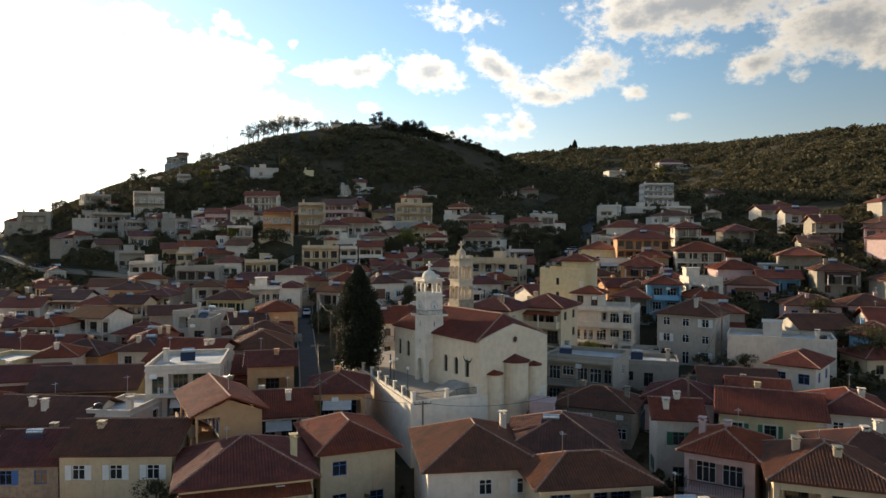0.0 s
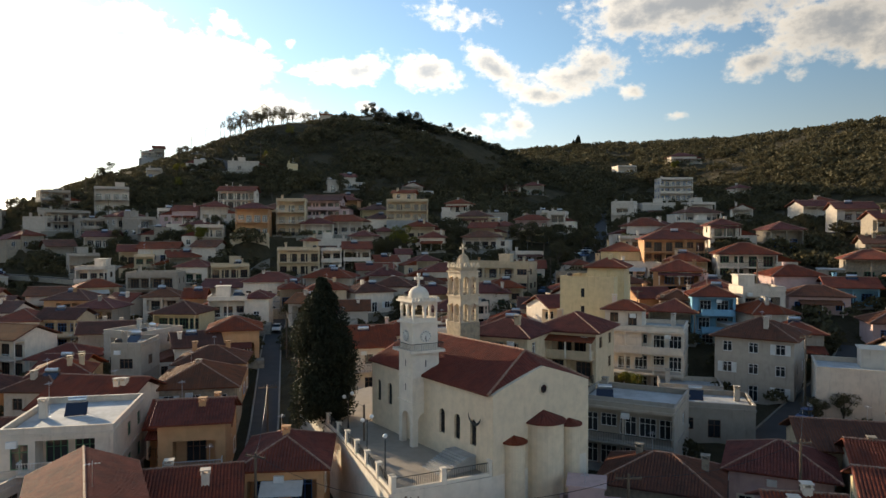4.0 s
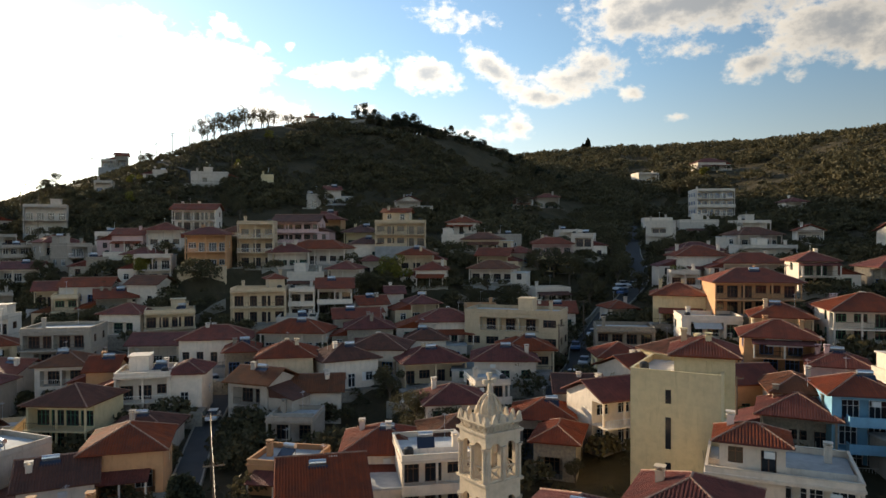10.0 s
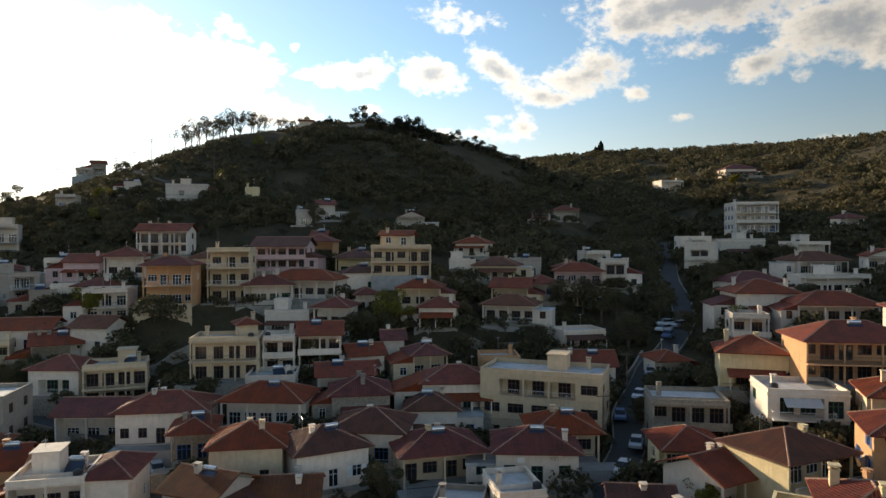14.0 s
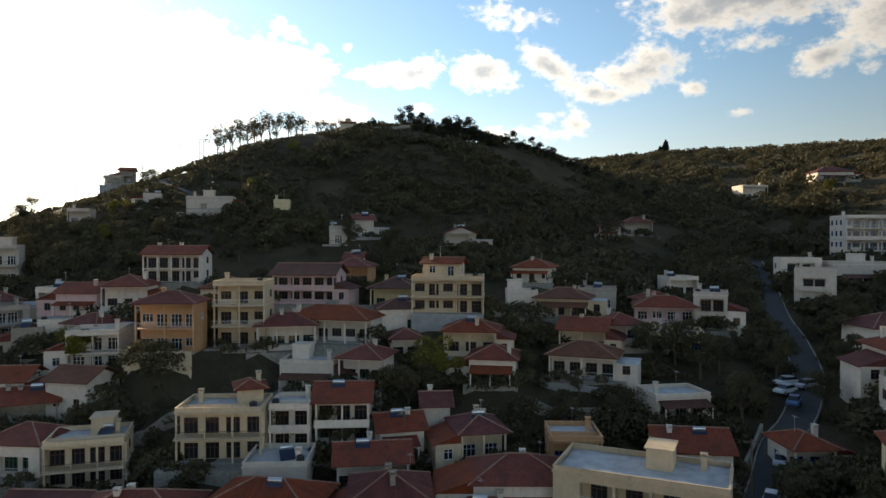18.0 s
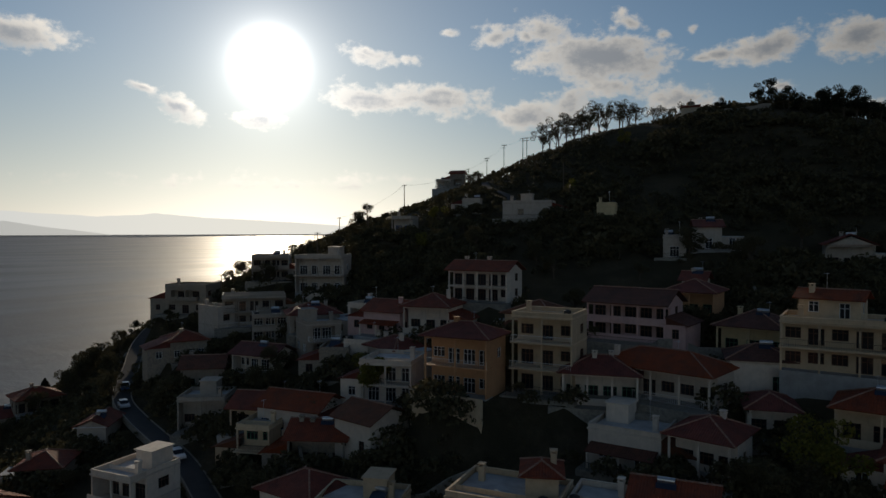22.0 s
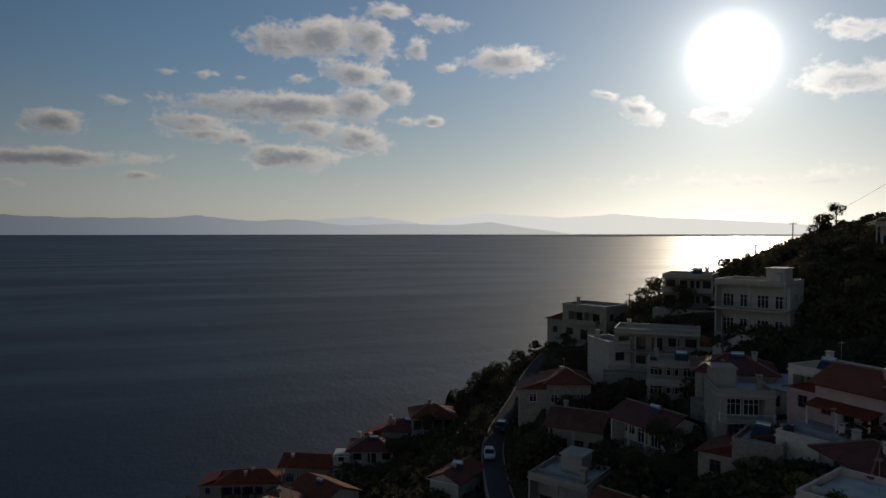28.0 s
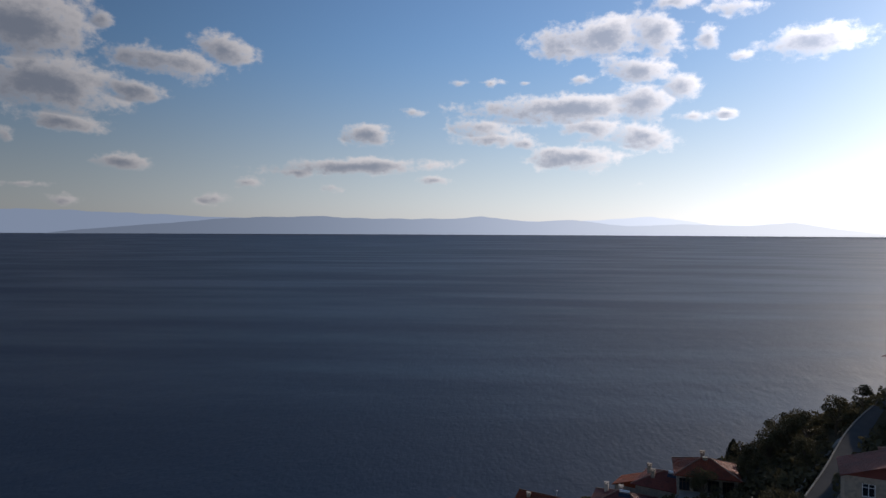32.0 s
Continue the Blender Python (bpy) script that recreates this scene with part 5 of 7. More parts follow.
house(-44.2, 169.6, 25.1, 7.6, 7.6, 12, 7.6, 'f', 'w')
house(-38.4, 171.5, 27.8, 5.0, 7.6, 12, 4.9, 'h', 'w')
house(-64.6, 208.2, 33.5, 8.3, 7.6, 8, 4.1, 'h', 'w')
house(-55.9, 207.9, 31.5, 9.5, 7.6, 8, 6.4, 'f', 'c')
house(-80.5, 223.6, 38.1, 10.6, 7.6, 6, 4, 'g', 'w')
house(-68.3, 191.2, 27.0, 11.5, 9.5, 10, 9.6, 'f', 'g')
house(-2.0, 231.8, 41.7, 7.3, 7.6, 2, 3.6, 'h', 'w')
house(-5.9, 238.3, 44.6, 8.9, 7.6, 5, 4.1, 'h', 'c')
house(12.9, 234.7, 42.0, 10.5, 7.6, -3, 3.4, 'h', 'w')
house(7.2, 279.3, 54.4, 8.7, 7.6, -0, 3.3, 'h', 'w')
house(12.0, 259.6, 49.2, 10.3, 7.6, -0, 3.3, 'h', 'c')
house(3.4, 261.5, 48.8, 6.1, 6.6, -0, 4.6, 'f', 'w')
house(20.7, 247.7, 45.5, 7.0, 7.6, -5, 3.4, 'h', 'w')
house(40.6, 284.0, 50.8, 6.9, 6.6, -0, 4.2, 'f', 'w')
house(-30.8, 241.2, 46.3, 15.5, 8.5, 5, 4, 'h', 'w')
house(-38.5, 253.4, 51.8, 12.2, 8.5, 5, 5.5, 'g', 'p')
house(-73.5, 249.7, 50.6, 8.3, 8.5, 8, 4.6, 'h', 'w')
house(-82.1, 249.1, 49.7, 7.9, 7.6, 8, 4.1, 'g', 'p')
house(-88.1, 251.1, 48.3, 6.9, 7.6, 6, 6, 'f', 'w')
house(-82.9, 242.5, 44.8, 6.0, 6.6, 6, 4.2, 'f', 'w')
house(-38.3, 237.7, 45.4, 9.8, 7.6, 5, 4.1, 'h', 'w')
house(-31.7, 230.5, 40.3, 8.7, 7.6, 5, 4.2, 'f', 'w')
house(-22.4, 228.6, 41.5, 6.8, 7.6, 5, 4.2, 'h', 'w')
house(-17.7, 239.3, 43.4, 5.2, 6.6, 5, 3.8, 'h', 'w')
house(-15.2, 213.4, 35.5, 5.9, 6.6, 5, 3.3, 'g', 'w')
house(-10.5, 219.1, 37.3, 3.7, 5.7, 5, 3.3, 'g', 'w')
house(-59.7, 302.2, 69.8, 4.1, 5.7, 5, 4.5, 'f', 'y')
house(-41.9, 291.8, 63.0, 4.4, 5.7, 5, 4, 'f', 'a')
house(-36.8, 297.9, 64.6, 5.0, 5.7, 5, 4.5, 'g', 'a')
house(-33.9, 274.6, 56.1, 3.7, 5.7, 5, 3.5, 'g', 'w')
house(32.4, 329.3, 63.7, 6.0, 6.6, -5, 4.2, 'h', 'a')
house(43.3, 344.6, 65.0, 8.8, 6.6, -5, 4.4, 'h', 'a')
house(106.3, 421.7, 81.2, 11.0, 9.5, -5, 5, 'f', 'w')
house(140.0, 423.6, 88.2, 14.4, 10.4, -5, 4, 'h', 'w')
house(72.5, 295.8, 52.6, 9.0, 7.6, -8, 6.4, 'f', 'w')
house(84.0, 291.6, 53.2, 12.3, 8.5, -5, 5, 'f', 'w')
house(58.7, 223.3, 43.7, 11.2, 9.5, -8, 4.9, 'h', 'w')
house(-124.0, 217.4, 30.0, 4.8, 7.6, 35, 4.4, 'x', 'a')
house(-118.6, 205.3, 28.3, 6.6, 7.6, 30, 3.3, 'h', 's')
house(-82.7, 217.9, 34.0, 5.1, 6.6, 35, 6.2, 'f', 'c')
house(-72.9, 220.0, 35.2, 8.0, 7.6, 35, 4.6, 'g', 's')
house(-103.6, 224.6, 35.2, 7.8, 7.6, 35, 5, 'f', 'g')
house(-87.5, 223.0, 37.6, 8.6, 7.6, 35, 3.7, 'g', 'c')
house(-115.8, 233.7, 38.2, 7.5, 7.6, 35, 4.4, 'g', 'g')
house(-157.8, 263.3, 47.3, 11.1, 8.5, 38, 7, 'f', 's')
house(-140.5, 274.5, 55.8, 9.3, 9.5, 35, 6, 'f', 'g')
house(-115.4, 266.8, 54.4, 10.9, 8.5, 35, 8, 'f', 'a')
house(-125.5, 254.8, 47.4, 13.5, 7.6, 35, 6.4, 'f', 'g')
house(-113.8, 248.5, 45.5, 7.1, 6.6, 35, 5.4, 'f', 'g')
house(-102.7, 249.6, 48.6, 9.7, 7.6, 35, 3.4, 'h', 'g')
house(-86.7, 238.8, 43.3, 5.0, 6.6, 35, 4.6, 'f', 's')
house(-98.8, 307.3, 73.2, 4.7, 4.8, 30, 3.4, 'f', 'a')
house(-112.2, 294.9, 67.8, 5.3, 6.6, 30, 4, 'f', 'a')
house(-195.0, 193.2, 9.2, 14.7, 7.6, 71, 3.3, 'h', 's')
house(-190.0, 206.7, 11.6, 12.5, 7.6, 71, 4.6, 'g', 'g')
house(-171.6, 216.6, 21.1, 9.3, 7.6, 71, 3.4, 'h', 'a')
house(-177.7, 225.8, 21.3, 9.2, 7.6, 71, 4.6, 'h', 's')
house(-172.5, 230.6, 26.7, 9.2, 7.6, 71, 3.4, 'h', 's')
house(-129.2, 239.2, 41.8, 7.1, 7.6, 71, 4.1, 'h', 's')
house(-130.6, 248.5, 44.3, 4.2, 7.6, 71, 7.2, 'f', 'a')
house(-95.6, 243.6, 45.3, 6.6, 7.6, 71, 6, 'f', 'g')

# the rest of the dense old town, laid out by its lanes
PLAZA = ((-3.7, 78.5), (4.5, 82.4), (13.5, 88.7), (2, 112), (-9, 116), (-16.5, 108), (-10, 94))
deal = random.Random(11)


def fill(x0, x1, y0, y1, step, lean, low=3.2, high=6.2, chance=1.0, walls="wwwwwwcccyasgo", roofs="hhhgggf"):
    for j in range(int((y1 - y0) / step)):
        for i in range(int((x1 - x0) / step)):
            x = x0 + (i + deal.uniform(0.2, 0.8)) * step
            y = y0 + (j + deal.uniform(0.2, 0.8)) * step
            w, d, h = deal.uniform(6, 10), deal.uniform(6.5, 9), deal.choice((low, (low + high) / 2, high, high))
            roof = deal.choice(roofs)
            wall = deal.choice(walls)
            yaw = lean + deal.uniform(-14, 14)
            r = (w + d) / 4
            if deal.random() > chance:
                continue
            if any(math.hypot(x - a, y - b) < r * 0.92 + c * 0.80 for a, b, c in PLOTS) or not clear_of_streets(x, y, r * 0.95):
                continue
            if (10 < x < 52 and 98 < y < 150) or min(math.hypot(x - a, y - b) for a, b in PLAZA) < r + 3 or math.hypot(x + 3, y - 98) < 15:
                continue
            house(round(x, 1), round(y, 1), round(ground_at(x, y), 1), round(w, 1), round(d, 1), round(yaw), h, roof, wall, old=deal.random() < 0.4, plain=True)


fill(-150, -42, 82, 205, 10.5, 6)
fill(48, 150, 60, 215, 13, -12, low=3.2, high=5.4, chance=0.62, walls="acagspagss", roofs="hhhgg")
fill(-42, 48, 58, 200, 9.5, 4, chance=0.85, roofs="hhhhhggf")
fill(50, 92, 100, 170, 9, -14, low=3.2, high=6.0, chance=0.9, walls="wapcsbw", roofs="hhhg")
fill(-110, -38, 205, 252, 12, 8, chance=0.5)
fill(60, 130, 215, 290, 17, -6, low=3.2, high=4.6, chance=0.3, walls="wpasg", roofs="hhg")
fill(-46, 46, 198, 280, 10.5, 2, low=3.0, high=4.2, chance=0.62)
fill(-105, -46, 235, 268, 11, 8, low=3.0, high=4.4, chance=0.6)
fill(-70, 70, 24, 60, 12, 2, low=3.4, high=4.6, chance=0.7, roofs="hhg")
fill(-175, -120, 175, 215, 15, 25, chance=0.5)

# ---------------------------------------------------------------- the ground
ax = axis((-4900, -400, 500), (-400, -260, 20), (-260, 180, 3), (180, 440, 10), (440, 4901, 446))
ay = axis((-4900, -300, 460), (-300, -60, 20), (-60, 470, 3), (470, 840, 10), (840, 4901, 406))
mx, my = np.meshgrid(ax, ay)
fx, fy = mx.ravel(), my.ravel()
fz = heights(fx, fy)
# every house stands on a level plot cut into the slope; the streets keep their own line
pull, weight = np.zeros_like(fz), np.full_like(fz, 1e-6)
reach = np.zeros_like(fz)
for a, b, c, w, d, yaw in PADS:
    near_by = np.flatnonzero((np.abs(fx - a) < 20) & (np.abs(fy - b) < 20))
    if not len(near_by) or abs(c - ground_at(a, b)) > 4.6:
        continue
    co, si = math.cos(radians(yaw)), math.sin(radians(yaw))
    u, v = (fx[near_by] - a) * co + (fy[near_by] - b) * si, -(fx[near_by] - a) * si + (fy[near_by] - b) * co
    out = np.hypot(np.maximum(np.abs(u) - w / 2 - 0.8, 0), np.maximum(np.abs(v + 0.6) - d / 2 - 1.6, 0))
    k = np.clip(1 - out / 3.6, 0, 1) ** 1.5
    pull[near_by] += k * (c - 0.15 - fz[near_by])
    weight[near_by] += k
    reach[near_by] = np.maximum(reach[near_by], k)
for line, w in STREETS:
    for c in line[::2]:
        reach *= np.clip((np.hypot(fx - c.x, fy - c.y) - w / 2 - 0.8) / 2.5, 0, 1)
PAD_GRID += [ax, ay, (reach * pull / weight).reshape(len(ay), len(ax))]
fz = heights(fx, fy)
rough = np.array([noise.fractal(Vector((a * 0.03, b * 0.03, 0.0)), 0.9, 2.0, 5) for a, b in zip(fx, fy)])
wild = np.clip((fz - 45) / 40, 0, 1) * np.clip((fy - 240) / 80, 0, 1)
fz = fz + rough * (0.2 + 2.2 * wild)
far = np.clip((fy - 840) / 3000, 0, 1) + np.clip((fx - 440) / 3000, 0, 1)
fz = fz + far * 40 * (fz > 20)
fz[fx < -300] = -8
nx = len(ax)
quads = [(j * nx + i, j * nx + i + 1, (j + 1) * nx + i + 1, (j + 1) * nx + i) for j in range(len(ay) - 1) for i in range(nx - 1)]
tagged(mesh_object("ground", np.c_[fx, fy, fz].tolist(), quads, EARTH, smooth=True), "dry grass and earth slopes of the hill and town", "ground", kind="structure")




# slit windows in the blank side of the tall yellow block
for x, z0, z1 in ((-0.6, 2.0, 5.2), (-0.6, 6.6, 9.8), (-0.6, 11.2, 12.6)):
    tall = next(o for o in scene.objects if o.parent is None and o.name.startswith(("house", "apartment")) and (o.location - Vector((26.0, 140, 24.6))).length < 0.2)
    bm = bmesh.new()
    box(bm, x - 0.28, -5.02, z0, x + 0.28, -4.9, z1)
    part("slit_window", bm, PANE, tall)

# ---------------------------------------------------------------- the church on its terrace
def arch_face(bm, m, width, z0, z1, holes, thick, seg=8):
    """A wall face of real thickness with round-headed openings (centre, half width, sill, spring line); m: x along, -y outwards."""
    edges = [0.0]
    for c, r, s, p in holes:
        edges += [c - r, c + r]
    edges.append(width)

    def quad(pts):
        bm.faces.new([bm.verts.new(m @ Vector(p)) for p in pts])

    for y, flip in ((0.0, False), (thick, True)):
        def front(pts):
            quad(pts[::-1] if flip else pts)
        for a, b in zip(edges[::2], edges[1::2]):
            if b > a + 1e-4:
                front([(a, y, z0), (b, y, z0), (b, y, z1), (a, y, z1)])
        for c, r, s, p in holes:
            if s > z0 + 1e-4:
                front([(c - r, y, z0), (c + r, y, z0), (c + r, y, s), (c - r, y, s)])
            for k in range(seg):
                a0, a1 = math.pi * (1 - k / seg), math.pi * (1 - (k + 1) / seg)
                pa, pb = (c + r * math.cos(a0), y, p + r * math.sin(a0)), (c + r * math.cos(a1), y, p + r * math.sin(a1))
                front([pa, pb, (pb[0], y, z1), (pa[0], y, z1)])
    for c, r, s, p in holes:
        rim = [(c - r, s), (c - r, p)] + [(c + r * math.cos(math.pi * (1 - k / seg)), p + r * math.sin(math.pi * (1 - k / seg))) for k in range(1, seg)] + [(c + r, p), (c + r, s)]
        for (xa, za), (xb, zb) in zip(rim, rim[1:] + rim[:1]):
            quad([(xa, 0, za), (xb, 0, zb), (xb, thick, zb), (xa, thick, za)])


def four_faces(s):
    """The four outer faces of a square tower of side s."""
    return [Matrix.Rotation(radians(90 * k), 4, "Z") @ Matrix.Translation((-s / 2, -s / 2, 0)) for k in range(4)]


def dome(bm, r, z, high, sides=20, rings=7):
    last = None
    for j in range(rings):
        a = math.pi / 2 * j / rings
        ring = [bm.verts.new((r * math.cos(a) * math.cos(2 * math.pi * k / sides), r * math.cos(a) * math.sin(2 * math.pi * k / sides), z + high * math.sin(a))) for k in range(sides)]
        if last:
            for k in range(sides):
                bm.faces.new((last[k], last[(k + 1) % sides], ring[(k + 1) % sides], ring[k]))
        last = ring
    tip = bm.verts.new((0, 0, z + high))
    for k in range(sides):
        bm.faces.new((last[k], last[(k + 1) % sides], tip))


def cross(bm, z, high):
    t = high * 0.07
    prism(bm, 0, 0, z, z + high * 0.25, t * 2.6, t * 1.4, 8)
    box(bm, -t, -t, z + high * 0.2, t, t, z + high)
    box(bm, -high * 0.27, -t, z + high * 0.6, high * 0.27, t, z + high * 0.6 + 2 * t)
    for s in (-1, 1):
        box(bm, s * high * 0.27 - t * 1.5, -t * 1.3, z + high * 0.6 - t * 0.6, s * high * 0.27 + t * 1.5, t * 1.3, z + high * 0.6 + t * 2.6)
    box(bm, -t * 1.7, -t * 1.3, z + high - t, t * 1.7, t * 1.3, z + high + t * 1.5)


def band(bm, s, z0, z1):
    box(bm, -s / 2, -s / 2, z0, s / 2, s / 2, z1)


def bell(parent, x, y, z, r, mat):
    bm = bmesh.new()
    prof = ((0.1, 0.0), (0.45, -0.12), (0.55, -0.5), (0.68, -0.95), (1.0, -1.25))
    last = None
    for q, h in prof:
        ring = [bm.verts.new((x + r * q * math.cos(math.pi * k / 6), y + r * q * math.sin(math.pi * k / 6), z + r * h)) for k in range(12)]
        if last:
            for k in range(12):
                bm.faces.new((last[k], ring[k], ring[(k + 1) % 12], last[(k + 1) % 12]))
        else:
            bm.faces.new(ring)
        last = ring
    box(bm, x - 1.1 * r, y - 0.05, z, x + 1.1 * r, y + 0.05, z + 0.12)
    part("bell", bm, mat, parent, "dark bronze bell")


BRONZE = material("bell_bronze", (0.07, 0.055, 0.035), rough=0.45, metal=0.7, stain=0.0, spread=0.0)
DIAL = material("dial_paint", (0.66, 0.64, 0.58), rough=0.5, stain=0.0, bump=0.0, spread=0.0)
DARK = material("dial_black", (0.02, 0.02, 0.025), rough=0.5, stain=0.0, bump=0.0, spread=0.0)
TERRACE = 25.8
ANGLE = 35.0
AXIS = Vector((-math.sin(radians(ANGLE)), math.cos(radians(ANGLE)), 0))
SIDE = Vector((math.cos(radians(ANGLE)), math.sin(radians(ANGLE)), 0))

# the terrace and its retaining wall
bm = bmesh.new()
top = [bm.verts.new((x, y, TERRACE)) for x, y in PLAZA]
low = [bm.verts.new((x, y, 14)) for x, y in PLAZA]
for k in range(len(PLAZA)):
    j = (k + 1) % len(PLAZA)
    bm.faces.new((low[k], low[j], top[j], top[k]))
me = bpy.data.meshes.new("retaining_wall")
bm.to_mesh(me)
bm.free()
me.materials.append(WHITEWASH)
tagged(new("retaining_wall", me), "tall cream-washed retaining wall under the church terrace", "wall", kind="structure")
tagged(mesh_object("pavement", [(x, y, TERRACE + 0.01) for x, y in PLAZA], [tuple(range(len(PLAZA)))], PAVING), "worn grey paving of the church terrace", "pavement", kind="structure")


def parapet(a, b, z, label):
    """A low wall with piers and an iron fence between them."""
    a, b = Vector((*a, 0)), Vector((*b, 0))
    e = thing("terrace_fence", a.x, a.y, z, math.degrees(math.atan2(b.y - a.y, b.x - a.x)), label, "fence", "terrace fences")
    n = (b - a).length
    bm = bmesh.new()
    box(bm, 0, -0.14, 0, n, 0.14, 0.28)
    part("kerb_wall", bm, WHITEWASH, e)
    count = max(2, int(n / 3.2) + 1)
    for k in range(count):
        bm = bmesh.new()
        x = n * k / (count - 1)
        box(bm, x - 0.2, -0.2, 0, x + 0.2, 0.2, 1.25)
        box(bm, x - 0.25, -0.25, 1.25, x + 0.25, 0.25, 1.35)
        part("pier", bm, WHITEWASH, e)
        if k:
            bm = bmesh.new()
            railing(bm, n * (k - 1) / (count - 1) + 0.2, 0, x - 0.2, 0, 0.28, 0.8, 0.16)
            part("iron_railing", bm, IRON, e, "black iron bars")


for a, b in (((-3.5, 79.0), (-9.8, 94.2)), ((-9.8, 94.2), (-16.2, 107.8)), ((-3.4, 78.8), (4.3, 82.6))):
    parapet(a, b, TERRACE, "black iron fence between whitewashed piers on the terrace edge")

# nave
NW, NL, EAVE = 11.2, 20.0, 6.6
origin = Vector((4.5, 82.4, TERRACE))
church = thing("church", *origin, ANGLE, "cream-plastered church with red tiled roof and three apses", "church")
bm = bmesh.new()
windows = [(2.6 + k * 2.3, 0.42, 1.9, 3.7) for k in range(3)] + [(16.4 + k * 2.2, 0.42, 2.6, 4.4) for k in range(2)]
left = Matrix.Translation((0, NL, 0)) @ Matrix.Rotation(radians(-90), 4, "Z")
arch_face(bm, left, NL, -8.0, EAVE, [(NL - c, r, s, p) for c, r, s, p in windows][::-1], 0.4)
# east wall with its low curved gable
arc = [(NW * k / 16, EAVE + 1.85 * (1 - abs(k / 8 - 1)) ** 0.88) for k in range(17)]
for (xa, za), (xb, zb) in zip(arc, arc[1:]):
    bm.faces.new([bm.verts.new(p) for p in ((xa, 0, -8), (xb, 0, -8), (xb, 0, zb), (xa, 0, za))])
    bm.faces.new([bm.verts.new(p) for p in ((xa, 0, za), (xb, 0, zb), (xb, 0.35, zb), (xa, 0.35, za))])
    bm.faces.new([bm.verts.new(p) for p in ((xb, 0.35, EAVE - 0.4), (xa, 0.35, EAVE - 0.4), (xa, 0.35, za), (xb, 0.35, zb))])
for q in ([(NW, 0, -8), (NW, NL, -8), (NW, NL, EAVE), (NW, 0, EAVE)], [(NW, NL, -8), (0, NL, -8), (0, NL, EAVE), (NW, NL, EAVE)]):
    bm.faces.new([bm.verts.new(p) for p in q])
bm.faces.new([bm.verts.new(p) for p in ((NW, NL, EAVE), (0, NL, EAVE), (NW / 2, NL, EAVE + 2.6))])
part("wall", bm, CHURCH_CREAM, church)
for c, r, s, p in windows:
    bm = bmesh.new()
    box(bm, 0.22, c - r, s, 0.25, c + r, p + r)
    win = part("window", bm, PANE, church)
    bm = bmesh.new()
    for k in range(-1, 2):
        box(bm, 0.14, c + k * r * 0.5 - 0.02, s, 0.18, c + k * r * 0.5 + 0.02, p + r * 0.85)
    for k in range(4):
        box(bm, 0.14, c - r, s + 0.1 + k * 0.5, 0.18, c + r, s + 0.14 + k * 0.5)
    part("window_grille", bm, IRON, win)
# roof: two long slopes and a half hip towards the gable
bm = bmesh.new()
uv = bm.loops.layers.uv.verify()
o, rz = 0.3, EAVE + 2.9
A, B, C, D = Vector((-o, 0.3, EAVE + 0.05)), Vector((NW + o, 0.3, EAVE + 0.05)), Vector((NW + o, NL + o, EAVE + 0.05)), Vector((-o, NL + o, EAVE + 0.05))
R0, R1, GP = Vector((NW / 2, 2.4, rz)), Vector((NW / 2, NL + o, rz)), Vector((NW / 2, 0.36, EAVE + 1.92))
for pts in ((A, GP, R0), (GP, B, R0), (D, A, R0, R1), (B, C, R1, R0)):
    f = bm.faces.new([bm.verts.new(p) for p in pts])
    along = Vector((0, 1, 0)) if len(pts) == 4 else Vector((1, 0, 0))
    for lp, p in zip(f.loops, pts):
        lp[uv].uv = (p.dot(along), p.z * 2.2)
for a, b in ((D, A), (B, C)):
    bm.faces.new([bm.verts.new(p) for p in (a, b, b - Vector((0, 0, 0.16)), a - Vector((0, 0, 0.16)))])
nave_roof = part("roof", bm, CHURCH_TILE, church, "long dark red clay tile roof")
bm = bmesh.new()
uv = bm.loops.layers.uv.verify()
for pts in ((D, A, R0, R1), (B, C, R1, R0)):
    lift = Vector((-1 if pts[0] is D else 1, 0, 2)).normalized()
    for k in range(1, int(NL / 0.28)):
        y0 = 0.3 + k * 0.28
        low, high = Vector((pts[0].x, y0, A.z)), Vector((NW / 2, max(y0, 2.4), rz))
        if y0 < 2.4:
            high = low.lerp(Vector((NW / 2, y0, rz)), (y0 - 0.3) / 2.1)
        vs = [[bm.verts.new(e + Vector((0, dy, 0)) + lift * hh) for dy, hh in ((-0.085, 0.0), (-0.045, 0.055), (0.045, 0.055), (0.085, 0.0))] for e in (low, high)]
        for j in range(3):
            g = bm.faces.new((vs[0][j], vs[0][j + 1], vs[1][j + 1], vs[1][j]))
            for lp in g.loops:
                lp[uv].uv = (y0, lp.vert.co.z * 2.2)
tagged(part("cover_tiles", bm, CHURCH_TILE, nave_roof), "rows of round clay cover tiles", kind="stuff")
bm = bmesh.new()
ridge_caps(bm, [(R0, R1), (A, R0), (B, R0)])
part("ridge_tiles", bm, MORTAR, church)
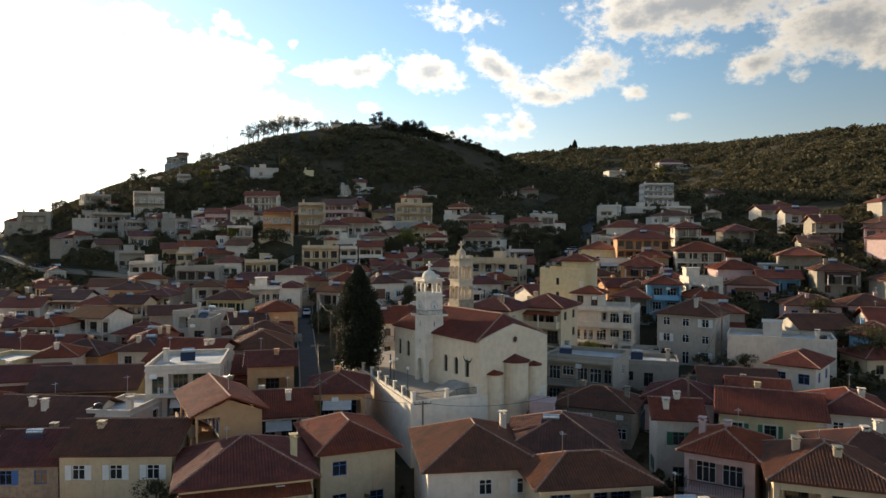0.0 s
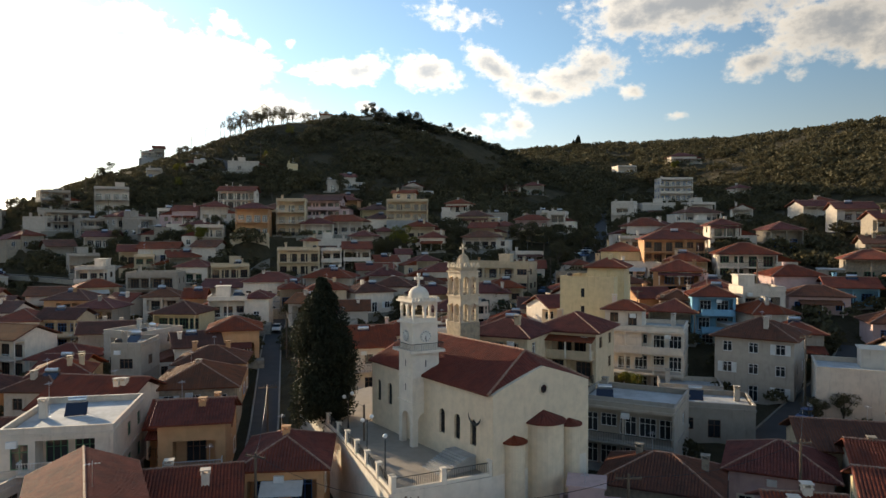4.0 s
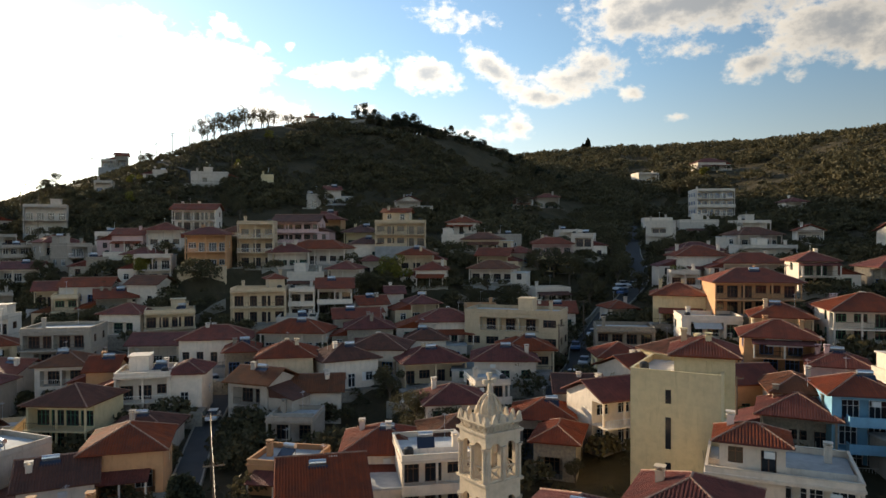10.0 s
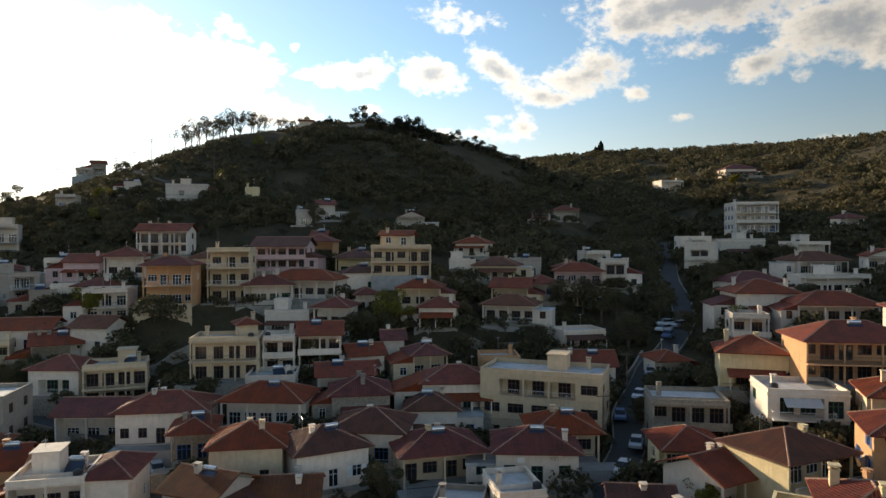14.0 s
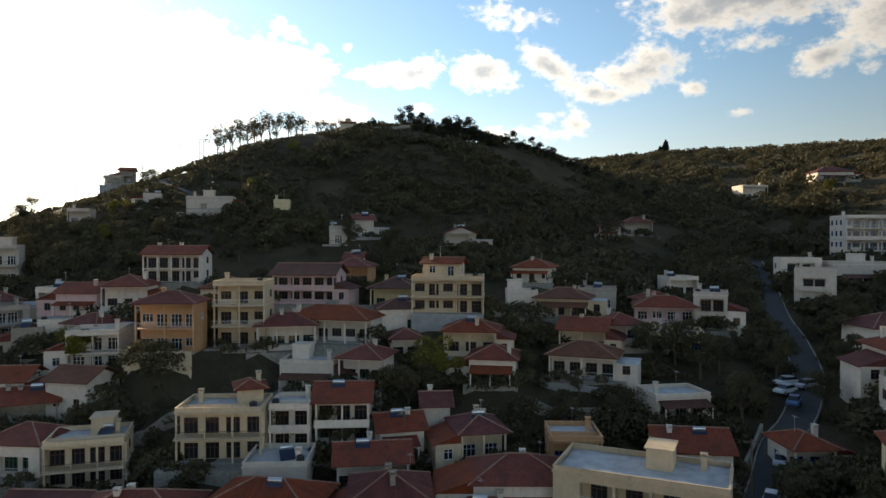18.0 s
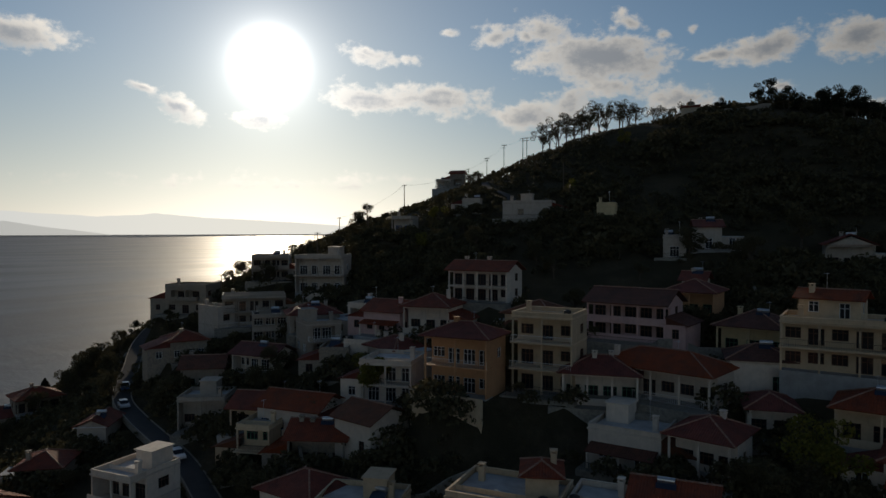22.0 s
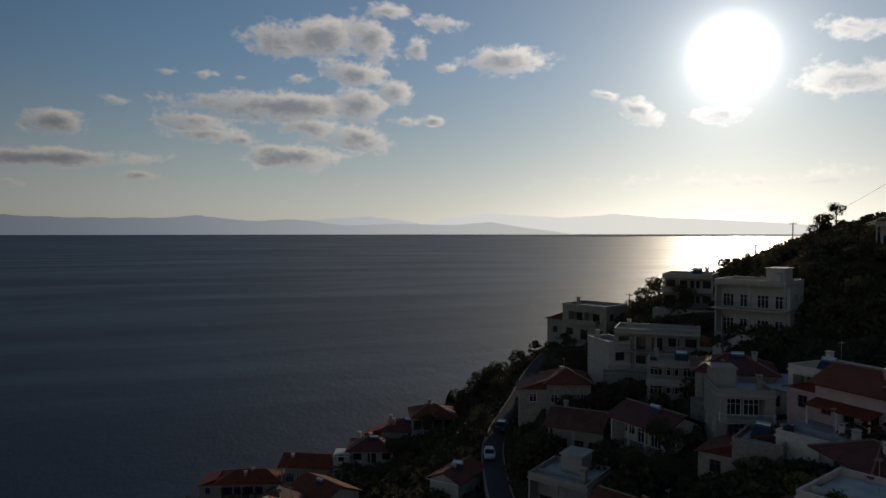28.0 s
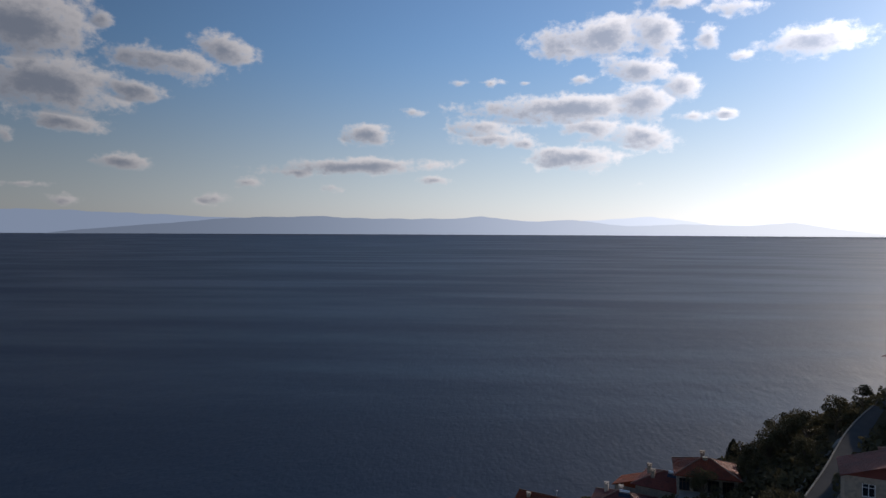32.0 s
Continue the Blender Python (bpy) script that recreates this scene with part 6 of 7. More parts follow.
# apses: one large and two small half drums with tiled half cones
for cx, r, z1, out in ((NW * 0.5, 1.75, 3.9, 1.0), (NW * 0.2, 0.95, 2.6, 1.0), (NW * 0.78, 0.95, 3.1, 1.0)):
    bm = bmesh.new()
    n = 12
    lo = [bm.verts.new((cx - r * math.cos(math.pi * k / n), -r * out * math.sin(math.pi * k / n), -8)) for k in range(n + 1)]
    hi = [bm.verts.new((v.co.x, v.co.y, z1)) for v in lo]
    for k in range(n):
        bm.faces.new((lo[k], lo[k + 1], hi[k + 1], hi[k]))
    apse = part("apse", bm, CHURCH_CREAM, church)
    bm = bmesh.new()
    uv = bm.loops.layers.uv.verify()
    r2 = r + 0.22
    for k in range(n):
        a0, a1 = math.pi * k / n, math.pi * (k + 1) / n
        pts = [Vector((cx - r2 * math.cos(a0), -r2 * math.sin(a0), z1)), Vector((cx - r2 * math.cos(a1), -r2 * math.sin(a1), z1)), Vector((cx, 0, z1 + r * 0.45))]
        f = bm.faces.new([bm.verts.new(p) for p in pts])
        for lp, p in zip(f.loops, ((a0 * r2, 0), (a1 * r2, 0), ((a0 + a1) / 2 * r2, r2))):
            lp[uv].uv = p
        bm.faces.new([bm.verts.new(p) for p in (pts[1], pts[0], pts[0] - Vector((0, 0, 0.12)), pts[1] - Vector((0, 0, 0.12)))])
    part("apse_roof", bm, CHURCH_TILE, apse)
bm = bmesh.new()
for k in range(20):
    a0, a1 = 2 * math.pi * k / 20, 2 * math.pi * (k + 1) / 20
    c = Vector((NW / 2, -0.03, EAVE - 0.1))
    bm.faces.new([bm.verts.new(c + Vector((r * math.cos(a), y, r * math.sin(a)))) for r, a, y in ((0.55, a0, 0), (0.55, a1, 0), (0.36, a1, -0.05), (0.36, a0, -0.05))])
rim = part("round_window", bm, PALE_STONE, church)
bm = bmesh.new()
bm.faces.new([bm.verts.new((NW / 2 + 0.38 * math.cos(2 * math.pi * k / 20), -0.02, EAVE - 0.1 + 0.38 * math.sin(2 * math.pi * k / 20))) for k in range(20)])
part("pane", bm, PANE, rim)
for k in range(8):
    bm = bmesh.new()
    box(bm, -1.4 - k * 0.3, 2.2, -0.02, -1.1 - k * 0.3, 5.2, 1.05 - k * 0.13)
    part("step", bm, CONCRETE, church)
bm = bmesh.new()
box(bm, -1.1, 2.2, -0.02, -0.02, 5.2, 1.18)
part("landing", bm, CONCRETE, church)
bm = bmesh.new()
for k in range(14):
    a0, a1 = math.pi * (1.05 + 0.95 * k / 14), math.pi * (1.05 + 0.95 * (k + 1) / 14)
    c = Vector((-0.2, 2.2, 4.6))
    t0, t1 = 0.10 + 0.16 * math.sin(math.pi * k / 14), 0.10 + 0.16 * math.sin(math.pi * (k + 1) / 14)
    bm.faces.new([bm.verts.new(c + Vector((0, r * math.cos(a), r * math.sin(a)))) for r, a in ((0.9, a0), (0.9, a1), (0.9 - t1, a1), (0.9 - t0, a0))])
part("crescent_sign", bm, IRON, church, "dark crescent ornament")

# white bell tower
S1 = 2.8
at = Vector((-1.85, 92.0, 0))
tower = thing("bell_tower", at.x, at.y, TERRACE, ANGLE - 5, "white square bell tower with clock, dome and cross", "tower")
bm = bmesh.new()
for m in four_faces(S1):
    arch_face(bm, m, S1, 0, 4.0, [(S1 / 2, 0.82, 0.0, 2.3)], 0.45)
    arch_face(bm, m, S1, 4.0, 8.9, [], 0.3)
bmesh.ops.remove_doubles(bm, verts=bm.verts[:], dist=0.001)
part("shaft", bm, WHITEWASH, tower)
bm = bmesh.new()
band(bm, S1 - 0.16, 8.9, 11.4)
part("clock_stage", bm, WHITEWASH, tower)
for z0, z1, s in ((4.0, 4.14, 3.0), (6.3, 6.42, 2.95), (8.75, 9.0, 3.7), (11.4, 11.58, 3.05), (13.45, 13.6, 3.2)):
    bm = bmesh.new()
    band(bm, s, z0, z1)
    part("cornice", bm, WHITEWASH, tower)
bm = bmesh.new()
h = 1.75
for a, b in (((-h, -h), (h, -h)), ((h, -h), (h, h)), ((-h, h), (h, h)), ((-h, -h), (-h, h))):
    railing(bm, *a, *b, 9.0, 0.6, 0.18)
part("railing", bm, IRON, tower)
bm = bmesh.new()
for m in four_faces(2.6):
    arch_face(bm, m, 2.6, 11.58, 13.45, [(0.68, 0.5, 11.95, 12.75), (1.92, 0.5, 11.95, 12.75)], 0.22)
part("belfry", bm, WHITEWASH, tower)
bm = bmesh.new()
box(bm, -0.11, 0.02, 13.6, 0.11, 0.14, 13.88)
tooth = mesh_of("merlon", bm, WHITEWASH)
for m in four_faces(3.0):
    for k in range(9):
        shared("merlon", tooth, tower, m @ Matrix.Translation((0.17 + k * 0.33, 0, 0)))
bm = bmesh.new()
prism(bm, 0, 0, 13.6, 13.95, 1.02, 1.0, 20)
dome(bm, 1.0, 13.95, 0.95)
part("dome", bm, WHITEWASH, tower, "whitewashed round dome")
bm = bmesh.new()
cross(bm, 14.85, 1.15)
part("cross", bm, WHITEWASH, tower)
bell(tower, 0, 0, 13.1, 0.42, BRONZE)
for turn in (0, -90):
    m = Matrix.Rotation(radians(turn), 4, "Z") @ Matrix.Translation((0, -S1 / 2 + 0.04, 10.25)) @ Matrix.Rotation(radians(90), 4, "X")
    bm = bmesh.new()
    prism(bm, 0, 0, 0, 0.06, 0.56, 0.54, 28)
    bm.transform(m)
    dial = part("clock_face", bm, DIAL, tower, "white clock dial with dark numerals")
    for k in range(12):
        bm = bmesh.new()
        box(bm, -0.035, 0.40, 0.062, 0.035, 0.52, 0.075, Matrix.Rotation(math.pi * k / 6, 4, "Z"))
        bm.transform(m)
        part("hour_mark", bm, DARK, dial)
    for ang, ln, wd in ((178, 0.42, 0.06), (196, 0.28, 0.09)):
        bm = bmesh.new()
        box(bm, -wd / 2, -0.08, 0.085, wd / 2, ln, 0.1, Matrix.Rotation(radians(-ang), 4, "Z"))
        bm.transform(m)
        part("pointer", bm, DARK, dial)
for z in (5.1, 7.4):
    for turn in (0, -90):
        bm = bmesh.new()
        box(bm, -0.06, -S1 / 2 - 0.012, z, 0.06, -S1 / 2 + 0.02, z + 0.62, Matrix.Rotation(radians(turn), 4, "Z"))
        part("slit_window", bm, DARK, tower)

# carved stone bell tower behind
S2 = 2.55
stone = thing("bell_tower", 2.9, 107.6, 21.5, 34, "carved cream stone bell tower with two tiers of arches", "tower")
B0 = 13.9
bm = bmesh.new()
band(bm, S2 + 0.25, -3, B0)
part("base", bm, material("rough_stone", (0.36, 0.29, 0.20), (0.22, 0.18, 0.13), scale=2.2, fine=4.0, var=1.0, bump=0.6, spread=0.0), stone, "rough brown stone base")
for z0, z1 in ((B0, B0 + 3.0), (B0 + 3.15, B0 + 5.85)):
    bm = bmesh.new()
    for m in four_faces(S2):
        arch_face(bm, m, S2, z0, z1, [(0.72, 0.36, z0 + 0.1, z0 + 1.85), (S2 - 0.72, 0.36, z0 + 0.1, z0 + 1.85)], 0.3)
    tier = part("arcade", bm, PALE_STONE, stone)
    for m in four_faces(S2):
        for c in (0.72, S2 - 0.72):
            bm = bmesh.new()
            for s in (-1, 1):
                q = [m @ Vector((c - 0.34 * s, 0.1, z0 + 0.12)), m @ Vector((c + 0.34 * s, 0.1, z0 + 0.75))]
                rod(bm, q[0], q[1], 0.035, 5)
            rod(bm, m @ Vector((c - 0.36, 0.1, z0 + 0.78)), m @ Vector((c + 0.36, 0.1, z0 + 0.78)), 0.05, 5)
            part("balustrade", bm, PALE_STONE, tier)
    for m in four_faces(S2):
        for x in (0.1, S2 / 2, S2 - 0.1):
            bm = bmesh.new()
            p = m @ Vector((x, -0.02, 0))
            prism(bm, p.x, p.y, z0, z0 + 1.85, 0.11, 0.095, 8)
            prism(bm, p.x, p.y, z0 + 1.85, z0 + 2.0, 0.16, 0.2, 8)
            part("colonnette", bm, PALE_STONE, tier)
    bm = bmesh.new()
    band(bm, S2 + 0.3, z1, z1 + 0.15)
    part("cornice", bm, PALE_STONE, stone)
    for sx in (-0.55, 0.55):
        bell(stone, sx, -0.4, z0 + 2.1, 0.3, BRONZE)
T0 = B0 + 6.0
bm = bmesh.new()
for m in four_faces(S2 + 0.1):
    for k in range(6):
        a, b = 0.08 + k * 0.42, 0.08 + k * 0.42 + 0.38
        rod(bm, m @ Vector((a, 0.05, T0 + 0.02)), m @ Vector((b, 0.05, T0 + 0.4)), 0.035, 5)
        rod(bm, m @ Vector((a, 0.05, T0 + 0.4)), m @ Vector((b, 0.05, T0 + 0.02)), 0.035, 5)
part("lattice", bm, PALE_STONE, stone)
bm = bmesh.new()
band(bm, S2 + 0.2, T0 + 0.42, T0 + 0.52)
band(bm, S2 - 0.3, T0, T0 + 0.42)
part("cornice", bm, PALE_STONE, stone)
for m in four_faces(S2 + 0.15):
    for k in range(5):
        bm = bmesh.new()
        x = 0.14 + k * 0.6
        v = [bm.verts.new(m @ Vector((x + dx, y, T0 + 0.52 + z))) for y in (0.02, 0.16) for dx, z in ((-0.2, 0), (0.2, 0), (0.12, 0.3), (0, 0.48), (-0.12, 0.3))]
        bm.faces.new(v[:5])
        bm.faces.new(v[5:][::-1])
        for i in range(5):
            bm.faces.new((v[(i + 1) % 5], v[i], v[5 + i], v[5 + (i + 1) % 5]))
        part("merlon", bm, PALE_STONE, stone)
bm = bmesh.new()
prism(bm, 0, 0, T0 + 0.5, T0 + 0.8, 0.82, 0.78, 12)
for k in range(8):
    a = 2 * math.pi * k / 8
    for j in range(6):
        e0, e1 = math.pi / 2 * j / 6, math.pi / 2 * (j + 1) / 6
        p = [(0.74 * math.cos(e) * math.cos(a), 0.74 * math.cos(e) * math.sin(a), T0 + 0.8 + 1.15 * math.sin(e)) for e in (e0, e1)]
        rod(bm, p[0], p[1], 0.06, 5)
dome(bm, 0.62, T0 + 0.8, 0.98, 12, 5)
part("lantern_dome", bm, PALE_STONE, stone, "ribbed stone cupola")
bm = bmesh.new()
cross(bm, T0 + 1.85, 1.2)
part("cross", bm, PALE_STONE, stone)

# flag pole and lamps of the terrace
def globe_lamp(x, y, z, high, arms):
    e = thing("street_lamp", x, y, z, 0, "black iron lamp post with white glass globes", "street lamp", "terrace lamps")
    bm = bmesh.new()
    prism(bm, 0, 0, 0, 0.5, 0.12, 0.08, 8)
    prism(bm, 0, 0, 0.5, high, 0.06, 0.04, 8)
    part("post", bm, IRON, e)
    for k in range(arms):
        a = 2 * math.pi * k / max(arms, 1)
        r = 0.0 if arms == 1 else 0.4
        bm = bmesh.new()
        c = (r * math.cos(a), r * math.sin(a), high + 0.2 - 0.35 * (k % 2))
        rod(bm, (0, 0, high - 0.25), (c[0], c[1], c[2] - 0.2), 0.03)
        arm = part("arm", bm, IRON, e)
        bm = bmesh.new()
        bmesh.ops.create_icosphere(bm, subdivisions=2, radius=0.2, matrix=Matrix.Translation(c))
        part("globe", bm, JOINERY["white"], arm, "white glass globe")


for x, y, n in ((-9.2, 96.5, 2), (-12.3, 103, 3), (-6.3, 87.5, 2), (-4.2, 81.5, 1), (-5, 106, 2), (-14.8, 106.4, 2)):
    globe_lamp(x, y, TERRACE, 3.4, n)

# ---------------------------------------------------------------- trees and scrub
def leaf_cloud(rng, centres, count, size, mat, squash=0.8):
    """Many small leaf blades strewn through ellipsoids (x, y, z, radius); from_pydata lists."""
    c = np.array(centres)
    k = rng.integers(0, len(c), count)
    d = rng.normal(size=(count, 3))
    d /= np.linalg.norm(d, axis=1)[:, None]
    r = rng.uniform(0.45, 1.0, count)[:, None] ** 0.6 * rng.uniform(0.8, 1.12, (count, 1))
    p = c[k, :3] + d * r * c[k, 3:4] * np.array([1, 1, squash])
    u = rng.normal(size=(count, 3))
    u /= np.linalg.norm(u, axis=1)[:, None]
    w = np.cross(u, rng.normal(size=(count, 3)))
    w /= np.linalg.norm(w, axis=1)[:, None]
    s = size * rng.uniform(0.6, 1.3, (count, 1))
    quad = np.stack([p - u * s - w * s * 0.15, p + w * s * 0.55, p + u * s + w * s * 0.1, p - w * s * 0.5], 1).reshape(-1, 3)
    return quad


def cloud_mesh(name, quad, mat):
    n = len(quad) // 4
    me = bpy.data.meshes.new(name)
    me.vertices.add(4 * n)
    me.vertices.foreach_set("co", quad.ravel())
    me.loops.add(4 * n)
    me.loops.foreach_set("vertex_index", np.arange(4 * n, dtype=np.int32))
    me.polygons.add(n)
    me.polygons.foreach_set("loop_start", np.arange(0, 4 * n, 4, dtype=np.int32))
    me.update(calc_edges=True)
    me.materials.append(mat)
    return me


def limb(bm, a, b, r0, r1, sides=6):
    a, b = Vector(a), Vector(b)
    q = (b - a).to_track_quat("Z", "Y").to_matrix()
    ends = [[bm.verts.new(c + q @ Vector((r * math.cos(2 * math.pi * k / sides), r * math.sin(2 * math.pi * k / sides), 0))) for k in range(sides)] for c, r in ((a, r0), (b, r1))]
    for k in range(sides):
        bm.faces.new((ends[0][k], ends[0][(k + 1) % sides], ends[1][(k + 1) % sides], ends[1][k]))


def broad_tree(seed, mat, leaves=2600, spread=1.0):
    """Meshes of a broad tree 1 m high in all: trunk with limbs, crown of leaves."""
    rng, luck = np.random.default_rng(seed), random.Random(seed)
    bm = bmesh.new()
    limb(bm, (0, 0, -0.08), (0.01, 0.02, 0.36), 0.035, 0.024)
    blobs = []
    for k in range(9):
        a, up = luck.uniform(0, 6.28), luck.uniform(0.45, 0.86)
        r = luck.uniform(0.08, 0.34) * spread
        tip = (r * math.cos(a), r * math.sin(a), up)
        limb(bm, (0.01, 0.02, luck.uniform(0.24, 0.36)), tip, 0.018, 0.005, 5)
        blobs.append((*tip, luck.uniform(0.13, 0.24)))
    trunk = bpy.data.meshes.new("trunk")
    bm.to_mesh(trunk)
    bm.free()
    trunk.materials.append(BARK)
    return trunk, cloud_mesh("crown", leaf_cloud(rng, blobs, leaves, 0.024, mat), mat)


def bare_tree(seed):
    luck = random.Random(seed)
    bm = bmesh.new()

    def grow(a, way, length, r, depth):
        b = a + way * length
        limb(bm, a, b, r, r * 0.65, 5)
        if depth:
            for _ in range(3 if depth > 1 else 4):
                w = (way + Vector((luck.uniform(-1, 1), luck.uniform(-1, 1), luck.uniform(-0.1, 0.7))) * 0.75).normalized()
                grow(b, w, length * luck.uniform(0.55, 0.8), r * 0.6, depth - 1)
    grow(Vector((0, 0, -0.1)), Vector((luck.uniform(-0.1, 0.1), 0, 1)).normalized(), 0.36, 0.03, 4)
    trunk = bpy.data.meshes.new("trunk")
    bm.to_mesh(trunk)
    bm.free()
    trunk.materials.append(BARK)
    rng = np.random.default_rng(seed)
    blobs = [(luck.uniform(-0.34, 0.34), luck.uniform(-0.34, 0.34), luck.uniform(0.5, 0.95), 0.15) for _ in range(9)]
    return trunk, cloud_mesh("crown", leaf_cloud(rng, blobs, 1500, 0.018, OLIVE), OLIVE)


def spire_tree(seed, leaves=60000):
    """Cypress 1 m high: a dense flame of small sprays round a hidden trunk."""
    rng, luck = np.random.default_rng(seed), random.Random(seed)
    bm = bmesh.new()
    limb(bm, (0, 0, -0.05), (0, 0, 0.85), 0.022, 0.004)
    trunk = bpy.data.meshes.new("trunk")
    bm.to_mesh(trunk)
    bm.free()
    trunk.materials.append(BARK)
    blobs = []
    for k in range(150):
        t = luck.uniform(0.05, 0.97)
        r = 0.20 * (math.sin(math.pi * min(1, t * 0.75 + 0.22)) ** 0.8) * (1.0 - max(0, t - 0.75) * 2.2)
        a = luck.uniform(0, 6.28)
        q = r * luck.uniform(0.35, 0.95)
        blobs.append((q * math.cos(a), q * math.sin(a), t, max(0.028, r * 0.5)))
    return trunk, cloud_mesh("crown", leaf_cloud(rng, blobs, leaves, 0.0105, CYPRESS, 1.5), CYPRESS)


def pine_tree(seed):
    rng, luck = np.random.default_rng(seed), random.Random(seed)
    bm = bmesh.new()
    limb(bm, (0, 0, -0.08), (0.03, 0.01, 0.8), 0.03, 0.012)
    blobs = []
    for k in range(12):
        a, up = luck.uniform(0, 6.28), luck.uniform(0.34, 0.92)
        r = 0.30 * (1.05 - up) + luck.uniform(0.02, 0.12)
        tip = (r * math.cos(a), r * math.sin(a), up)
        limb(bm, (0.02, 0, up - 0.1), tip, 0.012, 0.004, 5)
        blobs.append((*tip, luck.uniform(0.09, 0.17)))
    trunk = bpy.data.meshes.new("trunk")
    bm.to_mesh(trunk)
    bm.free()
    trunk.materials.append(BARK)
    return trunk, cloud_mesh("crown", leaf_cloud(rng, blobs, 2200, 0.022, CYPRESS, 0.7), CYPRESS)


KINDS = {
    "leaf": ([broad_tree(s, LEAF) for s in (1, 2, 3)], "leafy dark green tree", "tree"),
    "lemon": ([broad_tree(s, LEMON) for s in (5, 6)], "broad tree with yellow-green autumn leaves", "tree"),
    "olive": ([broad_tree(s, OLIVE, 2000, 1.2) for s in (8, 9)], "dusty green olive tree", "olive tree"),
    "bare": ([bare_tree(s) for s in (11, 12, 13)], "sparse half-bare tree on the ridge", "tree"),
    "pine": ([pine_tree(s) for s in (15, 16, 17)], "dark green pine tree", "pine tree"),
    "cypress": ([spire_tree(s) for s in (21,)], "tall dark green cypress", "cypress"),
}
TREES = []
pick = random.Random(5)


def tree(kind, x, y, high, z=None, wide=1.0, label=""):
    meshes, text, cat = KINDS[kind]
    trunk, crown = pick.choice(meshes)
    z = ground_at(x, y) if z is None else z
    e = thing("tree" if kind != "cypress" else "cypress_tree", x, y, z, pick.uniform(0, 360), label or text, cat, "trees")
    e.scale = (high * wide, high * wide, high)
    shared("trunk", trunk, e)
    shared("crown", crown, e)
    TREES.append((x, y))


tree("cypress", -12.4, 100.2, 15.4, TERRACE - 0.2, 1.0, "tall dense dark cypress beside the church terrace")
tree("lemon", -10.5, 228.8, 9)
tree("leaf", -15.1, 223.3, 7)
tree("leaf", -13.0, 225.2, 7)
tree("leaf", -17.8, 223.4, 6)
tree("leaf", -30.9, 212.1, 6)
tree("leaf", -24.6, 213.4, 6)
tree("leaf", -27.3, 212.7, 5)
tree("lemon", -72.2, 230.1, 9)
tree("leaf", 31.9, 236.0, 8)
tree("leaf", 28.6, 239.2, 8)
tree("leaf", 24.7, 240.1, 7)
tree("leaf", 41.9, 245.0, 6)
tree("leaf", 35.3, 237.2, 7)
tree("leaf", 51.2, 231.9, 7)
tree("leaf", 58.7, 246.2, 8)
tree("leaf", 45.8, 223.8, 6)
tree("lemon", 52.2, 217.0, 6)
tree("leaf", 3.4, 232.3, 5)
tree("leaf", -52.1, 238.2, 6)
tree("leaf", -57.5, 236.3, 5)
tree("leaf", 67.4, 257.5, 7)
tree("leaf", 48.4, 260.9, 8)
tree("leaf", 51.8, 279.1, 8)
tree("leaf", 56.1, 307.4, 8)
tree("leaf", 79.7, 342.5, 9)
tree("leaf", 96.6, 351.5, 8)
tree("leaf", 66.0, 104.6, 8)
tree("leaf", 66.9, 112.0, 6)
tree("leaf", 48.6, 108.5, 4)
tree("olive", 45.1, 108.8, 4)
tree("leaf", 69.6, 125.4, 6)
tree("leaf", -26.1, 213.3, 5.5)
tree("leaf", -22.4, 211.9, 5)
tree("leaf", -72.6, 206.9, 7)
tree("leaf", -7.9, 172.0, 6)
tree("leaf", -2.9, 155.5, 8)
tree("leaf", 0.9, 153.9, 7)
tree("lemon", 26.5, 166.3, 5)
tree("leaf", 13.1, 175.9, 5)
tree("leaf", 34.1, 223.2, 8)
tree("leaf", 43.6, 235.2, 8)
tree("leaf", -21.0, 261.8, 7)
tree("leaf", -77.7, 223.4, 7)
tree("leaf", -52.6, 239.0, 8)
tree("leaf", -97.7, 234.7, 6)
tree("leaf", -97.3, 230.1, 6)
tree("leaf", -170.3, 237.0, 8)
tree("leaf", -177.6, 245.7, 8)
tree("leaf", -174.7, 248.5, 7)
tree("leaf", -173.8, 252.7, 7)
tree("pine", -175.1, 257.8, 6)
tree("cypress", -191.0, 242.1, 6)
tree("leaf", -141.3, 309.9, 7)
tree("pine", -136.0, 308.9, 8)
tree("leaf", -184.6, 213.2, 7)
tree("leaf", -174.4, 241.6, 8)
tree("leaf", -186.5, 251.1, 7)
tree("leaf", -167.3, 228.7, 6)
tree("leaf", -166.0, 219.9, 6)
tree("leaf", -137.4, 228.3, 7)
tree("bare", -155.0, 277.4, 7)
tree("bare", -104.1, 364.8, 9)
tree("bare", -101.9, 366.2, 10)
tree("bare", -99.6, 368.1, 11)
tree("bare", -97.2, 369.3, 11)
tree("bare", -94.9, 370.6, 11)
tree("bare", -93.0, 372.7, 10)
tree("bare", -90.9, 374.2, 11)
tree("bare", -88.2, 376.5, 12)
tree("bare", -85.9, 377.7, 11)
tree("bare", -82.2, 380.2, 10)
tree("bare", -79.4, 382.0, 10)
tree("bare", -71.6, 386.5, 6)
tree("pine", -52.4, 394.0, 6.2)
tree("pine", -51.1, 394.3, 5.5)
tree("pine", -40.4, 397.0, 9.4)
tree("pine", -37.7, 397.9, 10.1)
tree("pine", -31.0, 391.4, 7.8)
tree("pine", -20.9, 383.8, 7.8)
tree("pine", -18.6, 382.1, 10.1)
tree("pine", -15.4, 382.8, 10.9)
tree("pine", -12.2, 384.5, 10.1)
tree("pine", -9.0, 384.2, 8.6)
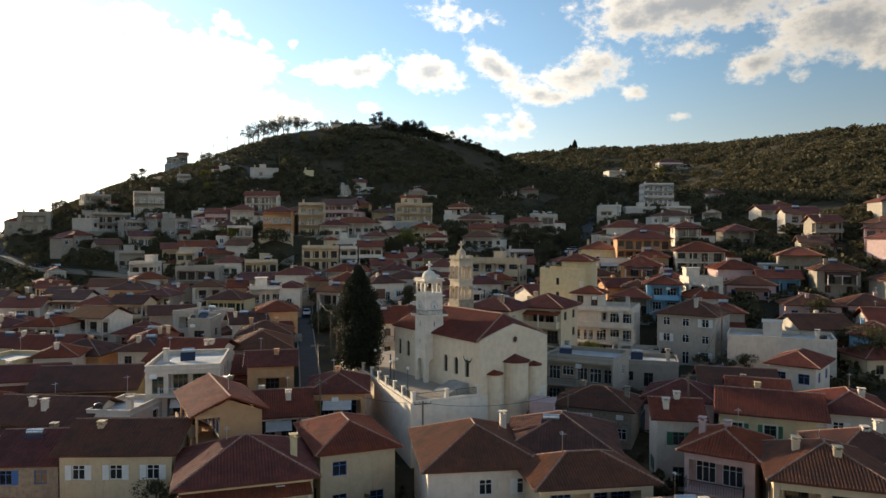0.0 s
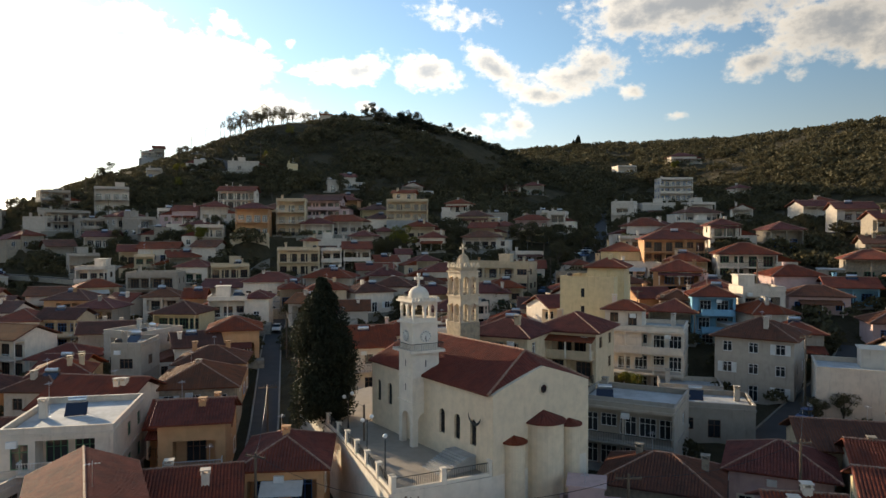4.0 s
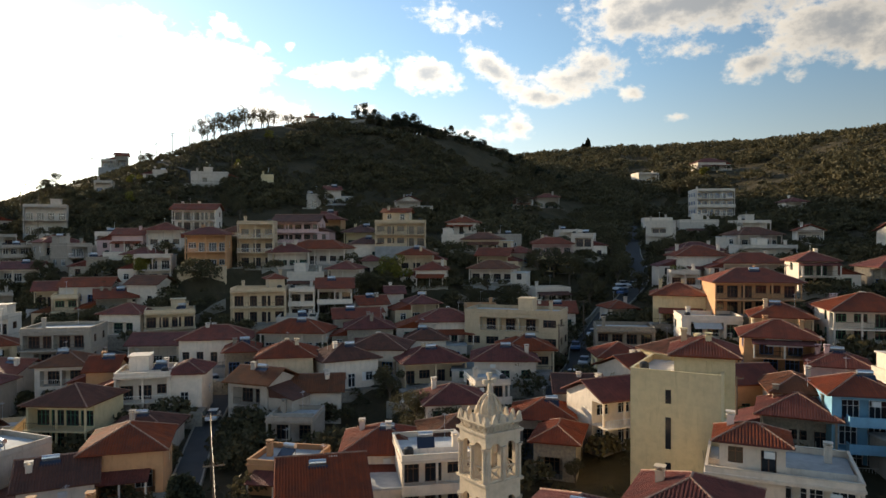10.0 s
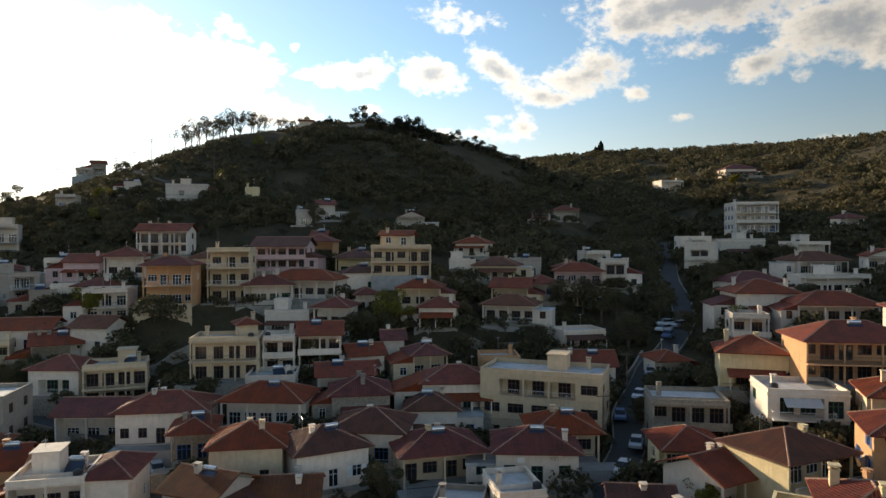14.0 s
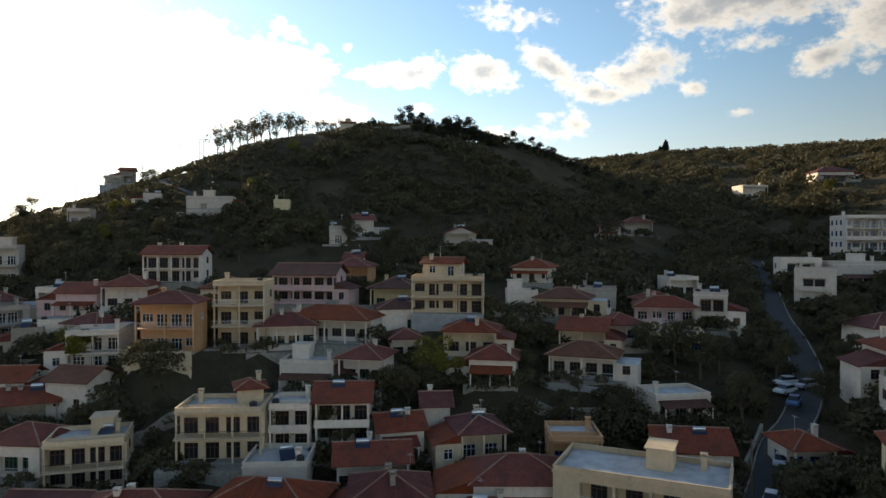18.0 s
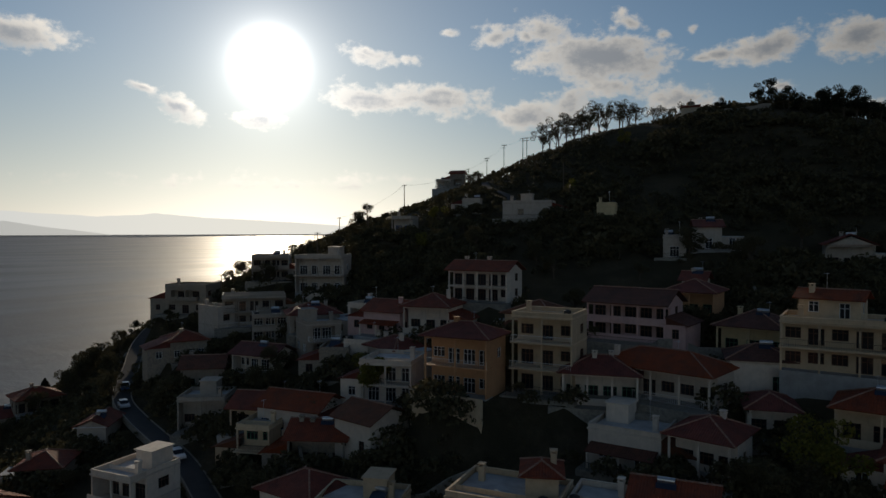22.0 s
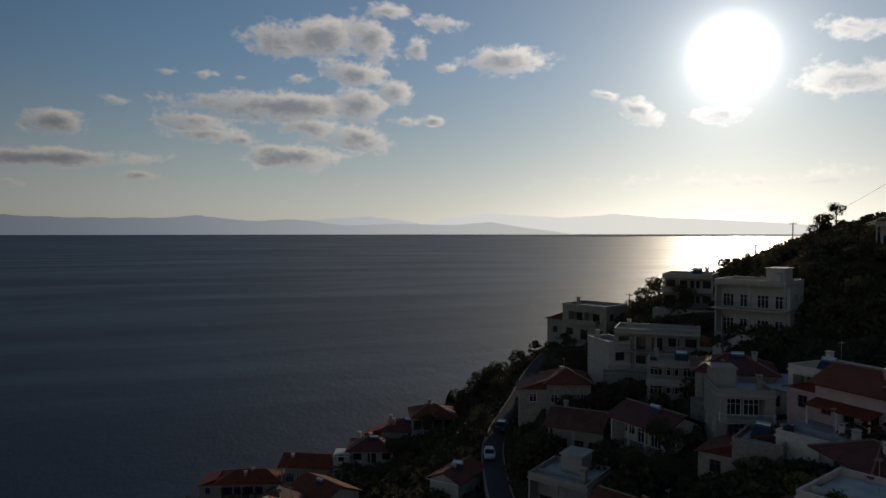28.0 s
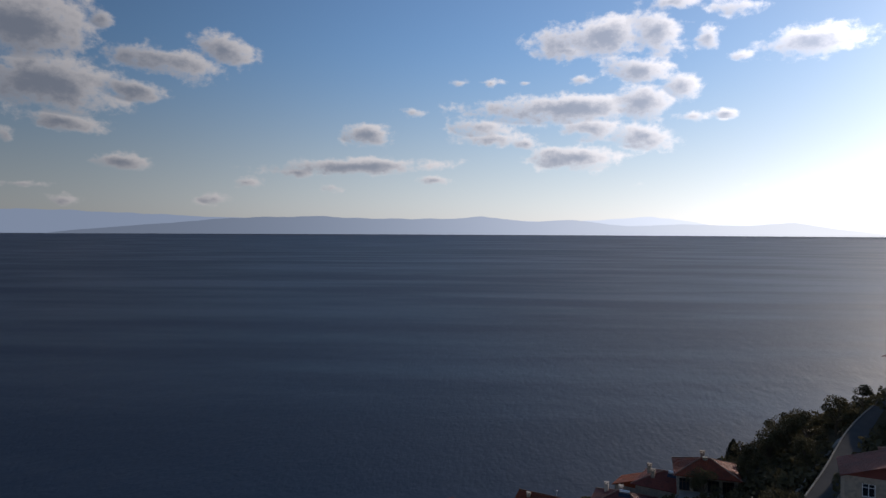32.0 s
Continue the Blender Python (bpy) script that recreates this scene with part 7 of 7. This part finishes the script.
tree("pine", -6.1, 383.9, 7.0)
crest = random.Random(9)
for k in range(30):
    x = -36 + k * 3.4 + crest.uniform(-1.5, 1.5)
    tree("pine" if crest.random() < 0.75 else "leaf", round(x, 1), round(404 - abs(x + 10) * 0.12 + crest.uniform(-7, 4), 1), crest.uniform(4.0, 7.5), wide=crest.uniform(1.0, 1.4))
for k in range(9):
    tree("bare", round(-100 + k * 4.6 + crest.uniform(-1, 1), 1), round(369 + k * 2.5 + crest.uniform(-3, 3), 1), crest.uniform(5.0, 8.5))
tree("lemon", -71.7, 352.7, 6)
tree("lemon", -73.4, 316.1, 5)
tree("cypress", 121.7, 630.4, 12)
tree("cypress", 117.8, 630.9, 8)
tree("pine", 9.2, 405.2, 5.5)
tree("leaf", -118.8, 345.2, 5)
tree("leaf", -122.2, 346.1, 5)
tree("leaf", -83.4, 282.8, 6)
tree("leaf", -37.9, 287.9, 7)
tree("leaf", -26.7, 288.9, 7)
tree("leaf", -4.5, 303.2, 8)
tree("leaf", -19.8, 304.4, 8)
tree("leaf", 4.8, 310.7, 8)
tree("leaf", 18.2, 320.8, 8)
tree("leaf", 31.7, 324.6, 8)
tree("leaf", 114.0, 375.6, 8)
tree("lemon", 127.9, 396.9, 8)
tree("leaf", 107.0, 372.7, 9)

# gardens and lanes between the houses
grow = random.Random(23)
BUSHES = []
for x, y, r in [p for p in PLOTS if p[1] > 110]:
    for k in range(5):
        a, b = x + grow.uniform(-1.6, 1.6) * r, y - r * grow.uniform(0.2, 1.0) - grow.uniform(1.0, 4.0)
        if any(math.hypot(a - c, b - d) < e * 0.9 + 0.8 for c, d, e in PLOTS) or not clear_of_streets(a, b, 1.2):
            continue
        BUSHES.append((a, b, grow.uniform(0.7, 2.1)))
for k in range(1500):
    x, y = grow.uniform(-190, 120), grow.uniform(60, 300)
    if len(TREES) > 285:
        break
    if any(math.hypot(x - a, y - b) < c + 1.6 for a, b, c in PLOTS) or not clear_of_streets(x, y, 1.5) or math.hypot(x + 3, y - 98) < 18:
        continue
    if ground_at(x, y) < 4 or (grow.random() < 0.3 and y < 200):
        continue
    tree(grow.choice(("leaf", "leaf", "olive", "olive", "leaf", "lemon" if grow.random() < 0.25 else "olive")), round(x, 1), round(y, 1), grow.uniform(2.6, 5.2) if y < 220 else grow.uniform(3, 6.5))

# scrub that covers the slopes
rng = np.random.default_rng(77)


def scrub(name, n, x0, x1, y0, y1, size, blades, mat, label, keep, leaf=(0.22, 0.5)):
    x, y = rng.uniform(x0, x1, n), rng.uniform(y0, y1, n)
    z = heights(x, y)
    lump = np.array([noise.noise(Vector((a * 0.035, b * 0.035, 3.0))) for a, b in zip(x, y)])
    ok = keep(x, y, z, lump)
    for a, b, c in PLOTS:
        ok &= (x - a) ** 2 + (y - b) ** 2 > (c + 0.8) ** 2
    for line, w in STREETS:
        for c in line[::2]:
            ok &= (x - c.x) ** 2 + (y - c.y) ** 2 > (w / 2 + 1.2) ** 2
    x, y, z = x[ok], y[ok], z[ok]
    r = size * rng.uniform(0.5, 1.5, len(x))
    leafy(name, np.c_[x, y, z + r * 0.45, r], blades, mat, label, leaf)


def leafy(name, blobs, blades, mat, label, leaf=(0.22, 0.5)):
    """One object of many bushes: blades strewn over each blob (x, y, z, radius)."""
    k = np.repeat(np.arange(len(blobs)), blades)
    m = len(k)
    d = rng.normal(size=(m, 3))
    d /= np.linalg.norm(d, axis=1)[:, None]
    d[:, 2] = np.abs(d[:, 2]) * 1.0 - 0.25
    p = blobs[k, :3] + d * rng.uniform(0.55, 1.1, (m, 1)) * blobs[k, 3:4] * np.array([1, 1, 0.9])
    u = rng.normal(size=(m, 3))
    u /= np.linalg.norm(u, axis=1)[:, None]
    w = np.cross(u, rng.normal(size=(m, 3)))
    w /= np.linalg.norm(w, axis=1)[:, None]
    s = blobs[k, 3:4] * rng.uniform(*leaf, (m, 1))
    quad = np.stack([p - u * s, p + w * s * 0.6, p + u * s, p - w * s * 0.6], 1).reshape(-1, 3)
    ob = new(name, cloud_mesh(name, quad, mat))
    tagged(ob, label, "bushes", kind="stuff")


scrub("hill_scrub", 9000, -190, 130, 255, 430, 1.35, 30, OLIVE, "dense dark scrub and low trees covering the hillside", lambda x, y, z, l: (z > 30) & (l > -0.30), (0.17, 0.38))
scrub("hill_wood", 3800, -130, 120, 280, 420, 2.5, 90, LEAF, "dark evergreen wood on the shaded hill face", lambda x, y, z, l: (z > 48) & (l > -0.02) & (x > -75), (0.11, 0.24))
scrub("far_scrub", 5200, 60, 420, 270, 760, 2.9, 60, LEAF, "olive groves standing in bands along the terraces of the far ridge", lambda x, y, z, l: (z > 45) & (l > -0.30) & ((z + 3 * l) % 6.5 < 3.6), (0.13, 0.28))
scrub("far_bushes", 5000, 60, 420, 270, 760, 1.5, 16, OLIVE, "low bushes scattered over the far ridge", lambda x, y, z, l: (z > 45) & (l > -0.42))
scrub("ridge_scrub", 1700, -60, 360, 420, 720, 3.2, 70, LEAF, "trees along the skyline of the ridge", lambda x, y, z, l: (z > 78) & (l > -0.35), (0.12, 0.26))
scrub("coast_scrub", 4200, -235, -110, 165, 340, 1.6, 60, LEAF, "dense green bushes on the steep coast", lambda x, y, z, l: (z > 2) & (x < -128 - (y - 240) * 0.25), (0.13, 0.28))
scrub("town_weeds", 3000, -150, 120, 60, 262, 0.7, 16, OLIVE, "weeds and garden bushes between the houses", lambda x, y, z, l: (z > 4) & ((x + 3) ** 2 + (y - 98) ** 2 > 380))
scrub("slope_trees", 1500, -130, 75, 150, 300, 2.5, 420, LEAF, "dark garden trees standing between the hillside houses", lambda x, y, z, l: (z > 12) & (l > -0.1), (0.07, 0.15))
scrub("slope_bushes", 3000, -130, 60, 150, 300, 1.5, 170, LEAF, "dark garden trees and bushes between the hillside houses", lambda x, y, z, l: (z > 12) & (l > -0.15), (0.1, 0.22))
scrub("east_scrub", 5200, 48, 230, 95, 340, 1.8, 90, LEAF, "dark green trees and bushes on the eastern slope", lambda x, y, z, l: (z > 12) & (l > -0.3), (0.13, 0.28))
scrub("outskirts_scrub", 2600, -170, 150, -30, 70, 1.6, 60, LEAF, "bushes and small trees on the outskirts of the town", lambda x, y, z, l: (z > 4) & (l > -0.2), (0.14, 0.3))
leafy("garden_bushes", np.array([(a, b, ground_at(a, b) + r * 0.8, r) for a, b, r in BUSHES]), 160, LEAF, "garden bushes and small trees below the houses", (0.11, 0.24))

# ---------------------------------------------------------------- chapel, poles, walls, cars
cx0, cy0 = -61.0, 391.0
cz0 = ground_at(cx0, cy0)
chapel = thing("chapel", cx0, cy0, cz0, 12, "small stone chapel with a dome on the hilltop", "chapel")
bm = bmesh.new()
box(bm, -3, -2.5, -2, 3, 2.5, 3.6)
part("wall", bm, PALE_STONE, chapel)
bm = bmesh.new()
lines, _ = tiled_roof(bm, 6, 5, 3.6, "g", 0.3)
part("roof", bm, TILE, chapel)
bm = bmesh.new()
prism(bm, 0, 0, 3.8, 5.2, 1.3, 1.3, 10)
dome(bm, 1.45, 5.2, 1.0, 12, 5)
cross(bm, 6.1, 0.9)
part("dome", bm, PALE_STONE, chapel)
arch = thing("bell_arch", cx0 - 6.2, cy0 + 0.5, ground_at(cx0 - 6.2, cy0 + 0.5), 12, "free-standing stone arch with a bell on the hilltop", "arch")
bm = bmesh.new()
arch_face(bm, Matrix.Translation((-1.3, 0, 0)), 2.6, -1, 4.9, [(1.3, 0.8, -1.0, 3.2)], 0.7)
part("arch", bm, PALE_STONE, arch)
bell(arch, 0, 0.35, 3.6, 0.3, BRONZE)


def stone_wall(pts, high, thick=0.4, mat=None, label="rough stone retaining wall on the slope", crest=None):
    line = smooth_line(pts, 2.5)
    v, f = [], []
    level = sum(ground_at(c.x, c.y) for c in line) / len(line)
    for i, c in enumerate(line):
        way = (line[min(i + 1, len(line) - 1)] - line[max(i - 1, 0)]).normalized()
        side = Vector((way.y, -way.x, 0)) * thick / 2
        z = ground_at(c.x, c.y)
        top = max(level + round((z - level) / 1.2) * 1.2, z) + high
        top = crest or top
        for q in (c - side, c + side):
            v += [(q.x, q.y, z - 2), (q.x, q.y, top)]
    for i in range(len(line) - 1):
        a, b = 4 * i, 4 * i + 4
        f += [(a, b, b + 1, a + 1), (a + 3, b + 3, b + 2, a + 2), (a + 1, b + 1, b + 3, a + 3)]
    f += [(0, 1, 3, 2), tuple(len(v) - 4 + k for k in (2, 3, 1, 0))]
    tagged(mesh_object("retaining_wall", v, f, mat or STONE_WALL), label, "wall", kind="structure")


stone_wall(((-61, 224.9), (-55, 224.5), (-49.5, 224.4)), 1.6, 0.4, PLASTER["c"], "cream garden wall below the orange house", 46.6)
stone_wall(((4, 224), (14, 224), (24, 226)), 1.4)
stone_wall(((-80, 222), (-70, 214), (-58, 214), (-48, 219)), 2.2)
stone_wall(((-68, 395), (-58, 386), (-46, 387), (-36, 391)), 2.0, label="low stone wall round the hilltop chapel")
stone_wall(((-38, 245), (-26, 252), (-14, 254)), 2.4)
stone_wall(((-28, 292), (-24, 276), (-18, 262), (-8, 258)), 1.0, label="stone stair wall climbing the hillside")
stone_wall(((-8, 168), (2, 162), (10, 160)), 2.4)
stone_wall(((-152, 236), (-166, 249), (-180, 272)), 1.0, label="low parapet along the coast road")
stone_wall(((26, 205), (31, 213), (36, 221)), 1.2)


def pole(x, y, high, arms, wood=True, z=None):
    z = ground_at(x, y) if z is None else z
    e = thing("utility_pole", x, y, z, pick.uniform(-25, 25), "weathered wooden utility pole with cross arms" if wood else "tall steel pole on the slope", "utility pole", "utility poles")
    bm = bmesh.new()
    prism(bm, 0, 0, -0.5, high, 0.15, 0.10, 8)
    part("mast", bm, POLE_WOOD, e)
    for k in range(arms):
        bm = bmesh.new()
        w = 1.0 if k == 0 else 0.7
        box(bm, -w, -0.06, high - 0.4 - 0.8 * k, w, 0.06, high - 0.28 - 0.8 * k)
        for s in (-1, -0.4, 0.4, 1):
            prism(bm, s * (w - 0.1), 0, high - 0.28 - 0.8 * k, high - 0.06 - 0.8 * k, 0.05, 0.03, 6)
        part("cross_arm", bm, POLE_WOOD, e)
    return Vector((x, y, z + high - 0.2))


def wire(a, b, sag):
    """A hanging cable between two points."""
    bm = bmesh.new()
    pts = [a.lerp(b, k / 14) - Vector((0, 0, sag * 4 * (k / 14) * (1 - k / 14))) for k in range(15)]
    for p, q in zip(pts, pts[1:]):
        rod(bm, p, q, 0.022, 4)
    me = bpy.data.meshes.new("cable")
    bm.to_mesh(me)
    bm.free()
    me.materials.append(IRON)
    tagged(new("cable", me), "thin black overhead cable between poles", "cable", "overhead cables")


tops = [pole(x, y, h, n) for x, y, h, n in (
    (-125.9, 313.6, 10, 1),
    (-122.5, 345.5, 7, 2),
    (-118.0, 350.3, 8, 2),
    (-110.2, 347.7, 10, 2),
    (-103.1, 347.2, 10, 2),
    (-100.9, 345.5, 10, 2),
    (-146.1, 307.6, 7, 1),
    (-156.3, 271.2, 8, 1),
    (-75.9, 315.2, 9, 0),
    (-148.1, 298.8, 5, 0),
    (-7.1, 92.2, 10, 0),
    (-17.9, 121.5, 9, 1),
    (-17.5, 112.1, 9, 1),
    (46.6, 113.3, 10, 1),
    (59.0, 153.3, 9, 1),
    (30.0, 147.0, 9, 1),
    (35.5, 148.8, 8, 1),
    (-31.9, 184.3, 8, 1),
    (-13.9, 210.8, 7, 1),
    (-111.3, 255.7, 9, 1),
    (-133.8, 284.5, 8, 1),
    (62.0, 189.5, 8, 1),
    (-18.6, 101.0, 9, 1),
    (-15.0, 83.0, 9, 1),
    (-2.2, 75.0, 9, 1),
    (14.5, 78.5, 9, 1),
    (30.5, 84.0, 9, 1),
    (-22.0, 133.0, 8, 1),
    (-27.0, 147.0, 8, 1),
    (22.0, 122.5, 9, 1),
    (20.6, 186.0, 8, 1),
    (29.0, 205.5, 8, 1))]
for i, j, sag in ((0, 1, 1.5), (1, 2, 0.6), (2, 3, 0.6), (3, 4, 0.6), (6, 0, 1.5), (10, 11, 1.2), (11, 12, 1.2), (14, 15, 1.5), (13, 14, 1.5), (22, 12, 0.5), (23, 22, 0.9), (24, 23, 0.8), (25, 24, 0.9), (26, 25, 0.9), (26, 13, 1.4), (11, 27, 0.7), (27, 28, 0.8), (29, 15, 1.2), (30, 31, 1.0)):
    wire(tops[i], tops[j], sag)



def car(x, y, yaw, paint, z=None):
    z = ground_at(x, y) + 0.36 if z is None else z
    e = thing("car", x, y, z, yaw, f"small {paint.name.split('_')[0]} hatchback parked at the kerb", "car", "parked cars")
    prof = ((-2.0, 0.35), (-2.0, 0.78), (-1.15, 0.92), (1.55, 0.95), (1.95, 0.8), (1.98, 0.35))
    cab = ((-1.15, 0.92), (-0.55, 1.42), (1.05, 1.45), (1.62, 0.95))
    for name, pr, wd, mat in (("body", prof, 0.84, paint), ("cabin", cab, 0.70, PANE)):
        bm = bmesh.new()
        l = [bm.verts.new((a, -wd, b)) for a, b in pr]
        r = [bm.verts.new((a, wd, b)) for a, b in pr]
        bm.faces.new(l)
        bm.faces.new(r[::-1])
        for k in range(len(pr)):
            j = (k + 1) % len(pr)
            bm.faces.new((l[k], r[k], r[j], l[j]))
        bmesh.ops.bevel(bm, geom=bm.edges[:], offset=0.06, segments=1, affect="EDGES")
        part(name, bm, mat, e)
    bm = bmesh.new()
    box(bm, -0.5, -0.66, 1.44, 1.0, 0.66, 1.49)
    part("roof_panel", bm, paint, e)
    for sx in (-1.25, 1.25):
        for sy in (-0.8, 0.8):
            bm = bmesh.new()
            rod(bm, (sx, sy - 0.1, 0.3), (sx, sy + 0.1, 0.3), 0.31, 12)
            wheel = part("wheel", bm, IRON, e)
            bm = bmesh.new()
            rod(bm, (sx, sy - 0.115, 0.3), (sx, sy + 0.115, 0.3), 0.18, 10)
            part("rim", bm, STEEL, wheel)


PAINTS = [material(n, c, rough=0.3, stain=0.0, bump=0.0, var=0.1, spec=0.6) for n, c in
          (("white_car", (0.7, 0.7, 0.7)), ("silver_car", (0.42, 0.43, 0.45)), ("blue_car", (0.05, 0.12, 0.28)), ("dark_car", (0.03, 0.03, 0.035)))]


def on_street(n, at, off):
    """A place beside the kerb of street n, at a share of its length, and the heading there."""
    line, w = STREETS[n]
    i = min(len(line) - 2, int(at * (len(line) - 1)))
    way = (line[i + 1] - line[max(i - 1, 0)]).normalized()
    side = Vector((way.y, -way.x, 0))
    p = line[i] + side * off * (w / 2 - 1.05)
    zs = [max(ground_at(*(c + side * s).xy) for s in (-w / 2, 0, w / 2)) for c in (line[max(i - 1, 0)], line[i], line[i + 1])]
    return p.x, p.y, math.degrees(math.atan2(way.y, way.x)), max(zs) + 0.36


for k, (n, at, off) in enumerate(((0, 0.30, 1), (0, 0.36, -1), (0, 0.44, 1), (0, 0.60, -1), (0, 0.72, -1), (0, 0.76, 1), (1, 0.16, 1), (1, 0.20, 1), (1, 0.26, -1), (1, 0.30, 1),
                                  (1, 0.35, 1), (1, 0.42, -1), (2, 0.18, -1), (2, 0.3, 1), (2, 0.52, 1), (2, 0.58, 1), (2, 0.64, 1))):
    x, y, yaw, z = on_street(n, at, off)
    car(x, y, yaw, PAINTS[(k * 5 + k // 3) % 4], z)
for k, (x, y) in enumerate(((44.5, 233.5), (46.8, 231.8), (43.2, 230.6))):
    car(x, y, 20 + 7 * k, PAINTS[k % 2], ground_at(x, y) + 0.1)


# ---------------------------------------------------------------- roof furniture
def heater_meshes():
    bm = bmesh.new()
    v = [bm.verts.new(p) for p in ((-0.95, 0, 0.1), (0.95, 0, 0.1), (0.95, 1.25, 1.05), (-0.95, 1.25, 1.05), (-0.95, 0.05, 0.02), (0.95, 0.05, 0.02), (0.95, 1.3, 0.97), (-0.95, 1.3, 0.97))]
    for f in ((0, 1, 2, 3), (7, 6, 5, 4), (0, 4, 5, 1), (1, 5, 6, 2), (2, 6, 7, 3), (3, 7, 4, 0)):
        bm.faces.new([v[i] for i in f])
    a = bpy.data.meshes.new("collector_panel")
    bm.to_mesh(a)
    bm.free()
    a.materials.append(SOLAR)
    bm = bmesh.new()
    rod(bm, (-0.8, 1.42, 1.3), (0.8, 1.42, 1.3), 0.28, 14)
    b = bpy.data.meshes.new("tank")
    bm.to_mesh(b)
    bm.free()
    b.materials.append(STEEL)
    bm = bmesh.new()
    for s in (-0.8, 0.8):
        rod(bm, (s, 1.4, 0), (s, 1.4, 1.1), 0.03)
        rod(bm, (s, 0.1, 0), (s, 1.4, 0.05), 0.03)
    c = bpy.data.meshes.new("stand")
    bm.to_mesh(c)
    bm.free()
    c.materials.append(IRON)
    return a, b, c


HEATER = heater_meshes()


def water_heater(x, y, z, yaw):
    e = thing("solar_water_heater", x, y, z, yaw, "solar water heater with blue panel and steel tank on a roof", "solar heater", "rooftop solar heaters")
    for name, me in zip(("collector_panel", "tank", "stand"), HEATER):
        shared(name, me, e)


perch = random.Random(41)
for ob in [o for o in scene.objects if o.parent is None and o.name.startswith(("house", "apartment"))]:
    bodies = [c for c in ob.children if c.name.startswith("roof")]
    if not bodies or perch.random() > 0.32:
        continue
    flat = bodies[0].data.materials[0] == SCREED
    xs = [v.co for v in bodies[0].data.vertices]
    w, d, zt = max(c.x for c in xs), max(c.y for c in xs), max(c.z for c in xs)
    if flat:
        p = Vector((perch.uniform(-0.6, 0.6) * w, perch.uniform(-0.5, 0.2) * d, zt))
    else:
        zb = min(c.z for c in xs)
        p = Vector((perch.uniform(-0.25, 0.25) * w, -0.45 * d, zb + (zt - zb) * 0.42))
    q = ob.matrix_basis @ p
    water_heater(q.x, q.y, q.z, math.degrees(ob.matrix_basis.to_euler().z) + (perch.uniform(-20, 20) if flat else 0))


# ---------------------------------------------------------------- garden walls and roof tanks
yard = random.Random(63)
for ob in [o for o in scene.objects if o.parent is None and o.name.startswith("house") and 160 < o.location.y < 275 and -120 < o.location.x < 75]:
    if yard.random() > 0.34:
        continue
    half, out = yard.uniform(3.5, 6.0), yard.uniform(6.5, 8.5)
    ends = [ob.matrix_basis @ Vector((s * half, -out, 0)) for s in (-1, 0, 1)]
    if any(math.hypot(p.x - a, p.y - b) < r + 0.4 for p in ends for a, b, r in PLOTS) or not all(clear_of_streets(p.x, p.y, 0.8) for p in ends):
        continue
    stone_wall([p.xy for p in ends], yard.uniform(0.7, 1.5), 0.35, yard.choice((STONE_WALL, STONE_WALL, CONCRETE, PLASTER["w"])), "garden wall below a hillside house")


def barrel_meshes():
    bm = bmesh.new()
    prism(bm, 0, 0, 0.12, 0.95, 0.5, 0.5, 14)
    prism(bm, 0, 0, 0.95, 1.12, 0.5, 0.2, 14)
    a = mesh_of("tank", bm, IRON)
    bm = bmesh.new()
    for sx in (-0.4, 0.4):
        box(bm, sx - 0.06, -0.5, 0, sx + 0.06, 0.5, 0.12)
    return a, mesh_of("stand", bm, CONCRETE)


BARREL = barrel_meshes()
for ob in [o for o in scene.objects if o.parent is None and o.name.startswith(("house", "apartment"))]:
    flat = [c for c in ob.children if c.name.startswith("roof") and c.data.materials[0] == SCREED]
    if not flat or yard.random() > 0.4:
        continue
    xs = [v.co for v in flat[0].data.vertices]
    w, d, zt = max(c.x for c in xs), max(c.y for c in xs), max(c.z for c in xs)
    q = ob.matrix_basis @ Vector((yard.choice((-0.8, 0.8)) * w, -0.72 * d, zt))
    e = thing("water_tank", q.x, q.y, q.z, yard.uniform(0, 90), "black plastic water tank standing on a flat roof", "water tank", "roof tanks")
    shared("tank", BARREL[0], e)
    shared("stand", BARREL[1], e)
